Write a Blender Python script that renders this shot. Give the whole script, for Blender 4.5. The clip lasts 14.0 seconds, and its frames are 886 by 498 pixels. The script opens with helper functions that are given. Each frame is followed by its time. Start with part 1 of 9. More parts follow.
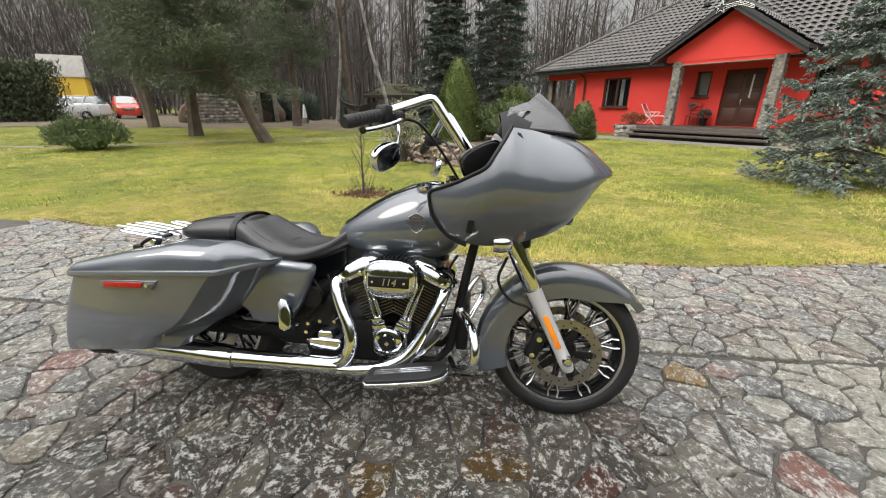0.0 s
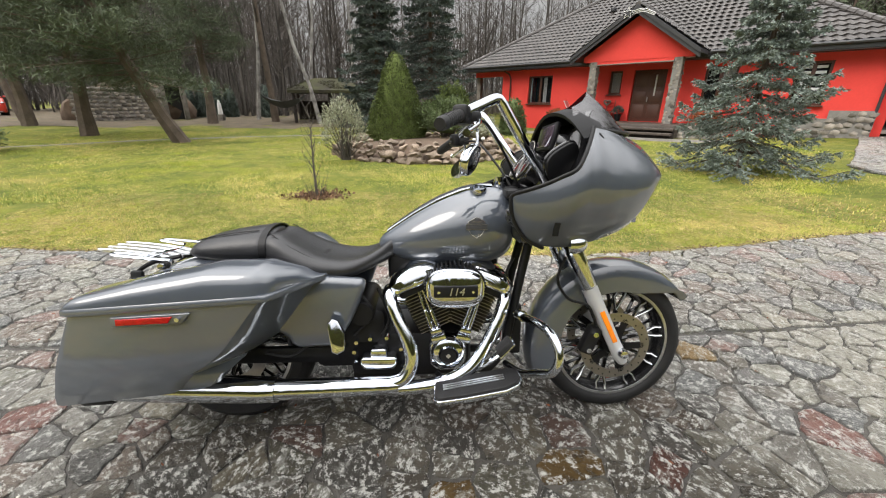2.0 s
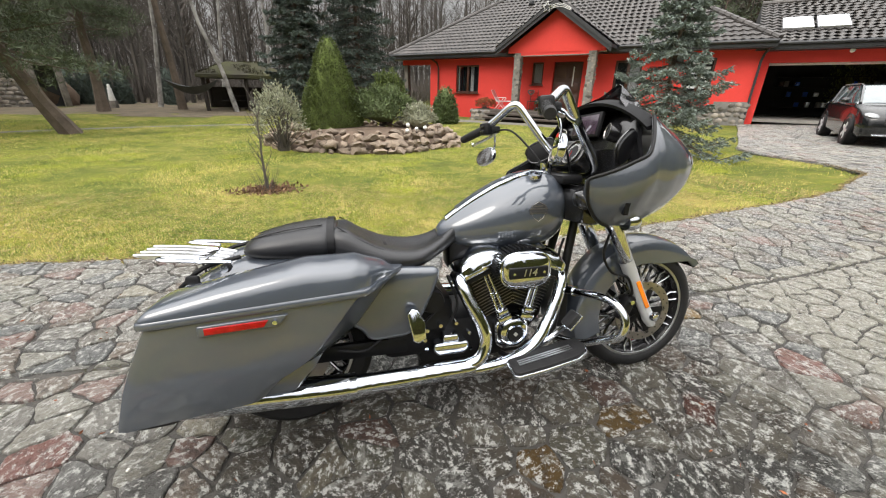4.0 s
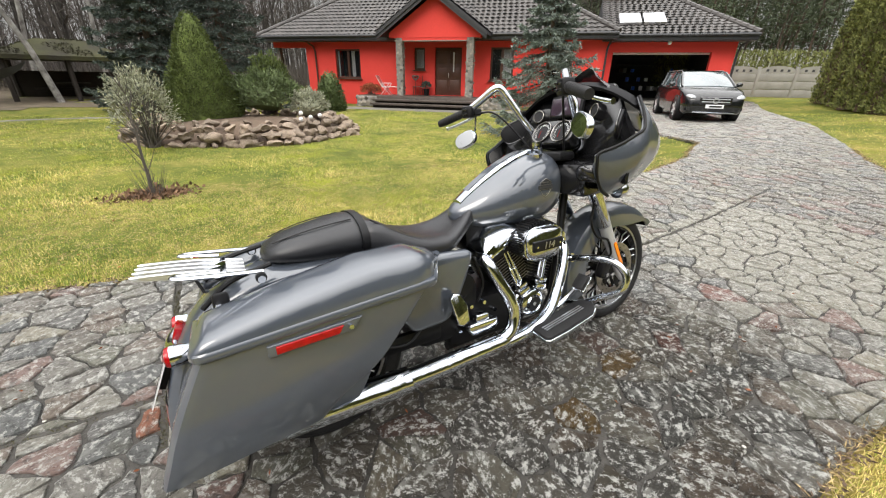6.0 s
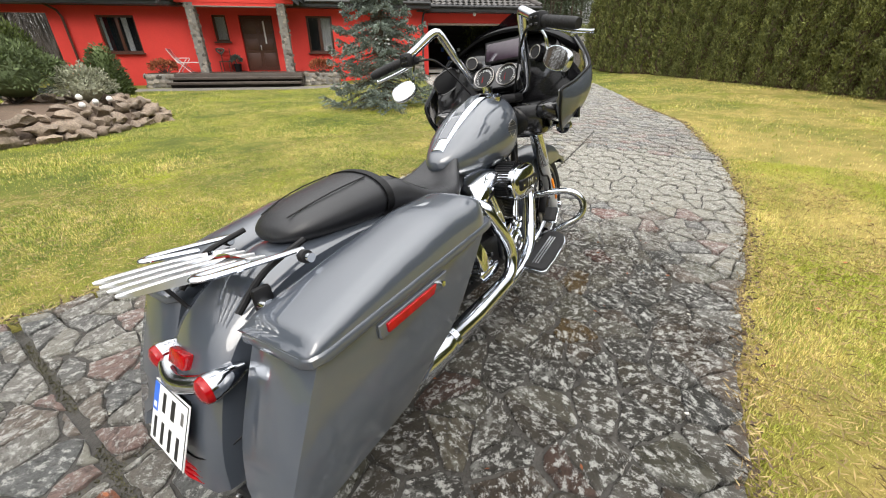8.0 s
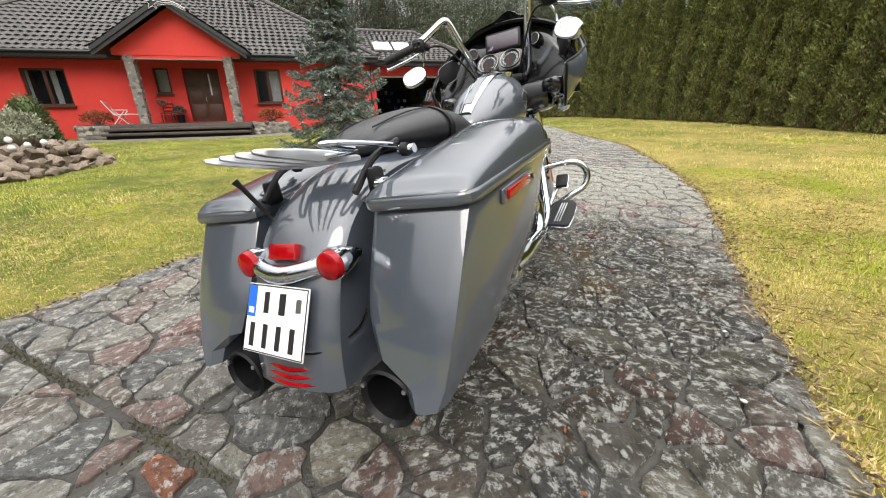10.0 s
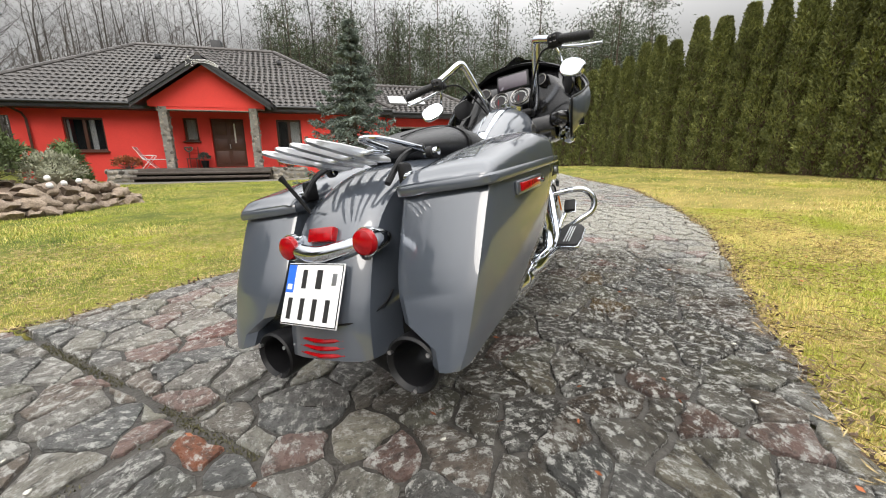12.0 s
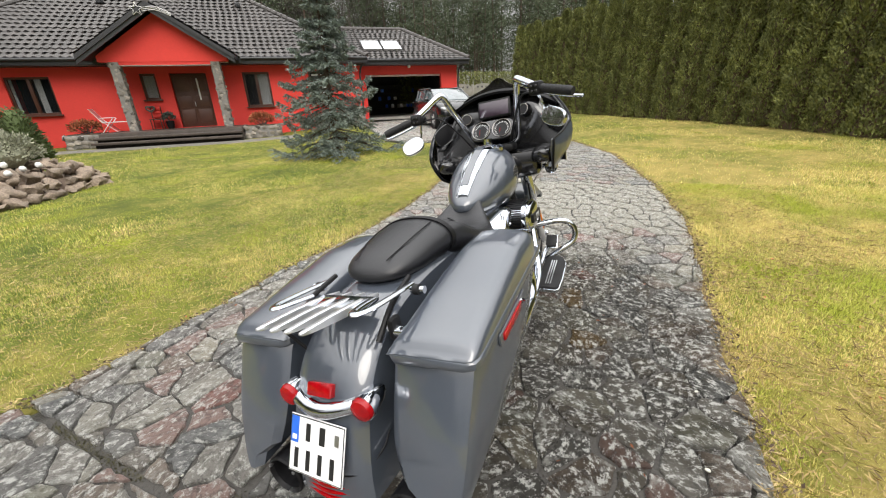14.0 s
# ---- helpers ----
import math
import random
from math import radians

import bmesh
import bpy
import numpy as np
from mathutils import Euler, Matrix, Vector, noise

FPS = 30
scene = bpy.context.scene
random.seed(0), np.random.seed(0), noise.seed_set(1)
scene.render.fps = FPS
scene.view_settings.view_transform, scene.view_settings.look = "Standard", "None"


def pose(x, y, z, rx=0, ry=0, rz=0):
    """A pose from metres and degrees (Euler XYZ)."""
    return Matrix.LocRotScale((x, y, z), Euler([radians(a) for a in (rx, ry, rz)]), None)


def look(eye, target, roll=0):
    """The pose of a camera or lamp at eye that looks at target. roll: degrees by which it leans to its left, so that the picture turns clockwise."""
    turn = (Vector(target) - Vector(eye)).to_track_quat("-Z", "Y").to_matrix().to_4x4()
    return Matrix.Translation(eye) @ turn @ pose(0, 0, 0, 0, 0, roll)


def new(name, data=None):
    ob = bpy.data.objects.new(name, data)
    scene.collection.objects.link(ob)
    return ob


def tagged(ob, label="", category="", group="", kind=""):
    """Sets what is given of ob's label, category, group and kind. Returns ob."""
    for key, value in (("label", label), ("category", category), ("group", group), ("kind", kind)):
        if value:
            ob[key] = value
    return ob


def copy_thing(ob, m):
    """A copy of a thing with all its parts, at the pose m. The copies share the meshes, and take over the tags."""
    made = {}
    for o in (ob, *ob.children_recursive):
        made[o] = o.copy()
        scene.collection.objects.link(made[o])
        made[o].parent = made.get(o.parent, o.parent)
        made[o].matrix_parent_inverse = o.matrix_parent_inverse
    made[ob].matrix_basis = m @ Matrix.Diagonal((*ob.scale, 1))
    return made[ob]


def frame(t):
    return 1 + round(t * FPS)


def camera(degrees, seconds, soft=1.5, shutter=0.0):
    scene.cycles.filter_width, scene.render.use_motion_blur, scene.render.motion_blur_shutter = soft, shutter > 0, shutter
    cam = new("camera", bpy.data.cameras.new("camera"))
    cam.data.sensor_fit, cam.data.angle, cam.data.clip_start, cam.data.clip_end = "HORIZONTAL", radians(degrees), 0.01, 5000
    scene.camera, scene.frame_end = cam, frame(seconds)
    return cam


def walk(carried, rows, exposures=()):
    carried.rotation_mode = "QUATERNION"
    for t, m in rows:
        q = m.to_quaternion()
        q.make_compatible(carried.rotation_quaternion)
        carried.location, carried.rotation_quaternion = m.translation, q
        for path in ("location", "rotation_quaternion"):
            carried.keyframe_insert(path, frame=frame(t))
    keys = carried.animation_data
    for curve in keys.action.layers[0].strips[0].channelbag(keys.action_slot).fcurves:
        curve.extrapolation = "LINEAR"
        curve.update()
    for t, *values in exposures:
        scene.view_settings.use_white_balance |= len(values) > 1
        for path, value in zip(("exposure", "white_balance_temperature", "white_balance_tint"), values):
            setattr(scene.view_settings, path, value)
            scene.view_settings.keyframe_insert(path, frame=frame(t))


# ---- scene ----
cam = camera(98.6, 14.0, soft=1.1)
PATH = [
    (0, (0.516, -1.439, 1.3), (0.239, 0.414, 0.599), 0.1),
    (0.5, (0.368, -1.48, 1.314), (0.197, 0.386, 0.614), -0.1),
    (1, (0.27, -1.473, 1.313), (0.181, 0.398, 0.611), -0.2),
    (1.5, (0.155, -1.432, 1.31), (0.148, 0.439, 0.602), 0.1),
    (2, (0.019, -1.397, 1.31), (0.094, 0.468, 0.593), 0.3),
    (2.5, (-0.127, -1.393, 1.312), (0.049, 0.464, 0.59), 0.7),
    (3, (-0.31, -1.407, 1.318), (-0.04, 0.434, 0.587), 1.0),
    (3.2, (-0.366, -1.416, 1.32), (-0.064, 0.418, 0.581), 1.0),
    (5.3, (-0.775, -1.247, 1.288), (-0.038, 0.433, 0.49), 1.2),
    (5.5, (-0.84, -1.232, 1.288), (-0.044, 0.419, 0.487), 1.2),
    (6, (-1.002, -1.197, 1.29), (-0.067, 0.373, 0.477), 1.0),
    (6.5, (-1.119, -1.172, 1.285), (-0.047, 0.297, 0.454), 0.8),
    (7, (-1.231, -1.051, 1.251), (-0.013, 0.286, 0.397), 0.5),
    (7.5, (-1.313, -0.911, 1.222), (0.039, 0.267, 0.336), 0.3),
    (8, (-1.416, -0.776, 1.162), (0.05, 0.237, 0.255), -0.1),
    (8.5, (-1.523, -0.641, 1.106), (0.026, 0.243, 0.201), -0.7),
    (8.6, (-1.546, -0.621, 1.095), (0.02, 0.236, 0.194), -0.6),
    (8.7, (-1.554, -0.6, 1.077), (0.023, 0.245, 0.183), -0.8),
    (10.8, (-1.841, -0.561, 0.752), (-0.131, 0.315, 0.195), -0.7),
    (11, (-1.844, -0.563, 0.747), (-0.131, 0.322, 0.215), -0.6),
    (11.5, (-1.86, -0.586, 0.738), (-0.141, 0.317, 0.259), -0.5),
    (12, (-1.878, -0.595, 0.724), (-0.16, 0.321, 0.27), -0.5),
    (12.5, (-1.856, -0.577, 0.775), (-0.142, 0.345, 0.314), -0.7),
    (13, (-1.802, -0.564, 0.9), (-0.103, 0.352, 0.377), -1.2),
    (13.5, (-1.755, -0.542, 1.071), (-0.071, 0.343, 0.451), -1.9),
    (13.6, (-1.753, -0.544, 1.117), (-0.074, 0.33, 0.472), -2.0),
    (14, (-1.783, -0.557, 1.239), (-0.109, 0.259, 0.511), -2.3),
]
walk(cam, [(t, look(eye, target, roll)) for t, eye, target, roll in PATH], [(0, 0.07), (2.5, 0.10), (6, 0.07), (8.5, -0.02), (11.5, 0.0), (14, -0.09)])

# ---- light ----
world = bpy.data.worlds.new("overcast_sky")
scene.world = world
world.use_nodes = True
wn, wl = world.node_tree.nodes, world.node_tree.links
sky = wn.new("ShaderNodeTexSky")
sky.sky_type, sky.sun_disc = "NISHITA", False
sky.sun_elevation, sky.sun_rotation = radians(46), radians(245)
sky.dust_density, sky.air_density = 4.0, 1.0
sky_gain = wn.new("ShaderNodeVectorMath")
sky_gain.operation = "SCALE"
sky_gain.inputs["Scale"].default_value = 0.10
cloud_co = wn.new("ShaderNodeTexCoord")
cloud = wn.new("ShaderNodeTexNoise")
cloud.inputs["Scale"].default_value, cloud.inputs["Detail"].default_value = 2.2, 5
cloud_ramp = wn.new("ShaderNodeValToRGB")
cloud_ramp.color_ramp.elements[0].position, cloud_ramp.color_ramp.elements[0].color = 0.30, (0.74, 0.735, 0.725, 1)
cloud_ramp.color_ramp.elements[1].position, cloud_ramp.color_ramp.elements[1].color = 0.70, (1.0, 0.98, 0.95, 1)
sky_mix = wn.new("ShaderNodeMix")
sky_mix.data_type = "RGBA"
sky_mix.inputs["Factor"].default_value = 0.86
wl.new(sky.outputs["Color"], sky_gain.inputs[0])
wl.new(cloud_co.outputs["Generated"], cloud.inputs["Vector"])
wl.new(cloud.outputs["Fac"], cloud_ramp.inputs["Fac"])
wl.new(sky_gain.outputs["Vector"], sky_mix.inputs["A"])
wl.new(cloud_ramp.outputs["Color"], sky_mix.inputs["B"])
# overcast: the zenith is about four times as bright as the horizon
height = wn.new("ShaderNodeSeparateXYZ")
grade = wn.new("ShaderNodeMapRange")
grade.inputs["To Min"].default_value, grade.inputs["To Max"].default_value = 0.60, 5.1
grade.inputs["From Min"].default_value = 0.24
wl.new(cloud_co.outputs["Generated"], height.inputs[0])
wl.new(height.outputs["Z"], grade.inputs["Value"])
wl.new(grade.outputs["Result"], wn["Background"].inputs["Strength"])
wl.new(sky_mix.outputs["Result"], wn["Background"].inputs["Color"])

sun = new("sun", bpy.data.lights.new("sun", "SUN"))
sun.data.energy, sun.data.angle, sun.data.color = 1.5, radians(35), (1.0, 0.96, 0.9)
sun.matrix_world = look((-17, -8, 20), (0, 0, 0))


# ---- materials ----
def mat(name, col, rough=0.6, metal=0.0, var=0.25, scale=6.0, fine=60.0, bump=0.0, bscale=80.0, coat=0.0, spec=0.5, col2=None, rvar=0.0, rand=0.0, island=0.0):
    m = bpy.data.materials.new(name)
    m.use_nodes = True
    nt = m.node_tree
    b = nt.nodes["Principled BSDF"]
    co = nt.nodes.new("ShaderNodeTexCoord")
    c2 = col2 or tuple(max(0.0, c * (1 - var)) for c in col)
    n1 = nt.nodes.new("ShaderNodeTexNoise")
    n1.inputs["Scale"].default_value, n1.inputs["Detail"].default_value = scale, 4
    n2 = nt.nodes.new("ShaderNodeTexNoise")
    n2.inputs["Scale"].default_value, n2.inputs["Detail"].default_value = fine, 3
    avg = nt.nodes.new("ShaderNodeMath")
    avg.operation = "MULTIPLY_ADD"
    nt.links.new(co.outputs["Object"], n1.inputs["Vector"])
    nt.links.new(co.outputs["Object"], n2.inputs["Vector"])
    nt.links.new(n2.outputs["Fac"], avg.inputs[0])
    avg.inputs[1].default_value = 0.45
    nt.links.new(n1.outputs["Fac"], avg.inputs[2])
    rmp = nt.nodes.new("ShaderNodeMapRange")
    rmp.inputs["From Min"].default_value, rmp.inputs["From Max"].default_value = 0.45, 1.0
    nt.links.new(avg.outputs[0], rmp.inputs["Value"])
    mix = nt.nodes.new("ShaderNodeMix")
    mix.data_type = "RGBA"
    mix.inputs["A"].default_value, mix.inputs["B"].default_value = (*c2, 1), (*[min(1.0, c * (1 + var * 0.6)) if not col2 else c for c in col], 1)
    nt.links.new(rmp.outputs["Result"], mix.inputs["Factor"])
    out = mix.outputs["Result"]
    if rand or island:
        hsv = nt.nodes.new("ShaderNodeHueSaturation")
        if rand:
            src = nt.nodes.new("ShaderNodeObjectInfo").outputs["Random"]
        else:
            src = nt.nodes.new("ShaderNodeNewGeometry").outputs["Random Per Island"]
        k = rand or island
        mr = nt.nodes.new("ShaderNodeMapRange")
        mr.inputs["To Min"].default_value, mr.inputs["To Max"].default_value = 1 - k, 1 + k
        nt.links.new(src, mr.inputs["Value"])
        nt.links.new(mr.outputs["Result"], hsv.inputs["Value"])
        nt.links.new(out, hsv.inputs["Color"])
        out = hsv.outputs["Color"]
    nt.links.new(out, b.inputs["Base Color"])
    b.inputs["Roughness"].default_value, b.inputs["Metallic"].default_value = rough, metal
    b.inputs["Specular IOR Level"].default_value = spec
    if coat:
        b.inputs["Coat Weight"].default_value, b.inputs["Coat Roughness"].default_value = coat, 0.012
    if rvar:
        rr = nt.nodes.new("ShaderNodeMapRange")
        rr.inputs["From Min"].default_value, rr.inputs["From Max"].default_value = 0.35, 0.75
        rr.inputs["To Min"].default_value, rr.inputs["To Max"].default_value = max(0.03, rough - rvar), min(1, rough + rvar)
        nt.links.new(n1.outputs["Fac"], rr.inputs["Value"])
        nt.links.new(rr.outputs["Result"], b.inputs["Roughness"])
    if bump:
        nb = nt.nodes.new("ShaderNodeTexNoise")
        nb.inputs["Scale"].default_value, nb.inputs["Detail"].default_value = bscale, 5
        nt.links.new(co.outputs["Object"], nb.inputs["Vector"])
        bp = nt.nodes.new("ShaderNodeBump")
        bp.inputs["Strength"].default_value, bp.inputs["Distance"].default_value = min(1.0, bump), 0.01
        nt.links.new(nb.outputs["Fac"], bp.inputs["Height"])
        nt.links.new(bp.outputs["Normal"], b.inputs["Normal"])
    return m


def glassy(name, col, rough=0.03, alpha=0.5, coat=1.0):
    m = bpy.data.materials.new(name)
    m.use_nodes = True
    b = m.node_tree.nodes["Principled BSDF"]
    b.inputs["Base Color"].default_value, b.inputs["Roughness"].default_value = (*col, 1), rough
    b.inputs["Alpha"].default_value = alpha
    b.inputs["Coat Weight"].default_value = coat
    return m


PAINT = mat("grey_paint", (0.058, 0.068, 0.086), 0.34, var=0.05, scale=3, coat=1.0, spec=0.25)
PAINT.node_tree.nodes["Principled BSDF"].inputs["Coat IOR"].default_value = 1.85
CHROME = mat("chrome", (0.62, 0.65, 0.70), 0.035, 1.0, var=0.04)
SATIN = mat("satin_metal", (0.62, 0.63, 0.65), 0.32, 1.0, var=0.08)
FINMETAL = mat("polished_fin", (0.74, 0.75, 0.77), 0.30, 0.85, var=0.06)
STEEL = mat("brake_steel", (0.36, 0.34, 0.32), 0.34, 1.0, var=0.15, scale=20)
BLACKGLOSS = mat("gloss_black", (0.010, 0.010, 0.011), 0.16, var=0.1, coat=0.7)
BLACK = mat("satin_black", (0.007, 0.007, 0.008), 0.45, spec=0.25, var=0.25, scale=12, bump=0.05, bscale=300)
SOFTBLACK = mat("matt_black_plastic", (0.005, 0.005, 0.006), 0.55, spec=0.12, var=0.25, scale=12)
RUBBER = mat("tyre_rubber", (0.012, 0.012, 0.013), 0.62, spec=0.35, var=0.3, scale=15, bump=0.12, bscale=200)
LEATHER = mat("black_vinyl", (0.014, 0.0145, 0.017), 0.36, var=0.15, scale=10, bump=0.16, bscale=320)
FORKGREY = mat("silver_lower", (0.50, 0.51, 0.53), 0.36, 0.25, var=0.06)
REDLENS = mat("red_lens", (0.31, 0.002, 0.005), 0.10, var=0.25, scale=60, coat=0.3, spec=0.3)
ORANGE = mat("orange_reflector", (0.90, 0.24, 0.01), 0.22, var=0.1, scale=90, coat=0.6)
WHITE = mat("white_plate", (0.80, 0.81, 0.82), 0.35, var=0.05)
BLUE = mat("blue_plate", (0.02, 0.13, 0.62), 0.4, var=0.05)
INK = mat("black_ink", (0.012, 0.012, 0.012), 0.5)
MIRRORM = mat("mirror_glass", (0.90, 0.91, 0.92), 0.015, 1.0, var=0.0)
SCREENGLASS = mat("display_glass", (0.045, 0.03, 0.045), 0.12, var=0.3, coat=1.0)
DIAL = mat("dial_face", (0.020, 0.020, 0.022), 0.6, var=0.2, spec=0.2)
TINT = glassy("smoked_acrylic", (0.012, 0.009, 0.014), 0.03, 0.78, 0.15)

REDWALL = mat("red_render", (0.74, 0.058, 0.046), 0.85, var=0.10, scale=0.7, fine=14, bump=0.25, bscale=60)
ROOFTILE = mat("roof_tile", (0.066, 0.059, 0.055), 0.50, var=0.40, scale=1.2, fine=18, bump=0.2, bscale=40, island=0.18)
DARKTRIM = mat("dark_trim", (0.035, 0.036, 0.040), 0.5, var=0.2, scale=4)
BROWN = mat("brown_wood", (0.085, 0.034, 0.022), 0.45, var=0.25, scale=3, bump=0.1, bscale=50)
WINGLASS = glassy("window_glass", (0.020, 0.024, 0.028), 0.02, 0.22)
# blinds and curtains, and sky reflections painted as pale colour
CURTAINSKY = mat("white_blind_and_sky_glare", (0.62, 0.64, 0.66), 0.7, var=0.1)
# one dark colour stands for the shade of unlit garage, rooms and cellar
INSIDESHADE = mat("unlit_interior_shade", (0.03, 0.03, 0.03), 0.8, var=0.4, scale=1.5)
FIELDSTONE = mat("field_stone", (0.245, 0.190, 0.140), 0.8, var=0.6, scale=7, fine=40, bump=0.9, bscale=14, rand=0.30)
FIELDSTONE_I = mat("wall_stone", (0.235, 0.21, 0.18), 0.75, var=0.45, scale=5, fine=30, bump=0.5, bscale=25, island=0.65)
MORTAR = mat("mortar", (0.22, 0.21, 0.195), 0.9, var=0.2, bump=0.4)
WETMORTAR = mat("wet_joint_sand", (0.052, 0.048, 0.042), 0.55, var=0.5, scale=3.5, fine=40, bump=0.9, bscale=90, rvar=0.2, spec=0.35)
STEPWOOD = mat("weathered_step", (0.075, 0.06, 0.05), 0.55, var=0.4, scale=3, bump=0.3)
CONCRETE = mat("fence_concrete", (0.27, 0.26, 0.235), 0.85, var=0.2, scale=2, bump=0.2)
BARK = mat("bark", (0.105, 0.080, 0.060), 0.9, var=0.45, scale=3, fine=22, bump=0.9, bscale=18)
BARKFAR = mat("far_bark", (0.066, 0.058, 0.050), 0.95, var=0.40, scale=0.6, island=0.45)
BIRCH = mat("birch_bark", (0.36, 0.35, 0.325), 0.8, col2=(0.07, 0.06, 0.055), scale=2.2, fine=9, bump=0.3)
TWIG = mat("bare_twigs", (0.092, 0.080, 0.070), 0.95, var=0.3, scale=0.5)
BARKP = mat("pine_bark", (0.095, 0.068, 0.052), 0.9, var=0.4, scale=1.5, bump=0.5)
NEEDLE = mat("pine_needles", (0.072, 0.094, 0.048), 0.75, var=0.4, scale=1.2, island=0.35)
BLUENEEDLE = mat("blue_spruce_needles", (0.185, 0.225, 0.195), 0.75, var=0.4, scale=2.0, island=0.40)
DARKNEEDLE = mat("far_spruce_needles", (0.080, 0.104, 0.088), 0.8, var=0.4, scale=1.0, island=0.35)
CONELEAF = mat("dwarf_spruce_needles", (0.080, 0.108, 0.022), 0.8, var=0.45, scale=5, island=0.50)
THUJA = mat("thuja_leaf", (0.165, 0.180, 0.050), 0.8, var=0.50, scale=1.4, fine=6, island=0.50)
JUNIPER = mat("juniper_leaf", (0.10, 0.135, 0.050), 0.8, var=0.4, scale=4, island=0.40)
FARHEDGE = mat("far_hedge_leaf", (0.060, 0.076, 0.036), 0.85, var=0.4, scale=2, island=0.45)
SILVERLEAF = mat("silver_leaf", (0.30, 0.31, 0.22), 0.7, var=0.4, scale=6, island=0.45)
RUSTLEAF = mat("rust_leaf", (0.30, 0.095, 0.035), 0.8, var=0.4, scale=6, island=0.4)
RUSTMULCH = mat("brown_mulch", (0.15, 0.085, 0.048), 0.95, var=0.4, scale=6, island=0.5)
SOIL = mat("soil_litter", (0.11, 0.075, 0.05), 0.95, var=0.45, scale=2.5, fine=25, bump=0.7, bscale=40)
MOSSROOF = mat("mossy_roof", (0.052, 0.054, 0.014), 0.95, col2=(0.022, 0.018, 0.014), scale=1.2, bump=0.8, bscale=12)
DARKWOOD = mat("dark_timber", (0.030, 0.024, 0.020), 0.8, var=0.3)
CARBLACK = mat("black_car_paint", (0.007, 0.008, 0.009), 0.22, var=0.1, coat=0.8, spec=0.35)
CARGLASS = mat("car_glass", (0.10, 0.13, 0.14), 0.05, var=0.2, coat=1.0, spec=0.9)
ALLOY = mat("silver_alloy", (0.55, 0.56, 0.58), 0.35, 0.35, var=0.08)
LAMPGLASS = mat("lamp_glass", (0.26, 0.27, 0.28), 0.1, 0.3, var=0.3, scale=30, coat=1.0)
CARWHITE = mat("white_car_paint", (0.70, 0.71, 0.72), 0.35, coat=0.6)
CARRED = mat("red_car_paint", (0.55, 0.04, 0.02), 0.35, coat=0.6)
YELLOW = mat("yellow_render", (0.75, 0.50, 0.06), 0.85, var=0.1)
TARP = mat("dark_tarp", (0.05, 0.055, 0.055), 0.7, var=0.3, scale=3)
WHITEPAINT = mat("white_metal", (0.75, 0.75, 0.74), 0.45, var=0.08)
GLOBE = mat("white_globe", (0.80, 0.80, 0.78), 0.3, var=0.06)


# ---- mesh helpers ----
def finish(bm, sharp=38):
    bmesh.ops.recalc_face_normals(bm, faces=bm.faces[:])
    lim = radians(sharp)
    for f in bm.faces:
        f.smooth = True
    for e in bm.edges:
        if len(e.link_faces) == 2 and e.calc_face_angle(0) > lim:
            e.smooth = False
    return bm


def mesh(name, bm, m, sharp=38):
    finish(bm, sharp)
    me = bpy.data.meshes.new(name)
    bm.to_mesh(me)
    bm.free()
    me.materials.append(m)
    return me


def part(name, bm, m, parent, label="", sharp=38):
    ob = new(name, mesh(name, bm, m, sharp))
    ob.parent = parent
    return tagged(ob, label) if label else ob


def solo(name, bm, m, label, category, group="", kind="", sharp=38):
    return tagged(new(name, mesh(name, bm, m, sharp)), label, category, group, kind)


def thing(name, label, category, group="", kind="", at=None):
    ob = new(name)
    ob.empty_display_size = 0.1
    if at is not None:
        ob.matrix_basis = at
    return tagged(ob, label, category, group, kind)


def raw(name, verts, faces, m, parent=None, smooth=False):
    """A mesh from arrays of corners and faces."""
    me = bpy.data.meshes.new(name)
    me.from_pydata(verts, [], faces)
    me.materials.append(m)
    if smooth:
        me.polygons.foreach_set("use_smooth", [True] * len(me.polygons))
    ob = new(name, me)
    ob.parent = parent
    return ob


def quads(name, arr, m, parent=None):
    """A mesh of loose faces from an (n, k, 3) array."""
    n, k, _ = arr.shape
    me = bpy.data.meshes.new(name)
    me.vertices.add(n * k)
    me.vertices.foreach_set("co", arr.reshape(-1).astype(np.float32))
    me.loops.add(n * k)
    me.loops.foreach_set("vertex_index", np.arange(n * k, dtype=np.int32))
    me.polygons.add(n)
    me.polygons.foreach_set("loop_start", np.arange(0, n * k, k, dtype=np.int32))
    me.update(calc_edges=True)
    me.materials.append(m)
    ob = new(name, me)
    ob.parent = parent
    return ob


def add(bm, other):
    me = bpy.data.meshes.new("t")
    other.to_mesh(me)
    other.free()
    bm.from_mesh(me)
    bpy.data.meshes.remove(me)
    return bm


def moved(bm, m):
    bmesh.ops.transform(bm, matrix=m, verts=bm.verts[:])
    return bm


def box(sx, sy, sz, at=(0, 0, 0), bev=0.0, seg=2):
    bm = bmesh.new()
    bmesh.ops.create_cube(bm, size=1)
    bmesh.ops.scale(bm, vec=(sx, sy, sz), verts=bm.verts[:])
    if bev:
        bmesh.ops.bevel(bm, geom=bm.edges[:], offset=bev, segments=seg, profile=0.5, affect="EDGES")
    bmesh.ops.translate(bm, vec=at, verts=bm.verts[:])
    return bm


def loft(rings, caps=True, closed=True):
    bm = bmesh.new()
    vs = [[bm.verts.new(p) for p in r] for r in rings]
    n = len(rings[0])
    for a, b in zip(vs, vs[1:]):
        for i in range(n if closed else n - 1):
            j = (i + 1) % n
            bm.faces.new((a[i], a[j], b[j], b[i]))
    if caps and closed:
        bm.faces.new(vs[0][::-1])
        bm.faces.new(vs[-1])
    return bm


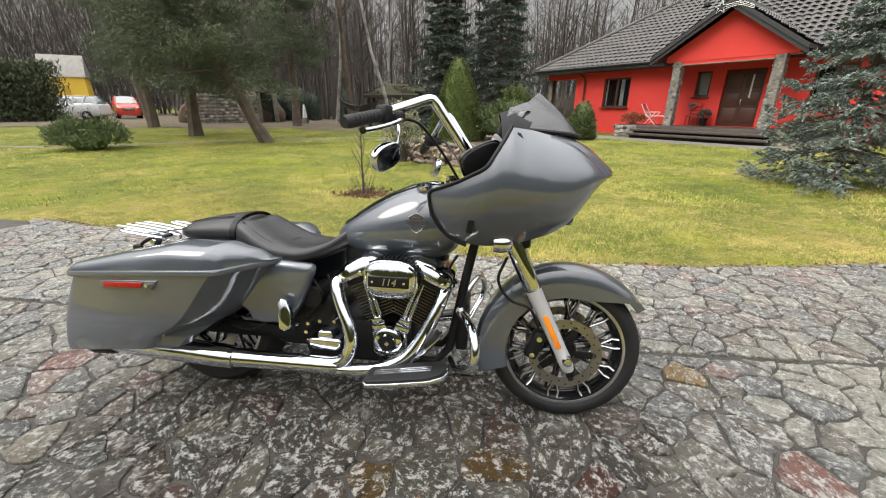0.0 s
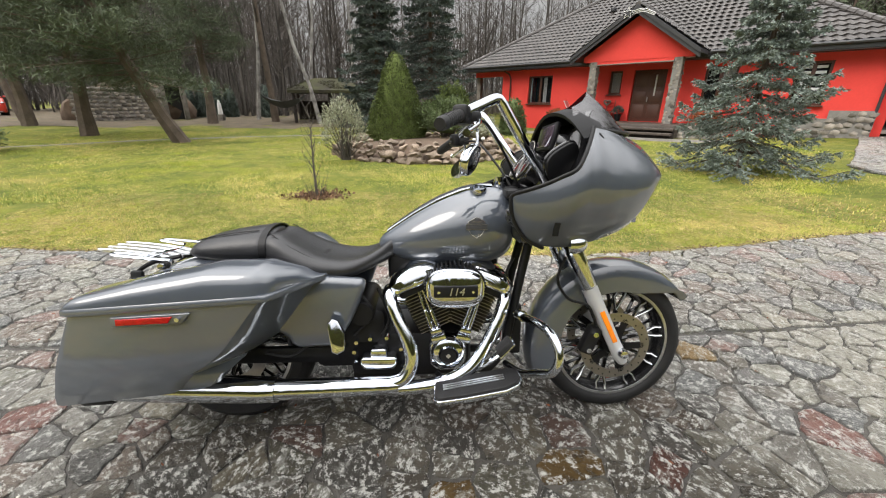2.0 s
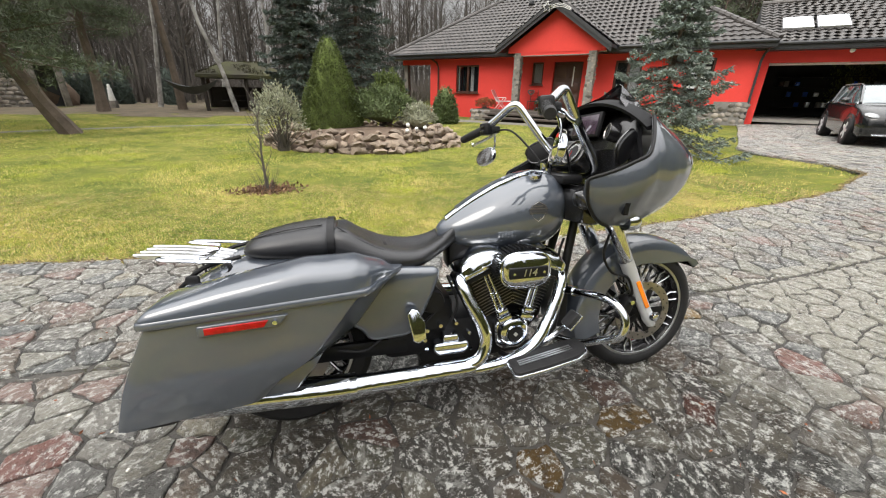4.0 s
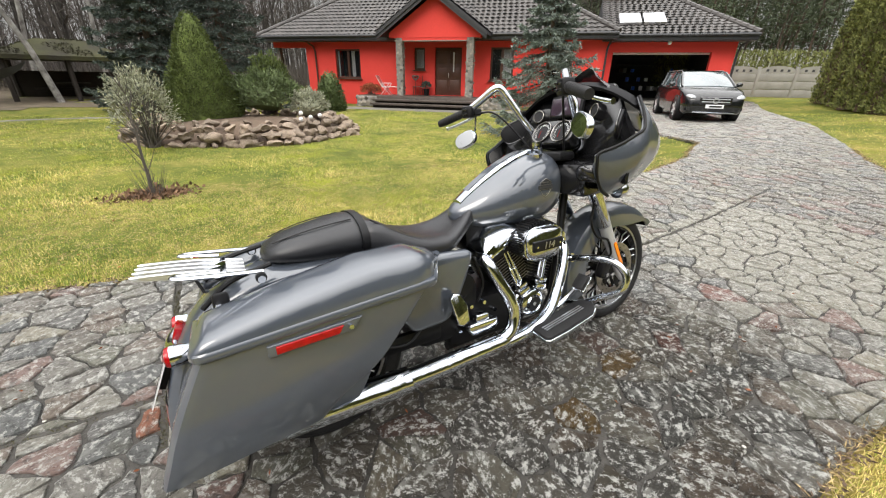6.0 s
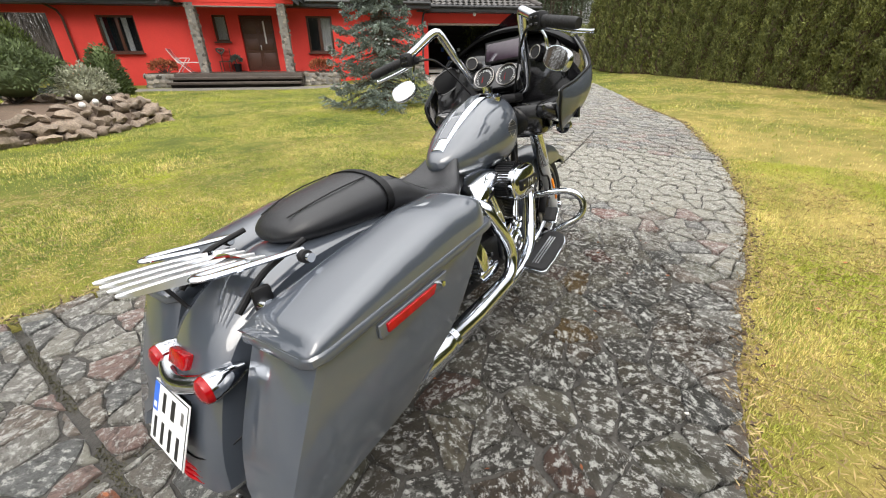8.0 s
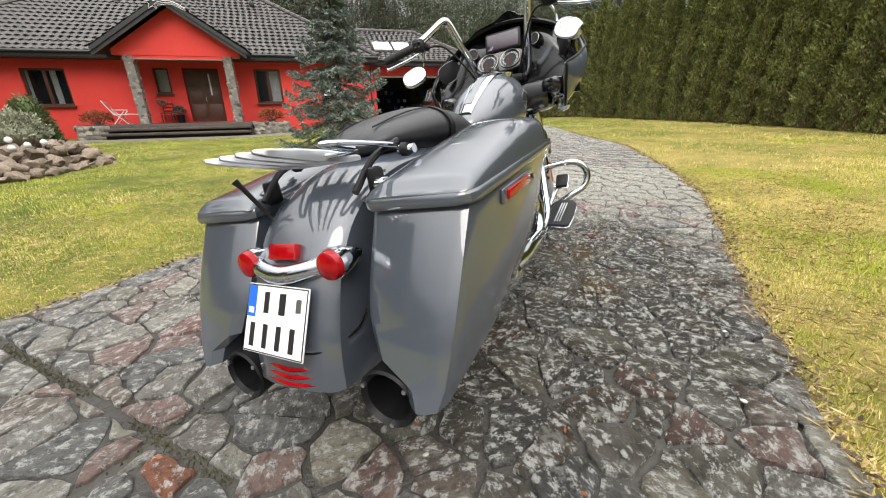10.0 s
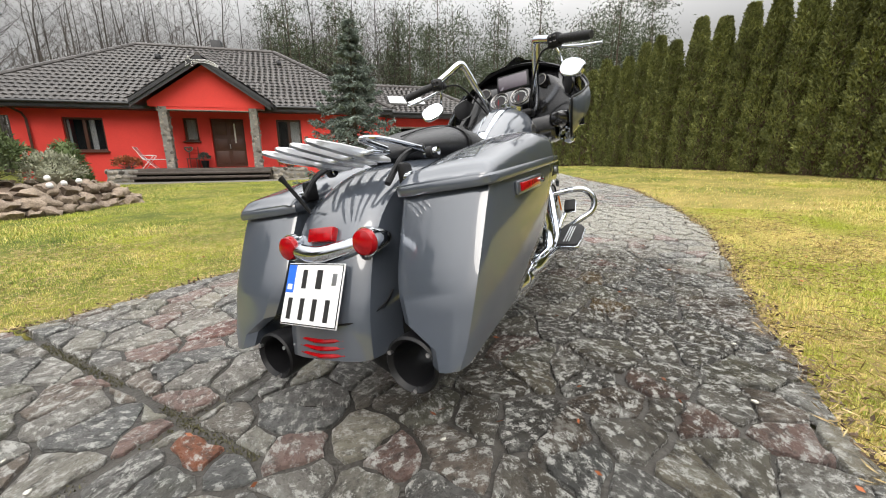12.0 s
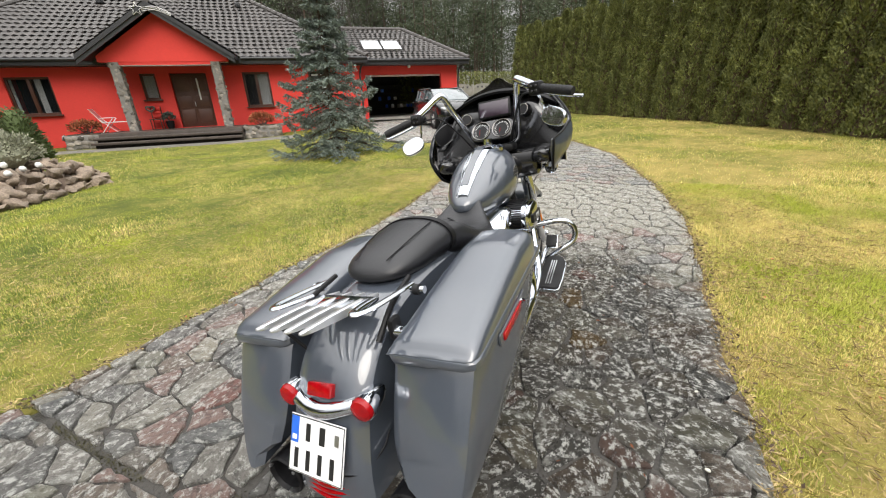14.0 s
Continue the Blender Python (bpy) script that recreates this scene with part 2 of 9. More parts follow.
def curve(pts, n):
    """Points along a smooth line through pts, n steps a span."""
    p = [Vector(q) for q in pts]
    p = [2 * p[0] - p[1]] + p + [2 * p[-1] - p[-2]]
    out = []
    for i in range(1, len(p) - 2):
        a, b, c, d = p[i - 1:i + 3]
        for k in range(n):
            t = k / n
            out.append(0.5 * (2 * b + (c - a) * t + (2 * a - 5 * b + 4 * c - d) * t * t + (3 * b - a - 3 * c + d) * t ** 3))
    return out + [p[-2]]


def tube(pts, r, n=10, caps=True):
    """A pipe along pts; r is one radius or one for each point."""
    pts = [Vector(p) for p in pts]
    rs = r if isinstance(r, (list, tuple)) else [r] * len(pts)
    d = (pts[1] - pts[0]).normalized()
    up = Vector((0, 0, 1)) if abs(d.z) < 0.9 else Vector((1, 0, 0))
    s = d.cross(up).normalized()
    rings = []
    for i, p in enumerate(pts):
        a, b = pts[max(0, i - 1)], pts[min(len(pts) - 1, i + 1)]
        d = (b - a).normalized()
        s = (s - d * s.dot(d)).normalized()
        q = d.cross(s)
        rings.append([p + (s * math.cos(2 * math.pi * k / n) + q * math.sin(2 * math.pi * k / n)) * rs[i] for k in range(n)])
    return loft(rings, caps)


def lathe(profile, n=32, m=None, full=True):
    """A turned shape round the y axis from (radius, y) pairs."""
    rings = [[(rr * math.cos(2 * math.pi * k / n), h, rr * math.sin(2 * math.pi * k / n)) for k in range(n)] for rr, h in profile]
    bm = loft(rings, caps=False)
    bmesh.ops.remove_doubles(bm, verts=bm.verts[:], dist=1e-5)
    return moved(bm, m) if m else bm


def ball(r, at=(0, 0, 0), sub=2, scale=(1, 1, 1), rough=0.0, seed=0):
    bm = bmesh.new()
    bmesh.ops.create_icosphere(bm, subdivisions=sub, radius=r)
    for v in bm.verts:
        if rough:
            v.co *= 1 + rough * noise.noise(v.co / r * 1.4 + Vector((seed * 7.3, seed * 1.7, seed)))
        v.co = Vector((v.co.x * scale[0], v.co.y * scale[1], v.co.z * scale[2])) + Vector(at)
    return bm


def slab(outline, y0, y1, bev=0.0, seg=3, axis="y"):
    """An outline in x and z, drawn out from y0 to y1."""
    a = [(x, y0, z) for x, z in outline]
    b = [(x, y1, z) for x, z in outline]
    bm = loft([a, b])
    bmesh.ops.recalc_face_normals(bm, faces=bm.faces[:])
    if bev:
        bmesh.ops.bevel(bm, geom=[e for e in bm.edges if e.calc_face_angle(0) > 0.5], offset=bev, segments=seg, profile=0.5, affect="EDGES")
    return bm


def oval(cx, cz, w, h, n=28, p=2.6):
    out = []
    for k in range(n):
        a = 2 * math.pi * k / n
        c, s = math.cos(a), math.sin(a)
        out.append((cx + w * math.copysign(abs(c) ** (2 / p), c), cz + h * math.copysign(abs(s) ** (2 / p), s)))
    return out


def smooth(a, b, x):
    t = min(1.0, max(0.0, (x - a) / (b - a)))
    return t * t * (3 - 2 * t)




def stations(rows, n=5):
    """Smooth in-between rows."""
    a = np.array(rows)
    out = []
    for i in range(len(a) - 1):
        p0, p1, p2, p3 = a[max(0, i - 1)], a[i], a[i + 1], a[min(len(a) - 1, i + 2)]
        for k in range(n):
            t = k / n
            out.append(0.5 * (2 * p1 + (p2 - p0) * t + (2 * p0 - 5 * p1 + 4 * p2 - p3) * t * t + (3 * p1 - p0 - 3 * p2 + p3) * t ** 3))
    return out + [a[-1]]




# ---- lie of the land ----
def land(x, y):
    """Height of the ground, for numbers or arrays."""
    x, y = np.asarray(x, float), np.asarray(y, float)
    s = x - 0.55 * y - 2.3
    up = 0.042 * np.log1p(np.exp(np.clip(s * 1.6, -30, 30))) / 1.6
    up = 0.5 * np.tanh(up / 0.5)

    def sm(a, b, v):
        t = np.clip((v - a) / (b - a), 0, 1)
        return t * t * (3 - 2 * t)
    dip = -0.10 * sm(1.9, 5.0, y)
    rise = 0.38 * sm(15, 33, np.hypot(x, y)) * sm(4, 9, y) * sm(4, -2, x)
    bank = 0.33 * sm(20.5, 25.0, x) * sm(16, 13, y)
    return up + dip + rise + bank


LEFT_X = [-30, -8, -5.75, -3.6, -1.3, 0.2, 1.0, 2.0, 3.5, 6.2, 8.2, 8.9, 9.05, 9.5, 16.3, 24]
LEFT_Y = [5.0, 2.75, 2.37, 2.1, 1.82, 1.85, 1.78, 1.88, 2.05, 2.5, 3.4, 4.5, 5.85, 6.9, 12.9, 13.5]
RIGHT_X = [-30, 2.5, 3.9, 6.3, 8.3, 14.2, 20, 24]
RIGHT_Y = [-1.3, -1.13, -0.95, -0.25, 0.8, 3.5, 7.0, 9.0]


def edge_left(x):
    return np.interp(x, LEFT_X, LEFT_Y) + 0.025 * np.sin(np.asarray(x) * 2.1) + 0.010 * np.sin(np.asarray(x) * 7.7)


def edge_right(x):
    return np.interp(x, RIGHT_X, RIGHT_Y) + 0.02 * np.sin(np.asarray(x) * 1.7 + 1) + 0.010 * np.sin(np.asarray(x) * 8.9)


def on_drive(x, y, gap=0.0):
    return (y < edge_left(x) - gap) & (y > edge_right(x) + gap) & (x > -20) & (x < 23)


# lawn material: green, with straw-yellow and mossy patches
def lawn_material(name, green, straw, moss, blade=False):
    m = bpy.data.materials.new(name)
    m.use_nodes = True
    nt = m.node_tree
    b = nt.nodes["Principled BSDF"]
    geo = nt.nodes.new("ShaderNodeNewGeometry")
    big = nt.nodes.new("ShaderNodeTexNoise")
    big.inputs["Scale"].default_value, big.inputs["Detail"].default_value = 0.55, 5
    mid = nt.nodes.new("ShaderNodeTexNoise")
    mid.inputs["Scale"].default_value, mid.inputs["Detail"].default_value = 4.5, 8
    for nd in (big, mid):
        nt.links.new(geo.outputs["Position"], nd.inputs["Vector"])
    r1 = nt.nodes.new("ShaderNodeValToRGB")
    r1.color_ramp.elements[0].position, r1.color_ramp.elements[0].color = 0.38, (*green, 1)
    r1.color_ramp.elements[1].position, r1.color_ramp.elements[1].color = 0.62, (*straw, 1)
    deep = r1.color_ramp.elements.new(0.16)
    deep.color = (green[0] * 0.38, green[1] * 0.48, green[2] * 0.5, 1)
    pale = r1.color_ramp.elements.new(0.84)
    pale.color = (*[min(0.8, c * 1.22) for c in straw], 1)
    add1 = nt.nodes.new("ShaderNodeMath")
    add1.operation = "MULTIPLY_ADD"
    add1.inputs[1].default_value = 0.55
    add2 = nt.nodes.new("ShaderNodeMath")
    add2.operation = "MULTIPLY_ADD"
    add2.inputs[1].default_value = 0.45
    add2.inputs[2].default_value = 0.0
    nt.links.new(mid.outputs["Fac"], add2.inputs[0])
    nt.links.new(big.outputs["Fac"], add1.inputs[0])
    nt.links.new(add2.outputs[0], add1.inputs[2])
    last = add1.outputs[0]
    if blade:
        pick = nt.nodes.new("ShaderNodeMath")
        pick.operation = "MULTIPLY_ADD"
        pick.inputs[1].default_value = 0.56
        nt.links.new(geo.outputs["Random Per Island"], pick.inputs[0])
        shift = nt.nodes.new("ShaderNodeMath")
        shift.operation = "SUBTRACT"
        shift.inputs[1].default_value = 0.28
        nt.links.new(last, pick.inputs[2])
        nt.links.new(pick.outputs[0], shift.inputs[0])
        last = shift.outputs[0]
    # the strip beyond the drive is drier than the lawn before the house
    sep = nt.nodes.new("ShaderNodeSeparateXYZ")
    dry = nt.nodes.new("ShaderNodeMapRange")
    dry.inputs["From Min"].default_value, dry.inputs["From Max"].default_value = -1.5, 3.5
    dry.inputs["To Min"].default_value, dry.inputs["To Max"].default_value = 0.045, -0.11
    tot = nt.nodes.new("ShaderNodeMath")
    nt.links.new(geo.outputs["Position"], sep.inputs[0])
    nt.links.new(sep.outputs["Y"], dry.inputs["Value"])
    nt.links.new(dry.outputs["Result"], tot.inputs[0])
    nt.links.new(last, tot.inputs[1])
    nt.links.new(tot.outputs[0], r1.inputs["Fac"])
    moss_n = nt.nodes.new("ShaderNodeTexNoise")
    moss_n.inputs["Scale"].default_value, moss_n.inputs["Detail"].default_value = 1.3, 3
    off = nt.nodes.new("ShaderNodeVectorMath")
    off.inputs[1].default_value = (31, 17, 5)
    nt.links.new(geo.outputs["Position"], off.inputs[0])
    nt.links.new(off.outputs[0], moss_n.inputs["Vector"])
    mr = nt.nodes.new("ShaderNodeMapRange")
    mr.inputs["From Min"].default_value, mr.inputs["From Max"].default_value = 0.52, 0.72
    nt.links.new(moss_n.outputs["Fac"], mr.inputs["Value"])
    mix = nt.nodes.new("ShaderNodeMix")
    mix.data_type = "RGBA"
    mix.inputs["B"].default_value = (*moss, 1)
    nt.links.new(mr.outputs["Result"], mix.inputs["Factor"])
    nt.links.new(r1.outputs["Color"], mix.inputs["A"])
    nt.links.new(mix.outputs["Result"], b.inputs["Base Color"])
    b.inputs["Roughness"].default_value = 0.7 if blade else 0.95
    b.inputs["Specular IOR Level"].default_value = 0.25
    if not blade:
        nb = nt.nodes.new("ShaderNodeTexNoise")
        nb.inputs["Scale"].default_value, nb.inputs["Detail"].default_value = 45, 6
        nt.links.new(geo.outputs["Position"], nb.inputs["Vector"])
        bp = nt.nodes.new("ShaderNodeBump")
        bp.inputs["Strength"].default_value, bp.inputs["Distance"].default_value = 1.0, 0.03
        nt.links.new(nb.outputs["Fac"], bp.inputs["Height"])
        nt.links.new(bp.outputs["Normal"], b.inputs["Normal"])
    return m


LAWN = lawn_material("lawn_soil", (0.110, 0.125, 0.018), (0.30, 0.235, 0.070), (0.150, 0.160, 0.018))
BLADES = lawn_material("grass_blades", (0.315, 0.375, 0.060), (0.71, 0.56, 0.215), (0.40, 0.44, 0.060), blade=True)


def sheet(name, xs, ys, height, m, keep=None):
    X, Y = np.meshgrid(xs, ys)
    Z = height(X, Y)
    v = np.stack([X, Y, Z], -1).reshape(-1, 3)
    w = len(xs)
    f = []
    for j in range(len(ys) - 1):
        for i in range(w - 1):
            if keep is None or keep(0.5 * (xs[i] + xs[i + 1]), 0.5 * (ys[j] + ys[j + 1])):
                a = j * w + i
                f.append((a, a + 1, a + w + 1, a + w))
    return raw(name, v.tolist(), f, m, smooth=True)


def steps(*marks):
    out = []
    for a, b, d in marks:
        out += list(np.arange(a, b, d))
    return np.array(out + [marks[-1][1]])


ground = sheet("ground", steps((-900, -60, 120), (-60, -16, 4), (-16, -6, 0.8), (-6, 12, 0.3), (12, 28, 0.8), (28, 60, 4), (60, 900, 120)),
               steps((-900, -60, 120), (-60, -8, 4), (-8, 12, 0.3), (12, 36, 0.8), (36, 60, 4), (60, 900, 120)),
               lambda X, Y: land(X, Y) - 0.035 + 0.012 * np.sin(X * 2.1 + np.sin(Y * 1.7)) * np.cos(Y * 1.9) - 0.03 * on_drive(X, Y), LAWN)
tagged(ground, "yellow-green winter lawn with straw and moss patches", "lawn", kind="structure")

# bed of the driveway
xs = steps((-20, -5, 0.5), (-5, 10, 0.15), (10, 23, 0.4))
bed_v, bed_f = [], []
for i, x in enumerate(xs):
    lo, hi = float(edge_right(x)), float(edge_left(x))
    for k in range(13):
        y = lo + (hi - lo) * k / 12
        bed_v.append((x, y, float(land(x, y)) - 0.004 - (0.05 if k in (0, 12) else 0.0)))
        if i and k:
            a = i * 13 + k
            bed_f.append((a - 14, a - 1, a, a - 13))
driveway = raw("driveway", bed_v, bed_f, WETMORTAR, smooth=True)
tagged(driveway, "wet driveway of irregular granite flagstones in dark joints", "driveway", kind="structure")


# flagstone material: grey granite with pale lichen and painted sky glints, pink, ochre and dark pieces, darker and
# glossier where wet
def stone_material(name, per_object, tint=None):
    m = bpy.data.materials.new(name)
    m.use_nodes = True
    nt = m.node_tree
    b = nt.nodes["Principled BSDF"]
    geo = nt.nodes.new("ShaderNodeNewGeometry")
    rnd = nt.nodes.new("ShaderNodeObjectInfo").outputs["Random"] if per_object else geo.outputs["Random Per Island"]
    ramp = nt.nodes.new("ShaderNodeValToRGB")
    ramp.color_ramp.interpolation = "CONSTANT"
    # each piece has its own direction of grain
    turn = nt.nodes.new("ShaderNodeMath")
    turn.operation = "MULTIPLY"
    turn.inputs[1].default_value = 37.0
    spin = nt.nodes.new("ShaderNodeVectorRotate")
    spin.rotation_type = "Z_AXIS"
    grain = nt.nodes.new("ShaderNodeVectorMath")
    grain.operation = "MULTIPLY"
    grain.inputs[1].default_value = (1.0, 1.35, 1.0)
    nt.links.new(rnd, turn.inputs[0])
    nt.links.new(turn.outputs[0], spin.inputs["Angle"])
    nt.links.new(geo.outputs["Position"], spin.inputs["Vector"])
    nt.links.new(spin.outputs[0], grain.inputs[0])
    grained = grain.outputs[0]
    cols = [(0.0, (0.185, 0.182, 0.172)), (0.16, (0.262, 0.250, 0.224)), (0.32, (0.205, 0.188, 0.162)), (0.46, (0.318, 0.304, 0.262)), (0.60, (0.228, 0.190, 0.158)),
            (0.72, (0.172, 0.176, 0.172)), (0.82, (0.280, 0.196, 0.172)), (0.89, (0.250, 0.245, 0.200)), (0.95, (0.345, 0.320, 0.255))]
    el = ramp.color_ramp.elements
    el[0].position, el[0].color = cols[0][0], (*cols[0][1], 1)
    el[1].position, el[1].color = cols[1][0], (*cols[1][1], 1)
    for p, c in cols[2:]:
        e = el.new(p)
        e.color = (*c, 1)
    nt.links.new(rnd, ramp.inputs["Fac"])
    base = ramp.outputs["Color"]
    if tint:
        rgb = nt.nodes.new("ShaderNodeRGB")
        rgb.outputs[0].default_value = (*tint, 1)
        base = rgb.outputs[0]

    def layer(src, col, scale, lo, hi, detail=6, rough=0.7, amount=1.0):
        nz = nt.nodes.new("ShaderNodeTexNoise")
        nz.inputs["Scale"].default_value, nz.inputs["Detail"].default_value, nz.inputs["Roughness"].default_value = scale, detail, rough
        nt.links.new(grained, nz.inputs["Vector"])
        mr = nt.nodes.new("ShaderNodeMapRange")
        mr.inputs["From Min"].default_value, mr.inputs["From Max"].default_value, mr.inputs["To Max"].default_value = lo, hi, amount
        nt.links.new(nz.outputs["Fac"], mr.inputs["Value"])
        mx = nt.nodes.new("ShaderNodeMix")
        mx.data_type = "RGBA"
        nt.links.new(mr.outputs["Result"], mx.inputs["Factor"])
        nt.links.new(src, mx.inputs["A"])
        mx.inputs["B"].default_value = (*col, 1)
        return mx.outputs["Result"], nz
    c, n1 = layer(base, (0.040, 0.038, 0.035), 19, 0.50, 0.60, 10, 0.80, amount=0.70)
    c, n3 = layer(c, (0.105, 0.10, 0.045), 3.0, 0.60, 0.75, 5, 0.6, 0.45)
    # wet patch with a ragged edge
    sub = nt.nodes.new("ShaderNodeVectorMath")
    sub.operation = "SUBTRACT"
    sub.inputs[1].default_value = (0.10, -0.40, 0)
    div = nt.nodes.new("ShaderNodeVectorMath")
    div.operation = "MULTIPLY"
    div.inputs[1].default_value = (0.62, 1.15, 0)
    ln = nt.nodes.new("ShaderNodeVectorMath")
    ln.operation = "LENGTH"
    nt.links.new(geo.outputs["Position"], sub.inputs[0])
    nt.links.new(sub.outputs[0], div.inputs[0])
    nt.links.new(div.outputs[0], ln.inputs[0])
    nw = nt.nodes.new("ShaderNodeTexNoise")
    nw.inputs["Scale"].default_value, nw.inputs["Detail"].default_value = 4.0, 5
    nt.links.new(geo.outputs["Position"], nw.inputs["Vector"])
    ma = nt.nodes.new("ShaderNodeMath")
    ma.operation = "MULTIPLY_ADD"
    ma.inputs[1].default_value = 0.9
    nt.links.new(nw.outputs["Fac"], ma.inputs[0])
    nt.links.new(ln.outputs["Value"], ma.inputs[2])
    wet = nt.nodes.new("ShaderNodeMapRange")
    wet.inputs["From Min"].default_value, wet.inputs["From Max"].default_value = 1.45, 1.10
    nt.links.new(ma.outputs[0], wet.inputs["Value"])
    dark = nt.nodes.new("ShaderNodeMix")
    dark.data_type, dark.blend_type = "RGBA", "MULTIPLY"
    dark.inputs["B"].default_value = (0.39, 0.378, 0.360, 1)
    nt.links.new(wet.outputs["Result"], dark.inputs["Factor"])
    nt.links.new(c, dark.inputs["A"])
    # pale flecks over the wet darkening: lichen plus sky glints put into colour
    patch, n4 = layer(dark.outputs["Result"], (0.43, 0.43, 0.40), 9, 0.54, 0.62, 9, 0.74, 0.52)
    lichen_glints, n2 = layer(patch, (0.68, 0.68, 0.645), 28, 0.520, 0.578, 8, 0.80, 0.88)
    nt.links.new(lichen_glints, b.inputs["Base Color"])
    ro = nt.nodes.new("ShaderNodeMapRange")
    ro.inputs["From Min"].default_value, ro.inputs["From Max"].default_value = 0.35, 0.65
    ro.inputs["To Min"].default_value, ro.inputs["To Max"].default_value = 0.20, 0.55
    nt.links.new(n1.outputs["Fac"], ro.inputs["Value"])
    wr = nt.nodes.new("ShaderNodeMath")
    wr.operation = "MULTIPLY_ADD"
    wr.inputs[1].default_value = -0.18
    nt.links.new(wet.outputs["Result"], wr.inputs[0])
    nt.links.new(ro.outputs["Result"], wr.inputs[2])
    nt.links.new(wr.outputs[0], b.inputs["Roughness"])
    nb = nt.nodes.new("ShaderNodeTexNoise")
    nb.inputs["Scale"].default_value, nb.inputs["Detail"].default_value, nb.inputs["Roughness"].default_value = 20, 10, 0.76
    nt.links.new(grained, nb.inputs["Vector"])
    bp = nt.nodes.new("ShaderNodeBump")
    bp.inputs["Strength"].default_value, bp.inputs["Distance"].default_value = 1.0, 0.060
    nt.links.new(nb.outputs["Fac"], bp.inputs["Height"])
    nt.links.new(bp.outputs["Normal"], b.inputs["Normal"])
    return m


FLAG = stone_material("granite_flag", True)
FLAG_I = stone_material("granite_flags_far", False)
FLAG_OCHRE = stone_material("ochre_flag", True, (0.27, 0.18, 0.075))
FLAG_RED = stone_material("red_flag", True, (0.24, 0.125, 0.105))
FLAG_BRICK = stone_material("brick_red_flag", True, (0.32, 0.13, 0.075))
FLAG_PALE = stone_material("pale_flag", True, (0.33, 0.32, 0.27))


def clip(poly, n, d):
    out = []
    for i in range(len(poly)):
        p, q = poly[i], poly[(i + 1) % len(poly)]
        a, b = p[0] * n[0] + p[1] * n[1] - d, q[0] * n[0] + q[1] * n[1] - d
        if a <= 0:
            out.append(p)
        if a * b < 0:
            t = a / (a - b)
            out.append((p[0] + (q[0] - p[0]) * t, p[1] + (q[1] - p[1]) * t))
    return out


def cells(x0, x1, y0, y1, step, keep, seed, jit=0.42, ax=1.0):
    """Uneven cells of a plane: a list of polygons."""
    r = np.random.default_rng(seed)
    nx, ny = int((x1 - x0) / (step * ax)) + 5, int((y1 - y0) / (step / ax)) + 5
    px = x0 + (np.arange(nx) - 2)[:, None] * step * ax + r.uniform(-jit, jit, (nx, ny)) * step * ax
    py = y0 + (np.arange(ny) - 2)[None, :] * step / ax + r.uniform(-jit, jit, (nx, ny)) * step / ax + (np.arange(nx)[:, None] % 2) * step * 0.5 / ax
    out = []
    for i in range(2, nx - 2):
        for j in range(2, ny - 2):
            cx, cy = px[i, j], py[i, j]
            if not (x0 <= cx < x1 and y0 <= cy < y1 and keep(cx, cy)):
                continue
            poly = [(cx - 3 * step, cy - 3 * step), (cx + 3 * step, cy - 3 * step), (cx + 3 * step, cy + 3 * step), (cx - 3 * step, cy + 3 * step)]
            for a in range(-2, 3):
                for c in range(-2, 3):
                    if a or c:
                        qx, qy = px[i + a, j + c], py[i + a, j + c]
                        poly = clip(poly, (qx - cx, qy - cy), (qx * qx + qy * qy - cx * cx - cy * cy) / 2)
            if len(poly) > 2:
                out.append((cx, cy, poly))
    return out


def flag(cx, cy, poly, gap, seed, height=0.010):
    """Corners and faces of one flagstone."""
    r = random.Random(seed)
    pts = []
    for i in range(len(poly)):
        p, q = poly[i], poly[(i + 1) % len(poly)]
        L = math.hypot(q[0] - p[0], q[1] - p[1])
        if L < 0.02:
            continue
        k = max(1, min(5, int(L / 0.032)))
        for s in range(k):
            t = (s + 0.15 + r.uniform(-0.1, 0.2)) / k
            j = r.uniform(-0.011, 0.007)
            x, y = p[0] + (q[0] - p[0]) * t, p[1] + (q[1] - p[1]) * t
            d = math.hypot(cx - x, cy - y) + 1e-6
            pts.append((x - (cx - x) / d * j, y - (cy - y) / d * j))
    if len(pts) < 3:
        return [], []
    z0 = float(land(cx, cy))
    tx, ty, lift = r.uniform(-0.030, 0.030), r.uniform(-0.030, 0.030), r.uniform(-0.004, height * 0.3)

    def ring(inset, dz, wob):
        out = []
        for x, y in pts:
            dx, dy = cx - x, cy - y
            L = math.hypot(dx, dy) + 1e-6
            f = min(0.6, inset / L)
            X, Y = x + dx * f, y + dy * f
            out.append((X, Y, z0 + dz + lift + (X - cx) * tx + (Y - cy) * ty + r.uniform(-wob, wob)))
        return out
    n = len(pts)
    a, b, c = ring(gap, -0.03, 0), ring(gap + 0.002, height * 0.55, 0.002), ring(gap + 0.009, height * 0.95, 0.0025)
    v = a + b + c + [(cx, cy, z0 + height + lift)]
    f = []
    for i in range(n):
        j = (i + 1) % n
        f += [(i, j, n + j, n + i), (n + i, n + j, 2 * n + j, 2 * n + i), (2 * n + i, 2 * n + j, 3 * n)]
    return v, f


# ---- house, in its own axes: u along the front, v away from the drive ----
TH = radians(46)
HU, HV = Vector((math.cos(TH), -math.sin(TH), 0)), Vector((math.sin(TH), math.cos(TH), 0))
HM = Matrix(((HU.x, HV.x, 0, 0), (HU.y, HV.y, 0, 0), (0, 0, 1, 0), (0, 0, 0, 1)))
FRONT, PORCH = 20.7, 19.15


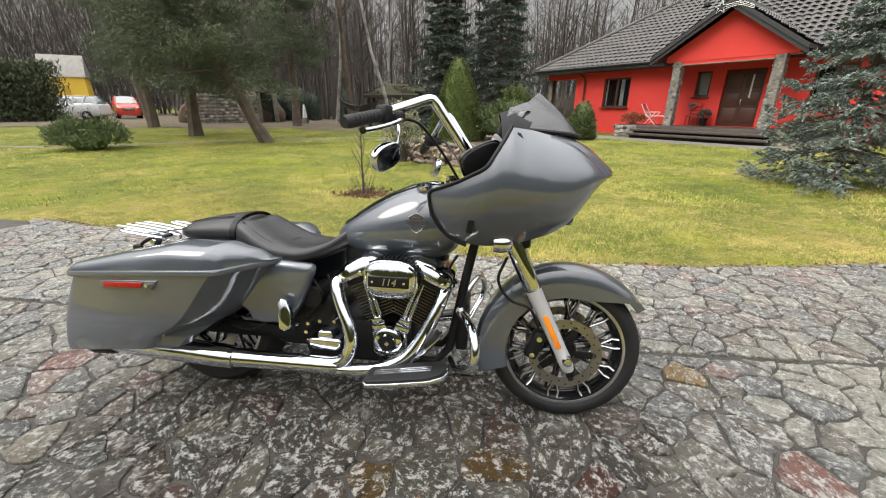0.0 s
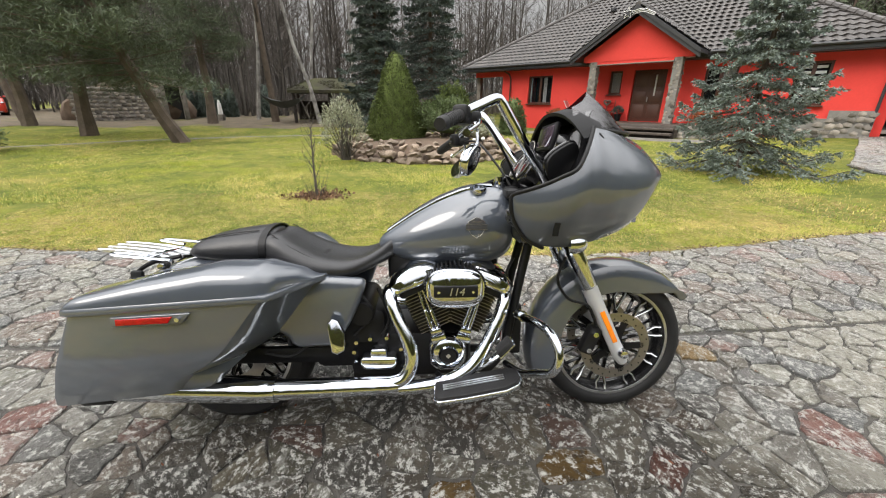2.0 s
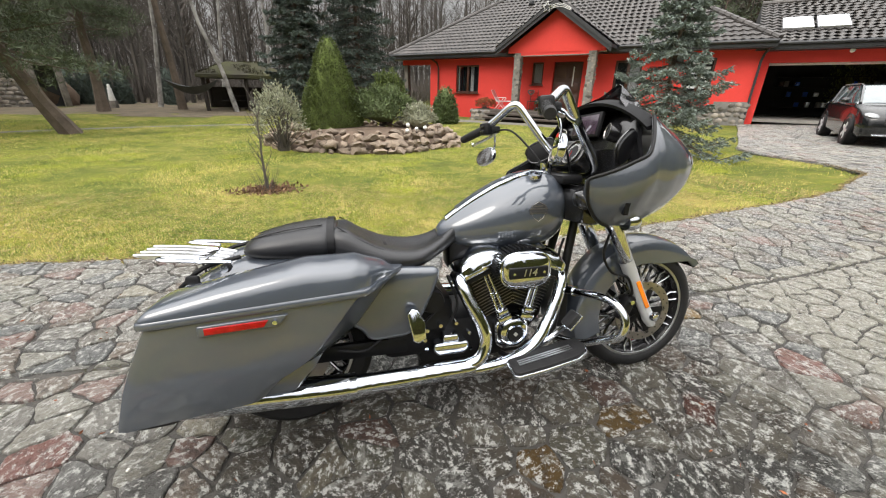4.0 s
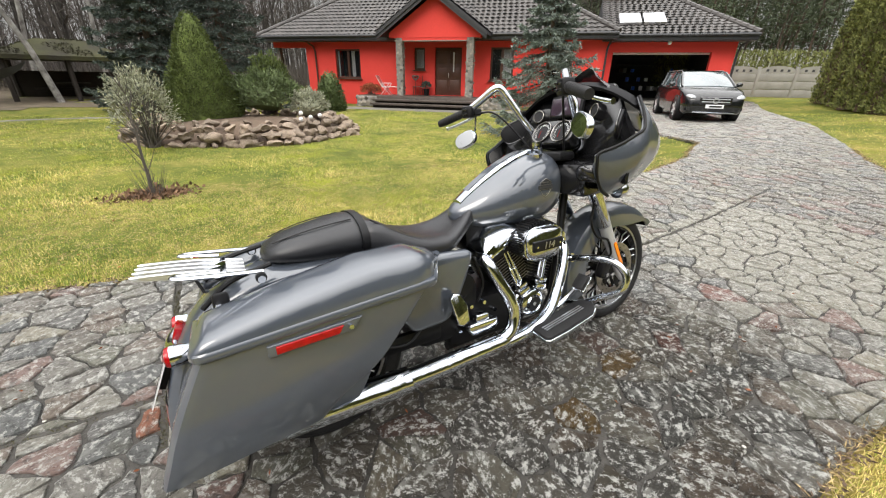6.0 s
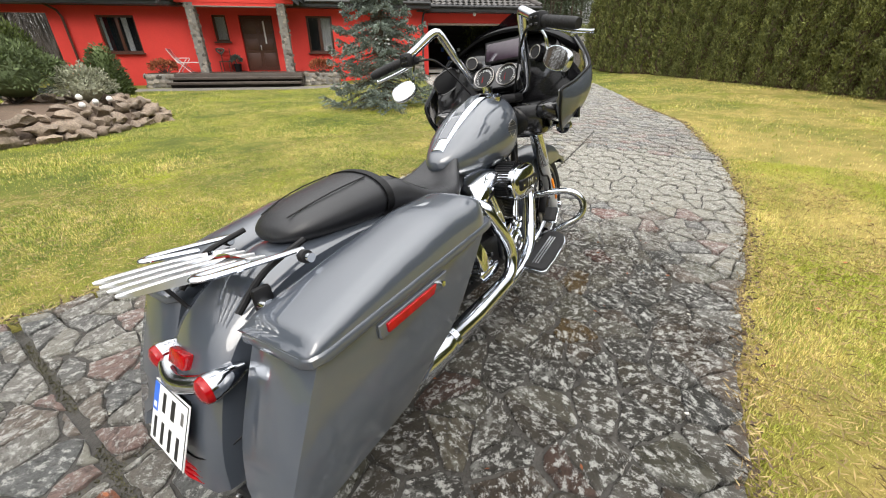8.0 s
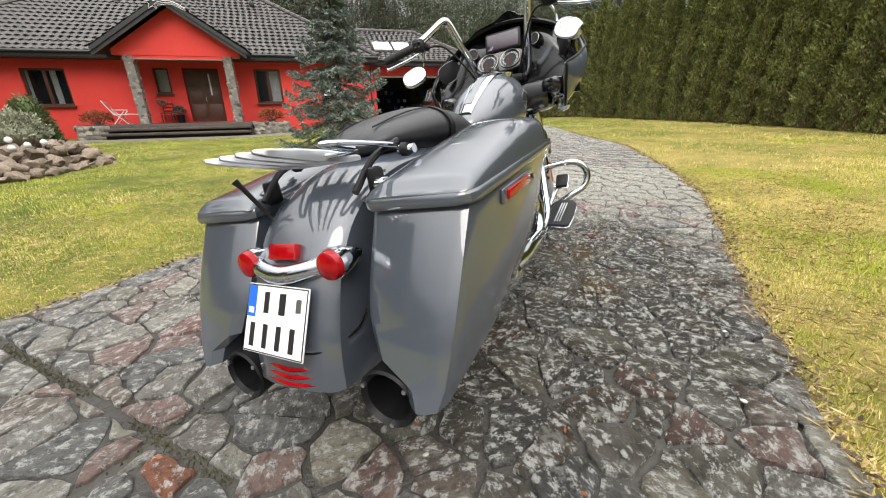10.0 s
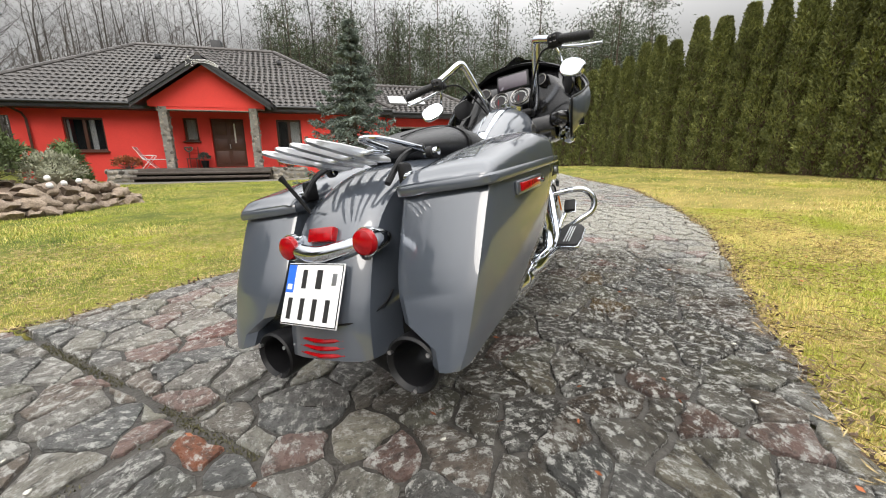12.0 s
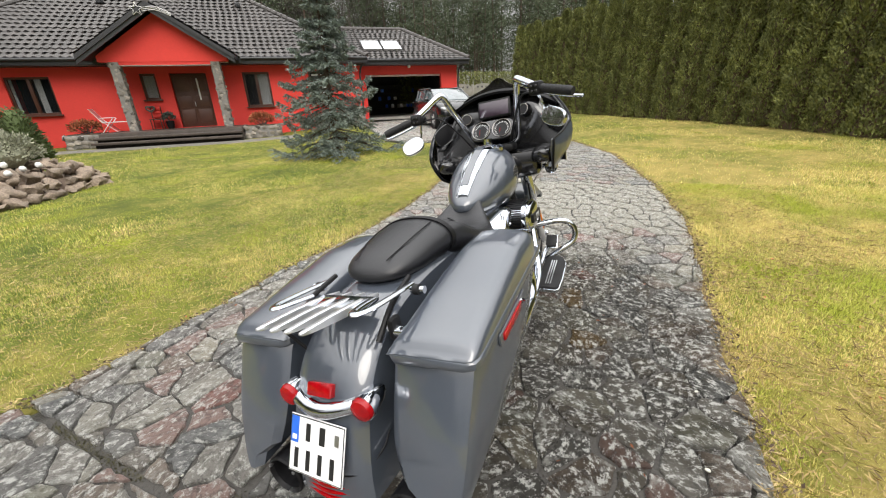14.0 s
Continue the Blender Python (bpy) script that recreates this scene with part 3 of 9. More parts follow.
def wall_with_holes(u0, u1, z0, z1, v, thick, holes):
    """A wall along u with rectangular holes (u0, u1, z0, z1)."""
    us = sorted({u0, u1, *[h[0] for h in holes], *[h[1] for h in holes]})
    zs = sorted({z0, z1, *[h[2] for h in holes], *[h[3] for h in holes]})
    bm = bmesh.new()
    solid = {}
    for i in range(len(us) - 1):
        for k in range(len(zs) - 1):
            cu, cz = (us[i] + us[i + 1]) / 2, (zs[k] + zs[k + 1]) / 2
            solid[i, k] = not any(h[0] < cu < h[1] and h[2] < cz < h[3] for h in holes)
    for (i, k), s in solid.items():
        if not s:
            continue
        a, b, c, d = us[i], us[i + 1], zs[k], zs[k + 1]
        bm.faces.new([bm.verts.new(p) for p in ((a, v, c), (b, v, c), (b, v, d), (a, v, d))])
        bm.faces.new([bm.verts.new(p) for p in ((a, v + thick, c), (a, v + thick, d), (b, v + thick, d), (b, v + thick, c))])
        for di, dk, q in ((-1, 0, ((a, c), (a, d))), (1, 0, ((b, c), (b, d))), (0, -1, ((a, c), (b, c))), (0, 1, ((a, d), (b, d)))):
            if not solid.get((i + di, k + dk), False):
                (p0, q0), (p1, q1) = q
                bm.faces.new([bm.verts.new(p) for p in ((p0, v, q0), (p1, v, q1), (p1, v + thick, q1), (p0, v + thick, q0))])
    bmesh.ops.remove_doubles(bm, verts=bm.verts[:], dist=1e-4)
    return bm


WIN1, WIN2, WIN3, SMALL, DOOR = (-12.6, -11.02, 1.27, 2.80), (-3.48, -2.26, 1.28, 2.86), (-0.40, 0.66, 1.28, 2.88), (-7.73, -7.10, 1.75, 2.86), (-6.54, -5.03, 0.47, 2.86)
GAR = (2.55, 6.9, 0.02, 2.66)
house = thing("house", "single-storey red rendered house with dark hipped tile roof", "house", at=HM)
part("wall", wall_with_holes(-14.5, 2.25, -0.3, 3.35, FRONT, 0.35, [WIN1, WIN2, WIN3, SMALL, DOOR]), REDWALL, house, "red rendered front wall")
part("wall", box(0.35, 11.0, 3.65, (2.075, FRONT + 5.87, 1.525)), REDWALL, house)
part("wall", box(0.35, 8.5, 3.65, (-14.325, FRONT + 4.62, 1.525)), REDWALL, house)
part("wall", box(16.6, 0.35, 3.65, (-6.1, FRONT + 11.2, 1.525)), REDWALL, house)
part("terrace_beam", box(2.2, 0.35, 0.45, (-15.6, FRONT + 0.175, 3.10)), REDWALL, house)
part("terrace_post", box(0.3, 0.3, 3.2, (-16.5, FRONT + 0.2, 1.3), 0.03), FIELDSTONE_I, house, "stone-faced terrace post")
part("garage_wall", wall_with_holes(2.25, 7.85, 0.0, 3.25, FRONT + 0.45, 0.3, [GAR]), REDWALL, house, "red rendered garage front")
part("garage_wall", box(0.3, 6.5, 3.35, (7.7, FRONT + 4.0, 1.57)), REDWALL, house)
part("garage_floor", box(5.2, 6.3, 0.12, (5.0, FRONT + 3.7, 0.36)), CONCRETE, house, "concrete garage floor")
# inner faces of the garage carry its gloom as colour
part("garage_back_wall", box(5.4, 0.2, 3.0, (5.0, FRONT + 6.8, 1.6)), INSIDESHADE, house, "garage back wall coloured dark for the unlit interior")
part("garage_ceiling", box(5.4, 6.4, 0.1, (5.0, FRONT + 3.7, 2.95)), INSIDESHADE, house)
part("garage_shade_lining", box(0.06, 6.0, 2.6, (2.42, FRONT + 3.8, 1.6)), INSIDESHADE, house)
part("garage_shade_lining", box(0.06, 6.0, 2.6, (7.52, FRONT + 3.8, 1.6)), INSIDESHADE, house)
part("door_track", box(4.4, 0.08, 0.10, (4.72, FRONT + 0.82, 2.62), 0.01), WHITEPAINT, house, "rolled-up garage door edge")


def window(w, sashes, blind=False, curtain_glare=(), name="window"):
    u0, u1, z0, z1 = w
    cu, cz, W, H = (u0 + u1) / 2, (z0 + z1) / 2, u1 - u0, z1 - z0
    v = FRONT + 0.13
    fr = bmesh.new()
    for s in (-1, 1):
        add(fr, box(0.09, 0.09, H, (cu + s * (W / 2 - 0.045), v, cz), 0.008))
        add(fr, box(W - 0.18, 0.088, 0.09, (cu, v, cz + s * (H / 2 - 0.045)), 0.008))
    for k in range(1, sashes):
        add(fr, box(0.13, 0.10, H - 0.18, (u0 + W * k / sashes, v, cz), 0.008))
    win = part(name, fr, BROWN, house, "brown wooden window frame")
    for k in range(sashes):
        a = u0 + W * k / sashes
        part("pane", box(W / sashes - 0.16, 0.02, H - 0.18, (a + W / sashes / 2, v + 0.015, cz)), WINGLASS, win)
    part("sill", box(W + 0.12, 0.20, 0.06, (cu, FRONT - 0.03, z0 - 0.03), 0.01), BROWN, win)
    # dark sheet in place of the unlit room behind the panes
    part("room", box(W + 0.3, 0.05, H + 0.3, (cu, FRONT + 1.2, cz)), INSIDESHADE, win)
    if curtain_glare:
        for a, b in curtain_glare:
            folds = [(u0 + W * (a + (b - a) * i / 12), v + 0.05 + 0.012 * math.sin(i * 2.4)) for i in range(13)]
            part("curtain_glare", loft([[(x, y, z0 + 0.05) for x, y in folds] + [(x, y + 0.012, z0 + 0.05) for x, y in folds[::-1]], [(x, y, z1 - 0.05) for x, y in folds] + [(x, y + 0.012, z1 - 0.05) for x, y in folds[::-1]]]), CURTAINSKY, win, "pale sheet behind the pane, part net curtain, part painted sky reflection")
    if blind:
        for k in range(6):
            part("blind_slat", box(W - 0.3, 0.012, 0.10, (cu, v - 0.012, z1 - 0.2 - 0.2 * k)), CURTAINSKY, win)
    return win


window(WIN1, 2, curtain_glare=((0.03, 0.12), (0.60, 0.74)))
# the sheets in WIN2 and SMALL stand for sky reflected in the panes
window(WIN2, 2, curtain_glare=((0.56, 0.95),))
window(WIN3, 2, True)
window(SMALL, 1, curtain_glare=((0.12, 0.90),))
# front door
du, dv = (DOOR[0] + DOOR[1]) / 2, FRONT + 0.14
door = part("front_door", box(1.47, 0.07, 2.36, (du, dv, 1.66), 0.01), BROWN, house, "wide dark brown panelled front door")
for k, (cu, w) in enumerate(((-0.36, 0.56), (0.36, 0.56))):
    for cz, h in ((0.95, 0.62), (1.62, 0.5), (2.38, 0.62)):
        part("door_panel", box(w, 0.04, h, (du + cu, dv - 0.035, cz), 0.018), BROWN, door)
part("door_light", box(0.07, 0.03, 0.95, (du + 0.30, dv - 0.065, 2.15), 0.01), WHITEPAINT, door, "narrow bright glass strip")
part("door_handle", box(0.03, 0.05, 0.22, (du + 0.02, dv - 0.07, 1.5), 0.01), SATIN, door)
# porch: columns, beam, gable
for cu in (-8.02, -4.28):
    col = part("porch_column", box(0.34, 0.34, 2.75, (cu, PORCH + 0.2, 1.82)), MORTAR, house, "porch column faced with rounded field stones")
    r = random.Random(int(cu * 100))
    st = bmesh.new()
    for face in range(4):
        for k in range(34):
            a, z = r.uniform(-0.16, 0.16), 0.5 + 2.66 * (k + r.uniform(0.2, 0.8)) / 34
            s = r.uniform(0.055, 0.10)
            p = (cu + a, PORCH + 0.03, z) if face == 0 else (cu + a, PORCH + 0.37, z) if face == 1 else (cu - 0.17, PORCH + 0.2 + a, z) if face == 2 else (cu + 0.17, PORCH + 0.2 + a, z)
            add(st, ball(s, p, 1, (1, 0.30, 0.85) if face < 2 else (0.30, 1, 0.85), 0.35, k))
    ob = part("stone_facing", st, FIELDSTONE_I, col)
    tagged(ob, kind="stuff")
part("porch_beam", box(3.4, 0.30, 0.13, (-6.15, PORCH + 0.2, 3.145)), REDWALL, house, "red rendered porch beam")
part("beam_edge", box(3.4, 0.32, 0.035, (-6.15, PORCH + 0.2, 3.06)), CONCRETE, house, "thin pale edge under the beam")
gab = bmesh.new()
for v in (PORCH + 0.03, PORCH + 0.33):
    gab.faces.new([gab.verts.new(p) for p in ((-8.55, v, 3.20), (-3.75, v, 3.20), (-3.75, v, 3.42), (-6.15, v, 5.02), (-8.55, v, 3.42))])
bmesh.ops.bridge_loops(gab, edges=gab.edges[:])
part("gable_wall", gab, REDWALL, house, "red triangular porch gable")
part("porch_ceiling", box(4.6, 1.5, 0.06, (-6.15, PORCH + 1.0, 3.24)), WHITEPAINT, house)
part("porch_floor", box(5.4, 2.3, 0.75, (-6.35, FRONT - 1.16, 0.08), 0.02), STEPWOOD, house, "weathered porch deck")
for k, (dv_, z) in enumerate(((0.30, 0.26), (0.60, 0.08))):
    part("step", box(5.5, 0.34, 0.10, (-6.40, FRONT - 2.31 - dv_ + 0.15, z), 0.015), STEPWOOD, house, "dark weathered timber step")
    part("step_riser", box(5.4, 0.04, 0.26, (-6.40, FRONT - 2.31 - dv_ + 0.22, z - 0.16)), DARKWOOD, house)


# roof slopes made of courses of wavy tiles
def tile_slope(e0, e1, r0, r1, course=0.36, wave=0.30, amp=0.055, thick=0.05):
    """Tiles between an eave line e0-e1 and a ridge line r0-r1."""
    e0, e1, r0, r1 = (Vector(p) for p in (e0, e1, r0, r1))
    nc = max(1, round(((r0 + r1) / 2 - (e0 + e1) / 2).length / course))
    along = (e1 - e0).normalized()
    nrm = along.cross((r0 - e0)).normalized()
    if nrm.z < 0:
        nrm = -nrm
    V, F = [], []
    for c in range(nc):
        la, lb = e0.lerp(r0, c / nc), e1.lerp(r1, c / nc)
        ua, ub = e0.lerp(r0, (c + 1.12) / nc), e1.lerp(r1, (c + 1.12) / nc)
        L = (lb - la).length
        n = max(1, int(round(L / wave)))
        base = (la - e0).dot(along)
        for t in range(n):
            i0 = len(V)
            for k in range(5):
                s = (t + k / 4) / n
                w = amp * (0.5 + 0.5 * math.cos(2 * math.pi * k / 4))
                lo, hi = la.lerp(lb, s), ua.lerp(ub, s)
                V += [lo + nrm * (w + thick - 0.02), lo + nrm * (w + thick), hi + nrm * w]
            for k in range(4):
                a = i0 + 3 * k
                F += [(a, a + 3, a + 4, a + 1), (a + 1, a + 4, a + 5, a + 2)]
    return V, F


EV, EZ, RV, RZ = FRONT - 0.7, 3.42, FRONT + 5.0, 7.20
UL, UR, RL, RR = -17.2, 2.55, -11.0, -3.75
BACK = 2 * RV - EV
roof = part("roof", loft([[(UL, EV, EZ - 0.1), (UR, EV, EZ - 0.1), (UR, BACK, EZ - 0.1), (UL, BACK, EZ - 0.1)], [(UL, EV, EZ), (UR, EV, EZ), (UR, BACK, EZ), (UL, BACK, EZ)],
                          [(RL, RV, RZ), (RR, RV, RZ), (RR, RV + 0.01, RZ), (RL, RV + 0.01, RZ)]]), DARKTRIM, house, "dark hipped roof", sharp=20)
for nm, q in (("front", ((UL, EV, EZ), (UR, EV, EZ), (RL, RV, RZ), (RR, RV, RZ))), ("side", ((UR, EV, EZ), (UR, BACK, EZ), (RR, RV, RZ), (RR, RV + 0.01, RZ))), ("side", ((UL, BACK, EZ), (UL, EV, EZ), (RL, RV + 0.01, RZ), (RL, RV, RZ)))):
    v, f = tile_slope(*q)
    tagged(raw("roof_tiles", v, f, ROOFTILE, roof), kind="stuff")
rt = bmesh.new()
for a, b in (((RL, RV, RZ), (RR, RV, RZ)), ((UL, EV, EZ), (RL, RV, RZ)), ((UR, EV, EZ), (RR, RV, RZ))):
    a, b = Vector(a), Vector(b)
    n = int((b - a).length / 0.36)
    for k in range(n):
        p, q = a.lerp(b, k / n), a.lerp(b, (k + 1.1) / n)
        add(rt, tube([p + Vector((0, 0, 0.05)), q + Vector((0, 0, 0.05))], [0.13, 0.105], 8))
tagged(part("ridge_tiles", rt, ROOFTILE, roof), kind="stuff")
part("fascia", box(UR - UL, 0.06, 0.2, ((UL + UR) / 2, EV + 0.02, EZ - 0.12)), DARKTRIM, roof, "dark fascia board")
part("soffit", box(UR - UL - 0.1, 0.72, 0.05, ((UL + UR) / 2, EV + 0.38, EZ - 0.24)), DARKTRIM, roof)
part("gutter", tube([(UL, EV - 0.06, EZ - 0.03), (-9.0, EV - 0.06, EZ - 0.03)], 0.065, 8), DARKTRIM, roof, "dark eaves gutter")
part("gutter", tube([(-3.3, EV - 0.06, EZ - 0.03), (UR, EV - 0.06, EZ - 0.03)], 0.065, 8), DARKTRIM, roof)
part("downpipe", tube([(-14.3, EV, EZ - 0.1), (-13.95, FRONT - 0.1, 2.95), (-13.85, FRONT - 0.08, 2.7), (-13.85, FRONT - 0.08, 0.0)], 0.05, 8), BROWN, house, "brown downpipe")
part("downpipe", tube([(2.4, EV, EZ - 0.1), (2.25, FRONT - 0.1, 2.95), (2.2, FRONT - 0.08, 2.7), (2.2, FRONT - 0.08, 0.3)], 0.05, 8), DARKTRIM, house)
# porch gable roof
GA, GZ, GF = -6.17, 5.30, PORCH - 0.42
for s, foot in ((-1, -9.05), (1, -3.40)):
    side = part("gable_roof", loft([[(GA, GF, GZ - 0.1), (GA, GF, GZ), (foot, GF, 3.42), (foot, GF, 3.28)], [(GA, FRONT + 2.3, GZ - 0.1), (GA, FRONT + 2.3, GZ), (foot, FRONT + 0.2, 3.42), (foot, FRONT + 0.2, 3.28)]]), DARKTRIM, house, "dark porch gable roof", sharp=20)
    q = ((foot, GF + 0.02, 3.42), (foot, FRONT + 0.2, 3.42), (GA, GF + 0.02, GZ), (GA, FRONT + 2.3, GZ))
    v, f = tile_slope(*q)
    tagged(raw("roof_tiles", v, f, ROOFTILE, side), kind="stuff")
    a, b = Vector((GA, GF - 0.03, GZ - 0.09)), Vector((foot, GF - 0.03, 3.30))
    for dz_, hh, dv_ in ((0.03, 0.17, -0.03), (-0.14, 0.16, 0.02)):
        lo_ = [(p.x, p.y + dv_ + e, p.z + dz_ - hh / 2 + g) for p in (a, b) for e, g in ((-0.025, 0.0), (0.025, 0.0), (0.025, hh), (-0.025, hh))]
        part("barge_board", loft([lo_[:4], lo_[4:]]), DARKTRIM, side, "broad dark barge board")
part("ridge_cap", tube([(GA, GF, GZ + 0.03), (GA, FRONT + 2.3, GZ + 0.03)], 0.12, 8), ROOFTILE, house)
# star with a tail, hung on the gable
star_ob = bmesh.new()
c0 = Vector((GA - 0.35, GF - 0.10, 5.02))
pts = [c0 + Vector((math.sin(k * math.pi / 5), 0, math.cos(k * math.pi / 5))) * (0.24 if k % 2 == 0 else 0.10) for k in range(10)]
add(star_ob, tube(pts + [pts[0]], 0.016, 6))
for k in range(3):
    add(star_ob, tube(curve([c0 + Vector((0.18, 0, 0.05 - 0.06 * k)), c0 + Vector((0.65, 0, 0.10 - 0.06 * k)), c0 + Vector((1.15, 0, -0.12 - 0.05 * k))], 5), 0.013, 5))
solo("star_decoration", moved(star_ob, HM), WHITEPAINT, "white wire star with a tail fixed on the gable", "decoration")
# chimney, vents
ch = part("chimney", box(0.55, 0.55, 1.1, (-7.0, RV + 0.6, RZ + 0.1), 0.02), DARKTRIM, roof, "dark chimney with steel flue")
part("flue", tube([(-7.0, RV + 0.6, RZ + 0.6), (-7.0, RV + 0.6, RZ + 1.25)], 0.10, 10), SATIN, ch)
for u in (-9.5, -3.4):
    part("roof_vent", box(0.22, 0.35, 0.22, (u, RV - 1.5, RZ - 0.85), 0.03), DARKTRIM, roof)
# garage roof with two rooflights
GE, GEZ, GRV, GRZ = FRONT - 0.25, 3.35, FRONT + 4.0, 5.35
g0, g1, gr0, gr1 = (1.9, GE, GEZ), (8.35, GE, GEZ), (1.9, GRV, GRZ), (5.6, GRV, GRZ)
gback = 2 * GRV - GE
groof = part("garage_roof", loft([[(1.9, GE, GEZ - 0.1), (8.35, GE, GEZ - 0.1), (8.35, gback, GEZ - 0.1), (1.9, gback, GEZ - 0.1)], [g0, g1, (8.35, gback, GEZ), (1.9, gback, GEZ)], [gr0, gr1, (5.6, GRV + 0.01, GRZ), (1.9, GRV + 0.01, GRZ)]]), DARKTRIM, house, "dark tiled garage roof", sharp=20)
for q in ((g0, g1, gr0, gr1), (g1, (8.35, gback, GEZ), gr1, (5.6, GRV + 0.01, GRZ))):
    v, f = tile_slope(*q)
    tagged(raw("roof_tiles", v, f, ROOFTILE, groof), kind="stuff")
rt = bmesh.new()
for a, b in ((gr0, gr1), (g1, gr1)):
    a, b = Vector(a), Vector(b)
    n = int((b - a).length / 0.36)
    for k in range(n):
        add(rt, tube([a.lerp(b, k / n) + Vector((0, 0, 0.05)), a.lerp(b, (k + 1.1) / n) + Vector((0, 0, 0.05))], [0.13, 0.105], 8))
tagged(part("ridge_tiles", rt, ROOFTILE, groof), kind="stuff")
part("fascia", box(6.45, 0.06, 0.2, (5.12, GE + 0.02, GEZ - 0.12)), DARKTRIM, groof)
part("soffit", box(6.4, 0.7, 0.05, (5.12, GE + 0.36, GEZ - 0.24)), DARKTRIM, groof)
part("gutter", tube([(1.9, GE - 0.06, GEZ - 0.03), (8.35, GE - 0.06, GEZ - 0.03)], 0.065, 8), DARKTRIM, groof)
part("downpipe", tube([(8.25, GE, GEZ - 0.1), (7.95, FRONT + 0.35, 2.9), (7.9, FRONT + 0.38, 2.6), (7.9, FRONT + 0.38, 0.3)], 0.05, 8), DARKTRIM, house)
tilt = math.atan2(GRZ - GEZ, GRV - GE)
for cu in (3.15, 4.25):
    rl = part("rooflight", moved(box(1.0, 1.25, 0.12, bev=0.02), Matrix.Translation((cu, GE + 1.55, GEZ + 1.55 * math.tan(tilt) + 0.10)) @ pose(0, 0, 0, math.degrees(tilt))), SATIN, groof, "metal-framed rooflight with the sky's reflection painted on its pane")
    # matt pale pane carries the sky's reflection as its own colour
    part("pane", moved(box(0.84, 1.09, 0.02), Matrix.Translation((cu, GE + 1.55, GEZ + 1.55 * math.tan(tilt) + 0.17)) @ pose(0, 0, 0, math.degrees(tilt))), CURTAINSKY, rl)
# stone plinth at the corner, planters by the steps
plinth = part("stone_plinth", box(2.6, 0.12, 0.9, (0.95, FRONT - 0.05, 0.35)), MORTAR, house, "stone-faced plinth rising towards the corner")


def stone_facing(u0, u1, z0, z1, v, size, seed, parent, top=None):
    r = random.Random(seed)
    st = bmesh.new()
    nu, nz = max(1, int((u1 - u0) / size)), max(1, int((z1 - z0) / (size * 0.75)))
    for i in range(nu):
        for k in range(nz):
            u, z = u0 + (i + r.uniform(0.25, 0.75)) * (u1 - u0) / nu, z0 + (k + r.uniform(0.25, 0.75)) * (z1 - z0) / nz
            if top and z > top(u):
                continue
            add(st, ball(size * r.uniform(0.48, 0.62), (u, v, z), 1, (1.05, 0.4, 0.8), 0.35, i * 31 + k))
    return tagged(part("stone_facing", st, FIELDSTONE_I, parent), kind="stuff")


stone_facing(-0.4, 2.25, 0.0, 1.5, FRONT - 0.11, 0.26, 5, plinth, lambda u: 0.45 + 0.75 * smooth(0.2, 2.2, u))
part("plinth_top", box(1.3, 0.14, 0.5, (1.6, FRONT - 0.04, 0.85)), MORTAR, plinth)
for cu, w, nm in ((-9.75, 1.3, "l"), (-2.85, 1.5, "r")):
    pl = thing("stone_planter", "low planter walled with field stones beside the steps", "planter", "planters by the steps", at=HM)
    part("wall", box(w, 1.2, 0.75, (cu, FRONT - 1.35, 0.05), 0.04), MORTAR, pl)
    stone_facing(cu - w / 2, cu + w / 2, -0.2, 0.45, FRONT - 1.95, 0.24, 9 if nm == "l" else 12, pl)
    st = bmesh.new()
    r = random.Random(3 if nm == "l" else 4)
    for k in range(40):
        side = r.choice((-1, 1))
        add(st, ball(r.uniform(0.11, 0.17), (cu + side * w / 2, FRONT - 1.95 + r.uniform(0, 1.1), r.uniform(-0.15, 0.4)), 1, (0.45, 1, 0.8), 0.35, k))
    tagged(part("stone_facing", st, FIELDSTONE_I, pl), kind="stuff")
    part("soil", box(w - 0.2, 1.0, 0.06, (cu, FRONT - 1.35, 0.43)), SOIL, pl)


# ---- plants ----
def z_at(x, y):
    return float(land(x, y)) - 0.035


def prisms(segs, k=5):
    """Open k-sided pieces of stem from (p, q, r0, r1) rows, as an array of quads."""
    P = np.array([s[0] for s in segs], float)
    Q = np.array([s[1] for s in segs], float)
    r0 = np.array([s[2] for s in segs])[:, None]
    r1 = np.array([s[3] for s in segs])[:, None]
    d = Q - P
    d /= np.linalg.norm(d, axis=1, keepdims=True) + 1e-9
    ref = np.where(np.abs(d[:, 2:3]) < 0.9, np.array([[0, 0, 1.0]]), np.array([[1.0, 0, 0]]))
    a = np.cross(d, ref)
    a /= np.linalg.norm(a, axis=1, keepdims=True) + 1e-9
    b = np.cross(d, a)
    out = []
    for i in range(k):
        t0, t1 = 2 * math.pi * i / k, 2 * math.pi * (i + 1) / k
        e0, e1 = a * math.cos(t0) + b * math.sin(t0), a * math.cos(t1) + b * math.sin(t1)
        out.append(np.stack([P + e0 * r0, P + e1 * r0, Q + e1 * r1, Q + e0 * r1], 1))
    return np.concatenate(out)


def leaves(centres, dirs, length, width, r, spread=0.6):
    """Small kite-shaped leaves at the centres, pointing roughly along dirs."""
    n = len(centres)
    d = dirs + r.normal(0, spread, (n, 3))
    d /= np.linalg.norm(d, axis=1, keepdims=True) + 1e-9
    s = np.cross(d, r.normal(0, 1, (n, 3)))
    s /= np.linalg.norm(s, axis=1, keepdims=True) + 1e-9
    L = length * r.uniform(0.6, 1.3, (n, 1))
    W = width * r.uniform(0.7, 1.2, (n, 1))
    return np.stack([centres, centres + d * L * 0.5 + s * W, centres + d * L, centres + d * L * 0.5 - s * W], 1)


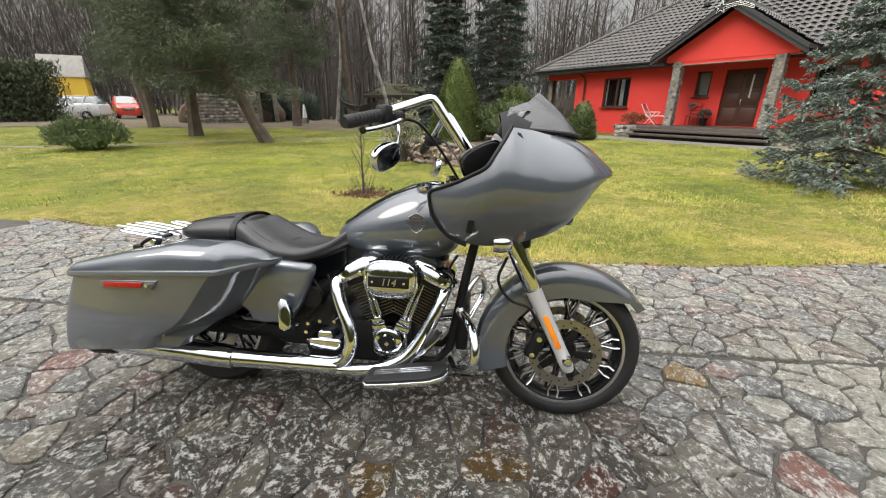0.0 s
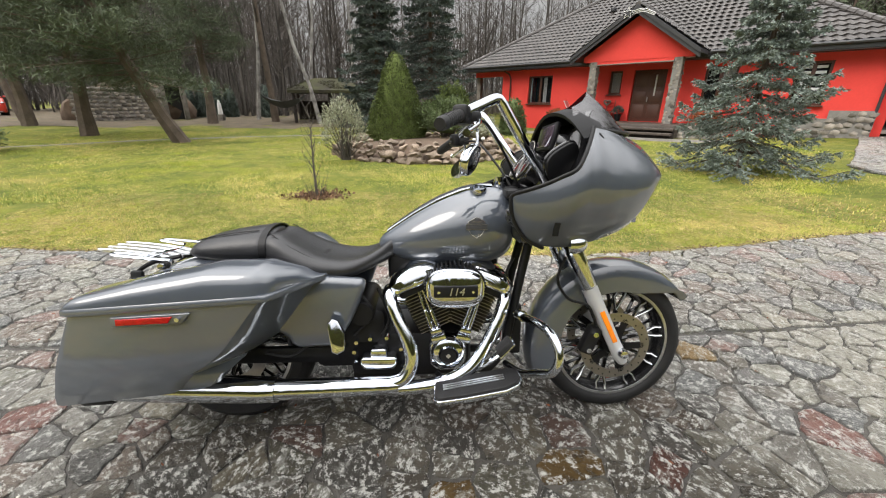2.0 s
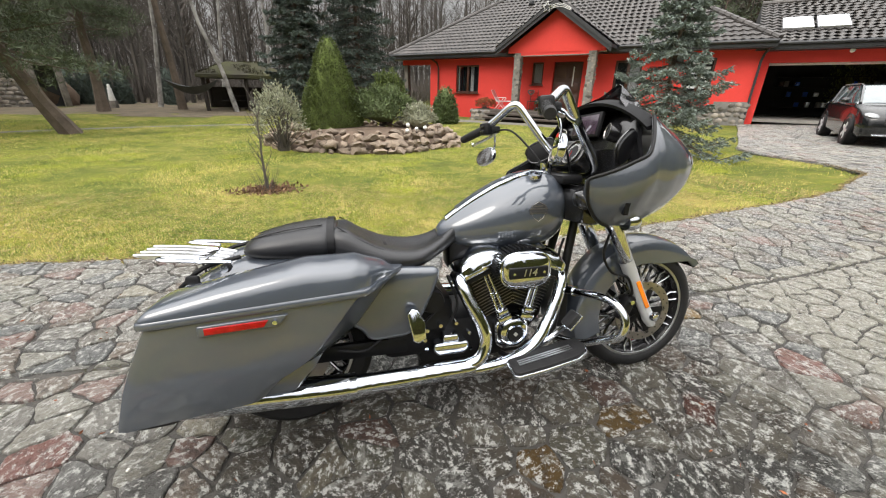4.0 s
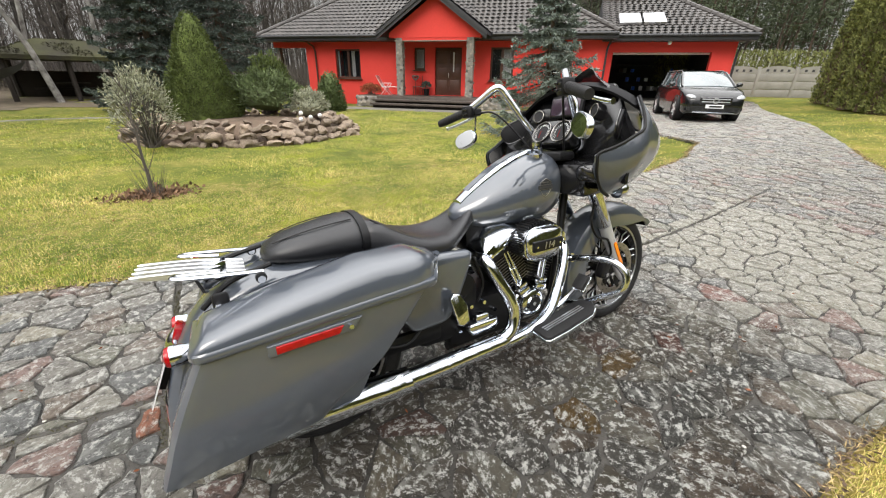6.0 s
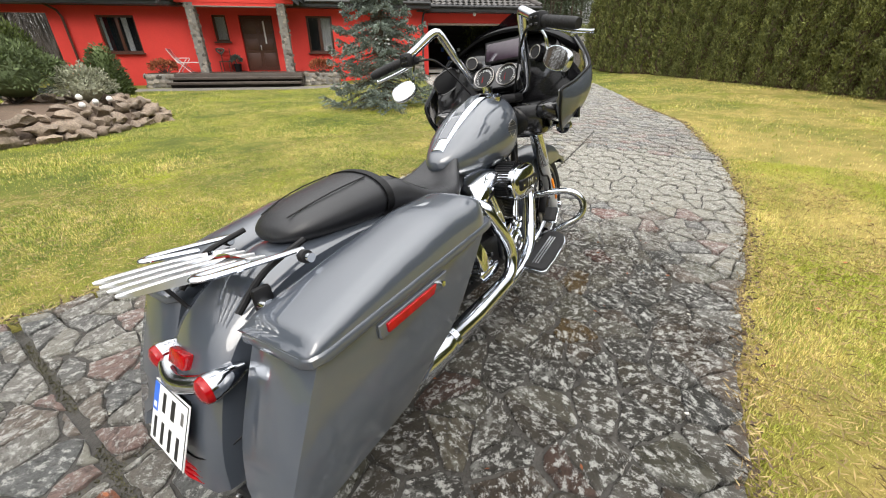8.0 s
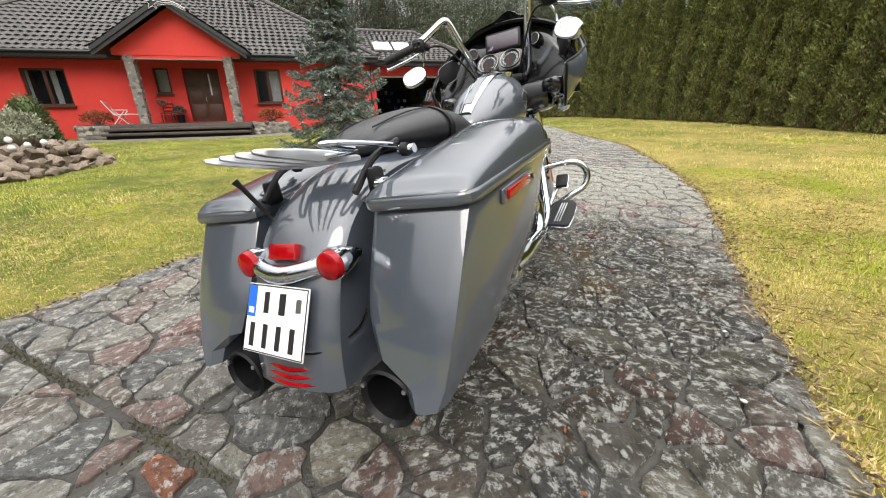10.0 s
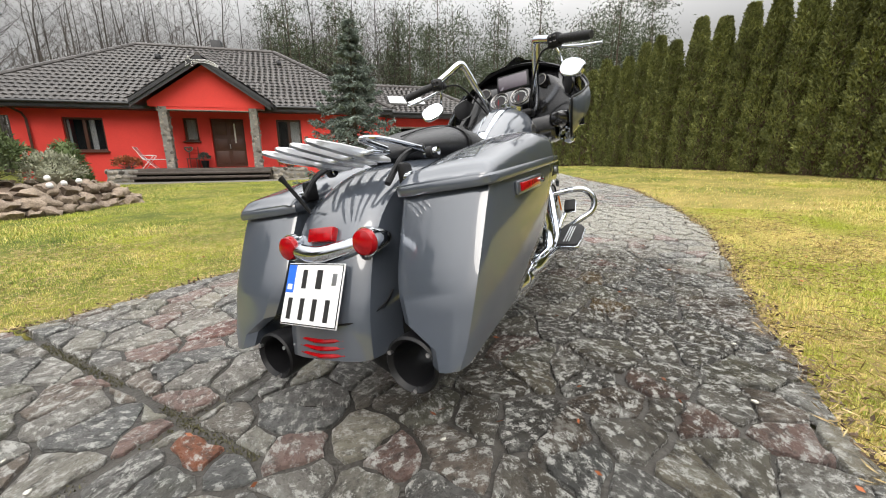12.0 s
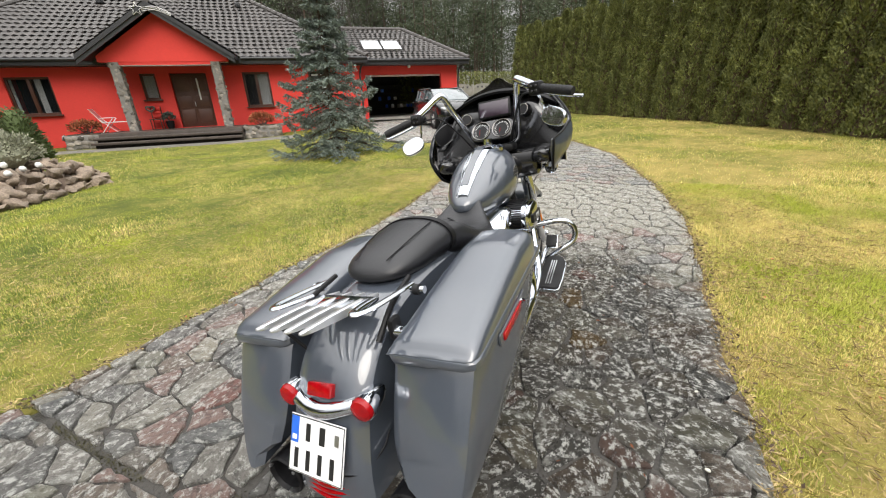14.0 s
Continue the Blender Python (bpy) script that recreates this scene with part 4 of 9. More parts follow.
def bare_tree(r, h, rad, lean=(0, 0), branches=16, start=0.35):
    """Stem and twig rows of a leafless tree at the origin."""
    trunk, thin = [], []
    p = np.array([0.0, 0.0, -0.2])
    n = 7
    line = [p]
    for i in range(n):
        p = p + np.array([lean[0] / n + r.normal(0, 0.012) * h / n * 4, lean[1] / n + r.normal(0, 0.012) * h / n * 4, h / n])
        line.append(p)
    for i in range(n):
        trunk.append((line[i], line[i + 1], rad * (1 - i / n * 0.85) * (1.25 if i == 0 else 1), rad * (1 - (i + 1) / n * 0.85)))
    for k in range(branches):
        t = start + (1 - start) * (k + r.uniform(0, 1)) / branches
        i = min(n - 1, int(t * n))
        q = line[i] + (line[i + 1] - line[i]) * (t * n - i)
        a = r.uniform(0, 2 * math.pi)
        L = h * r.uniform(0.10, 0.22) * (1.25 - t * 0.7)
        up = r.uniform(0.4, 1.1)
        br = rad * (1 - t * 0.85) * 0.42
        for s in range(3):
            e = q + np.array([math.cos(a), math.sin(a), up + s * 0.25]) * L / 3 + r.normal(0, 0.03, 3) * L
            thin.append((q, e, br * (1 - s / 3.3), br * (1 - (s + 1) / 3.3)))
            for w in range(2):
                f = q + (e - q) * r.uniform(0.3, 1)
                g = f + np.array([math.cos(a + r.normal(0, 0.9)), math.sin(a + r.normal(0, 0.9)), r.uniform(0.2, 1.2)]) * L * 0.28
                thin.append((f, g, max(0.009, br * 0.4), 0.007))
            q = e
    return trunk, thin


def shift(segs, at):
    at = np.array(at, float)
    return [(p + at, q + at, a, b) for p, q, a, b in segs]


def conifer(name, at, h, rad, m, label, seed, n_whorl=16, per=7, pairs=9, needles=12, tlen=0.10, twid=0.016, drop=0.15, bare=0.05, power=0.8, trunk_r=0.09, category="spruce", up=0.15):
    """A spruce: whorls of boughs, each with side twigs clad in needles."""
    r = np.random.default_rng(seed)
    tr = thing(name, label, category, at=Matrix.Translation(at))
    seg = [((0, 0, -0.1), (0, 0, h * 0.5), trunk_r, trunk_r * 0.6), ((0, 0, h * 0.5), (0, 0, h), trunk_r * 0.6, 0.008)]
    cs, ds = [], []
    for w in range(n_whorl):
        t0 = bare + (1 - bare) * (w / n_whorl) ** 0.92
        for k in range(per):
            t = min(0.985, t0 + r.uniform(-0.35, 0.35) / n_whorl)
            a = 2 * math.pi * (k + r.uniform(-0.35, 0.35)) / per + w * 1.1
            L = rad * max(0.0, 1 - t) ** power * r.uniform(0.62, 1.18) + 0.05
            out = np.array([math.cos(a), math.sin(a), 0])
            side = np.array([-math.sin(a), math.cos(a), 0])
            base = np.array([0, 0, t * h])
            bend = [base, base + out * L * 0.40 + np.array([0, 0, -drop * L * 0.30]), base + out * L * 0.75 + np.array([0, 0, -drop * L * 0.75]), base + out * L + np.array([0, 0, -drop * L + up * L * 0.6])]
            for q in range(3):
                seg.append((bend[q], bend[q + 1], 0.020 * (1.0 - q / 3.4) * (0.4 + L / rad), 0.020 * (1.0 - (q + 1) / 3.4) * (0.4 + L / rad)))
            np_ = max(3, int(pairs * (0.4 + 0.7 * L / rad)))
            for i in range(np_):
                u = 0.10 + 0.90 * (i + r.uniform(0, 0.8)) / np_
                q = min(2, int(u * 3))
                p = bend[q] + (bend[q + 1] - bend[q]) * (u * 3 - q)
                for sd in (-1, 1):
                    l = (0.42 * L * (1.08 - u) + 0.07) * r.uniform(0.55, 1.15)
                    way = side * sd * 0.85 + out * 0.65 + np.array([0, 0, -drop * 0.8 + r.normal(0, 0.12)])
                    f = r.uniform(0, 1, needles)[:, None]
                    cs.append(p + way * l * f + r.normal(0, 0.006, (needles, 3)))
                    ds.append(np.tile(way, (needles, 1)))
            f = r.uniform(0.3, 1.0, needles)[:, None]
            cs.append(bend[2] + (bend[3] - bend[2]) * f)
            ds.append(np.tile(out, (needles, 1)))
    quads("trunk", prisms([tuple(np.array(q, float) if i < 2 else q for i, q in enumerate(s)) for s in seg], 5), BARK, tr)
    quads("crown", leaves(np.concatenate(cs), np.concatenate(ds), tlen, twid, r, 0.5), m, tr)
    return tr


def bush(name, at, size, n, llen, lwid, m, label, seed, category="shrub", core=True, up=0.5, cone=0.0, stems=0):
    """A shrub: leaves over an uneven shell, round a dark twiggy core."""
    r = np.random.default_rng(seed)
    tr = thing(name, label, category, at=Matrix.Translation(at))
    d = r.normal(0, 1, (n, 3))
    d /= np.linalg.norm(d, axis=1, keepdims=True)
    d[:, 2] = np.where(d[:, 2] < -0.3, -d[:, 2], d[:, 2])
    lump = 1 + 0.16 * np.sin(d[:, 0] * 5 + seed) * np.cos(d[:, 1] * 6 + d[:, 2] * 5) + 0.10 * np.sin(d[:, 0] * 13 + d[:, 2] * 11 + seed)
    rad = lump * r.uniform(0.72, 1.04, n)
    p = d * rad[:, None] * np.array(size) + np.array([0, 0, size[2] * 0.75])
    if cone:
        t = np.clip(p[:, 2] / (size[2] * 1.85), 0, 1)
        k = (1 - t) ** cone * 1.35
        p[:, 0] *= k
        p[:, 1] *= k
    quads("foliage", leaves(p, d + np.array([0, 0, up]), llen, lwid, r), m, tr)
    seg = []
    for k in range(stems or 14):
        i = r.integers(0, n)
        seg.append((np.array([r.normal(0, 0.05), r.normal(0, 0.05), -0.05]), p[i] * 0.92, 0.014, 0.004))
    quads("stem", prisms(seg, 4), TWIG, tr)
    if core:
        b = ball(1.0, (0, 0, 0), 2, (size[0] * 0.62, size[1] * 0.62, size[2] * 0.62), 0.4, seed)
        for v in b.verts:
            v.co.z = max(0.0, v.co.z + size[2] * 0.72)
            if cone:
                k = max(0.0, 1 - v.co.z / (size[2] * 1.85)) ** cone * 1.35
                v.co.x, v.co.y = v.co.x * k, v.co.y * k
        part("inner_growth", b, m, tr)
    return tr


# blue spruce on the lawn, dark spruces and dwarf conifer by the rock bed
conifer("blue_spruce", (6.75, 6.75, z_at(6.75, 6.75)), 4.55, 1.75, BLUENEEDLE, "blue spruce with drooping grey-green branches on the lawn", 3, 17, 8, 13, 27, 0.075, 0.013, 0.34, 0.03, 0.98, 0.08, up=0.36)
for i, (x, y, h, rr) in enumerate(((-2.4, 19.0, 8.6, 2.3), (0.2, 20.5, 10.5, 2.7))):
    conifer("spruce", (x, y, z_at(x, y)), h, rr, DARKNEEDLE, "tall dark blue-green spruce behind the rock bed", 11 + i, 22, 9, 12, 28, 0.125, 0.019, 0.30, 0.03, 0.85, 0.16, up=0.22)
bush("juniper", (0.55, 11.6, 0.30), (1.0, 0.8, 0.62), 5200, 0.10, 0.018, JUNIPER, "spreading green juniper among the stones", 6, "juniper", up=0.2)
bush("juniper", (0.9, 12.6, 0.35), (0.6, 0.55, 0.85), 3000, 0.10, 0.018, CONELEAF, "upright yellow-green juniper among the stones", 7, "juniper", up=0.8)
bush("silver_shrub", (1.65, 11.0, 0.20), (0.50, 0.46, 0.42), 2600, 0.07, 0.016, SILVERLEAF, "rounded grey-green shrub on the stones", 8, core=True)
bush("silver_shrub", (-2.05, 8.5, 0.0), (0.52, 0.48, 0.78), 3600, 0.065, 0.012, SILVERLEAF, "airy silver-leaved shrub at the edge of the bed", 9, core=False, stems=60)
bush("low_conifer", (-13.6, 10.2, z_at(-13.6, 10.2) - 0.1), (1.15, 1.0, 0.60), 6500, 0.13, 0.016, JUNIPER, "dark spreading dwarf pine on the lawn", 12, "dwarf pine", up=0.6)
for u, sd in ((-9.75, 21), (-2.85, 22)):
    q = HM @ Vector((u, FRONT - 1.35, 0.42))
    bush("rust_shrub", q, (0.55, 0.42, 0.32), 900, 0.09, 0.03, RUSTLEAF, "rust-coloured withered shrub in the planter", sd, core=False, stems=40)

# sapling: thin bare stems tied at the root with dry grass
r = np.random.default_rng(4)
sap = thing("sapling", "thin leafless sapling on the lawn with dry grass at its foot", "sapling", at=Matrix.Translation((-1.78, 4.75, z_at(-1.78, 4.75))))
seg = []
p = np.array([0.0, 0.0, -0.03])
for i in range(8):
    q = p + np.array([r.normal(0, 0.005), r.normal(0, 0.005), 0.155])
    seg.append((p, q, 0.026 - 0.0028 * i, 0.0235 - 0.0028 * i))
    for w in range(2 + i // 2):
        a = r.uniform(0, 2 * math.pi)
        l = r.uniform(0.12, 0.30) * (1.1 - i * 0.06)
        e = q + np.array([math.cos(a) * l * 0.5, math.sin(a) * l * 0.5, l])
        seg += [(q, e, 0.006, 0.003), (e, e + np.array([r.normal(0, 0.05), r.normal(0, 0.05), 0.10]), 0.003, 0.0015)]
    p = q
for k in range(26):
    a, l = r.uniform(0, 2 * math.pi), r.uniform(0.12, 0.42)
    b = np.array([math.cos(a), math.sin(a), 0.0]) * r.uniform(0.02, 0.10)
    seg.append((b, b + np.array([math.cos(a) * l * 0.35, math.sin(a) * l * 0.35, l]), 0.004, 0.0015))
quads("stem", prisms(seg, 5), TWIG, sap)
c = np.stack([r.normal(0, 0.19, 900), r.normal(0, 0.16, 900), r.uniform(0.0, 0.03, 900)], 1)
quads("leaf_mulch", leaves(c, np.tile([0.5, 0.5, 0.15], (900, 1)), 0.07, 0.018, r, 0.9), RUSTMULCH, sap)

# rock bed: soil mound with stones set round it in two rows
mv, mf = [], []
for i in range(9):
    for k in range(40):
        a, t = 2 * math.pi * k / 40, i / 8
        x, y = 0.0 + 2.75 * t * math.cos(a), 10.9 + 2.55 * t * math.sin(a)
        mv.append((x, y, z_at(x, y) + 0.42 * (1 - t ** 3) - 0.02))
        if i:
            j = (k + 1) % 40
            mf.append(((i - 1) * 40 + k, i * 40 + k, i * 40 + j, (i - 1) * 40 + j))
tagged(raw("rock_bed_soil", mv, mf, SOIL, smooth=True), "brown soil mound of the rock bed", "flower bed", kind="structure")
r = random.Random(8)
rocks = [ball(1.0, (0, 0, 0), 2, (1, r.uniform(0.6, 0.9), r.uniform(0.45, 0.65)), 0.95, s) for s in range(6)]
rock_me = [mesh("stone", b, FIELDSTONE, 60) for b in rocks]
for row, (n, off, dz) in enumerate(((66, 0.04, 0.04), (58, -0.12, 0.20), (48, -0.32, 0.34), (30, -0.75, 0.42))):
    for k in range(n):
        a = 2 * math.pi * (k + r.uniform(-0.3, 0.3)) / n
        wob = off + r.uniform(-0.07, 0.07)
        x, y = (2.75 + wob) * math.cos(a), 10.9 + (2.55 + wob) * math.sin(a)
        s = r.uniform(0.085, 0.215) if row < 3 else r.uniform(0.08, 0.18)
        ob = new("rock", rock_me[r.randrange(6)])
        ob.matrix_basis = Matrix.Translation((x, y, z_at(x, y) + dz)) @ pose(0, 0, 0, r.uniform(-15, 15), r.uniform(-15, 15), r.uniform(0, 360)) @ Matrix.Scale(s, 4)
        tagged(ob, "rounded brown and grey field stone edging the bed", "rock", "rocks round the bed")
for k, (x, y, zz) in enumerate(((1.05, 9.35, 0.46), (1.3, 9.45, 0.35), (1.0, 9.15, 0.33), (1.55, 9.5, 0.38))):
    gl = solo("garden_globe_lamp", ball(0.055, (x, y, zz), 2), GLOBE, "small white globe lamp among the stones", "garden lamp", "globe lamps", sharp=80)
    part("stake", tube([(x, y, zz - 0.35), (x, y, zz - 0.07)], 0.012, 6), BLACK, gl)

# thuja hedge
r2 = np.random.default_rng(15)


def thuja(seed, n=28000, spray=0.085):
    rr = np.random.default_rng(seed)
    t = rr.uniform(0, 1, n) ** 0.9
    a = rr.uniform(0, 2 * math.pi, n)
    prof = (0.53 - 0.10 * np.abs(t - 0.25)) * np.clip(1.02 - t, 0, 1) ** 0.40
    # upright sprays in ridges, with hollows between them
    lump = 1 + 0.10 * np.sin(a * 6 + 3 * np.sin(t * 11 + seed) + seed) + 0.08 * np.sin(a * 11 - t * 35) + 0.07 * np.sin(t * 60 + a * 3)
    R = prof * lump * rr.uniform(0.82, 1.05, n)
    c = np.stack([R * np.cos(a), R * np.sin(a), t * 4.75], 1)
    d = np.stack([np.cos(a) * 0.55, np.sin(a) * 0.55, np.full(n, 1.3)], 1)
    tr = thing("thuja", "tall clipped green thuja in a dense hedge", "thuja", "thuja hedge")
    quads("foliage", leaves(c, d, spray, spray * 0.2, rr, 0.55), THUJA, tr)
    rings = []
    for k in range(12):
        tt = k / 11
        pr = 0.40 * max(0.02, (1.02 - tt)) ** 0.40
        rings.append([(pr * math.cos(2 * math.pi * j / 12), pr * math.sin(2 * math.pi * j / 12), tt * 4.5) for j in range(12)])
    # brown core coloured dark to deepen the shaded gaps between sprays and columns
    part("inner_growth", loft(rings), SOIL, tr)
    return tr


# the first leg is unseen, added to darken what the chrome reflects
HEDGE = [(-13.0, -12.5), (1.5, -9.2), (8.4, -4.95), (12.9, -2.55), (19.3, 2.2), (23.5, 6.0)]
cum = [0]
for a, b in zip(HEDGE, HEDGE[1:]):
    cum.append(cum[-1] + math.dist(a, b))
fine_thujas, coarse_thujas = [], []
n_th = int(cum[-1] / 0.90)
for k in range(n_th):
    s = cum[-1] * k / (n_th - 1)
    i = max(j for j in range(len(HEDGE) - 1) if cum[j] <= s + 1e-6)
    f = (s - cum[i]) / (cum[i + 1] - cum[i])
    x, y = HEDGE[i][0] + (HEDGE[i + 1][0] - HEDGE[i][0]) * f + r2.normal(0, 0.06), HEDGE[i][1] + (HEDGE[i + 1][1] - HEDGE[i][1]) * f + r2.normal(0, 0.06)
    m = Matrix.Translation((x, y, z_at(x, y))) @ pose(0, 0, 0, 0, 0, r2.uniform(0, 360))
    sc = Matrix.Diagonal((r2.uniform(0.92, 1.08), r2.uniform(0.92, 1.08), r2.uniform(0.90, 1.00), 1))
    fine = 3.0 < x < 18.0
    kind_ = fine_thujas if fine else coarse_thujas
    if len(kind_) < 3:
        kind_.append(thuja(31 + 14 * k, *((28000, 0.085) if fine else (7000, 0.15))))
        kind_[-1].matrix_basis = m @ sc
    else:
        q = copy_thing(kind_[k % 3], m)
        q.matrix_basis = m @ sc

# leaning pine and other trees at the edge of the lawn
r = np.random.default_rng(21)


def pine(at, h, rad, lean, label, seed, crown_from=0.3, clumps=90, spread=2.6):
    rr = np.random.default_rng(seed)
    tr = thing("pine", label, "pine tree", at=Matrix.Translation(at))
    seg, cs = [], []
    p = np.array([0.0, 0, -0.2])
    line = [p]
    for i in range(8):
        f = (i + 1) / 8
        p = np.array([lean[0] * f ** 0.8 + rr.normal(0, 0.04), lean[1] * f ** 0.8 + rr.normal(0, 0.04), h * f])
        line.append(p)
    for i in range(8):
        seg.append((line[i], line[i + 1], rad * (1 - i / 8 * 0.8) * (1.3 if i == 0 else 1), rad * (1 - (i + 1) / 8 * 0.8)))
    for k in range(clumps):
        t = crown_from + (1 - crown_from) * rr.uniform(0, 1)
        i = min(7, int(t * 8))
        q = line[i] + (line[i + 1] - line[i]) * (t * 8 - i)
        a = rr.uniform(0, 2 * math.pi)
        L = spread * rr.uniform(0.35, 1.0) * (1.15 - t * 0.7)
        e = q + np.array([math.cos(a) * L, math.sin(a) * L, rr.uniform(-0.25, 0.25) * L])
        seg.append((q, e, 0.03 * (1.2 - t), 0.008))
        for c in range(4):
            cc = q + (e - q) * rr.uniform(0.4, 1.05) + rr.normal(0, 0.12, 3)
            cs.append(cc + rr.normal(0, 0.20, (95, 3)) * np.array([1.2, 1.2, 0.6]))
    quads("trunk", prisms(seg, 7), BARK, tr)
    c = np.concatenate(cs)
    d = rr.normal(0, 1, c.shape)
    d[:, 2] += 0.5
    quads("crown", leaves(c, d, 0.22, 0.010, rr, 0.3), NEEDLE, tr)
    return tr


pine((-9.1, 13.75, z_at(-9.1, 13.75)), 7.5, 0.24, (-2.2, -1.2), "leaning pine with spreading dark green boughs", 41, 0.28, 150, 4.2)
pine((-14.0, 15.6, z_at(-14, 15.6)), 8.5, 0.27, (0.3, 0.2), "upright pine with dark green boughs", 42, 0.25, 130, 3.8)
pine((-19.5, 19.0, z_at(-19.5, 19)), 9.0, 0.26, (0.4, -0.2), "upright pine with dark green boughs", 43, 0.3, 100, 3.8)
pine((-12.5, 22.5, z_at(-12.5, 22.5)), 9.5, 0.25, (0.3, 0.0), "upright pine with dark green boughs", 46, 0.35, 100, 3.5)
for i, (x, y, h, lx, birch) in enumerate(((-3.4, 27.8, 15, 0.4, True), (-6.5, 23.4, 16, -4.2, True), (-9.6, 24.5, 16, -0.5, False), (-8.2, 28.0, 15, 0.8, True), (-22.5, 22.0, 12, -1.8, False), (-5.6, 30.0, 17, 0.5, True), (-2.6, 29.0, 16, -0.4, True), (-11.3, 26.0, 15, 0.9, True))):
    tt, th_ = bare_tree(r, h, 0.20 if not birch else 0.12, (lx, 0.3), 20)
    tr = thing("birch" if birch else "bare_tree", "leafless white-barked birch at the edge of the wood" if birch else "dark leafless tree at the edge of the wood", "birch tree" if birch else "tree", "trees at the wood's edge", at=Matrix.Translation((x, y, z_at(x, y))))
    part("trunk", tube([Vector(q[0]) for q in tt] + [Vector(tt[-1][1])], [q[2] for q in tt] + [tt[-1][3]], 9), BIRCH if birch else BARK, tr)
    tagged(quads("branches", prisms(th_, 4), TWIG, tr), kind="stuff")

# the wood behind: one mass of bare stems, one of twigs, one of evergreen crowns
r = np.random.default_rng(77)
stems, twigs = [], []
for k in range(620):
    # an arc behind the house and garden, left round to behind the drive
    a = math.radians(r.uniform(33, 168))
    R = r.uniform(33 if a > math.radians(100) else 41, 76)
    x, y = R * math.cos(a), R * math.sin(a)
    if (Vector((x, y, 0)) @ HV) < FRONT + 13 and -20 < (Vector((x, y, 0)) @ HU) < 12:
        continue
    if a > math.radians(133) and R < 56:
        continue
    near = R < 52
    tt, th_ = bare_tree(r, r.uniform(12, 19), r.uniform(0.06, 0.16), (r.normal(0, 0.4), r.normal(0, 0.4)), 32 if near else 18, 0.22)
    stems += shift(tt, (x, y, 0.3))
    twigs += shift(th_, (x, y, 0.3))
tagged(quads("wood_stems", prisms(stems, 5), BARKFAR), "dense leafless wood of thin grey-brown stems behind the house", "woodland", kind="stuff")
tagged(quads("wood_twigs", prisms(twigs, 3), TWIG), "bare brown twigs of the wood", "woodland", kind="stuff")
n = 42000
a, R = np.radians(r.uniform(33, 170, n)), r.uniform(44, 80, n)
R = np.where(a > math.radians(133), 58 + (R - 44) * 0.6, R)
c = np.stack([R * np.cos(a), R * np.sin(a), 0.4 + 9 * r.uniform(0, 1, n) ** 2.2], 1)
c = c[~((c @ np.array(HV) < FRONT + 14) & (c @ np.array(HU) > -20) & (c @ np.array(HU) < 12))]
k2 = 60000
a2, R2 = np.radians(r.uniform(108, 172, k2)), r.uniform(58, 80, k2)
c = np.concatenate([c, np.stack([R2 * np.cos(a2), R2 * np.sin(a2), 1.0 + 14 * r.uniform(0, 1, k2)], 1)])
tagged(quads("wood_brush", leaves(c, np.tile([0, 0, 1.0], (len(c), 1)), 2.0, 0.035, r, 0.30), TWIG), "fine bare twigs deep in the wood", "woodland", kind="stuff")
cs, seg = [], []
for k in range(160):
    a = math.radians(r.uniform(0, 52))
    R = r.uniform(38, 72)
    x, y = R * math.cos(a), R * math.sin(a)
    if (Vector((x, y, 0)) @ HV) < FRONT + 10 and (Vector((x, y, 0)) @ HU) < 12:
        continue
    h = r.uniform(12, 17)
    seg.append((np.array([x, y, 0.0]), np.array([x + r.normal(0, 0.3), y + r.normal(0, 0.3), h]), 0.12, 0.03))
    for c in range(26):
        t = 0.35 + 0.65 * r.uniform(0, 1)
        b = r.uniform(0, 2 * math.pi)
        L = 2.5 * r.uniform(0.2, 1.0) * (1.25 - t)
        q = np.array([x + math.cos(b) * L, y + math.sin(b) * L, h * t])
        seg.append((np.array([x, y, h * t - 0.3]), q, 0.03, 0.01))
        cs.append(q + r.normal(0, 1, (62, 3)) * np.array([0.85, 0.85, 0.34]))
tagged(quads("pine_wood_stems", prisms(seg, 5), BARKP), "reddish stems of the pine wood", "woodland", kind="stuff")
c = np.concatenate(cs)
d = r.normal(0, 1, c.shape)
tagged(quads("pine_wood_crowns", leaves(c, d, 0.42, 0.035, r, 0.3), NEEDLE), "dark green crowns of the far pine wood", "woodland", kind="stuff")
# unseen wood, added across the drive to close the place and darken reflections
segs2 = []
cs = []
for k in range(170):
    a = math.radians(r.uniform(168, 335))
    R = r.uniform(26, 44) if a > math.radians(222) else r.uniform(58, 80)
    x, y = R * math.cos(a), R * math.sin(a)
    tt, th_ = bare_tree(r, r.uniform(9, 14), r.uniform(0.12, 0.2), (0, 0), 6, 0.3)
    segs2 += shift(tt, (x, y, 0)) + shift(th_, (x, y, 0))
    for c in range(10):
        cs.append(np.array([x, y, r.uniform(1, 9)]) + r.normal(0, 1, (24, 3)) * np.array([1.3, 1.3, 0.7]))
tagged(quads("unseen_wood_stems", prisms(segs2, 4), BARKFAR), "unseen brown stems added across the drive for reflections", "woodland", kind="stuff")
c = np.concatenate(cs)
tagged(quads("unseen_wood_crowns", leaves(c, r.normal(0, 1, c.shape), 0.9, 0.16, r, 0.3), NEEDLE), "unseen dark evergreen growth added across the drive for reflections", "woodland", kind="stuff")
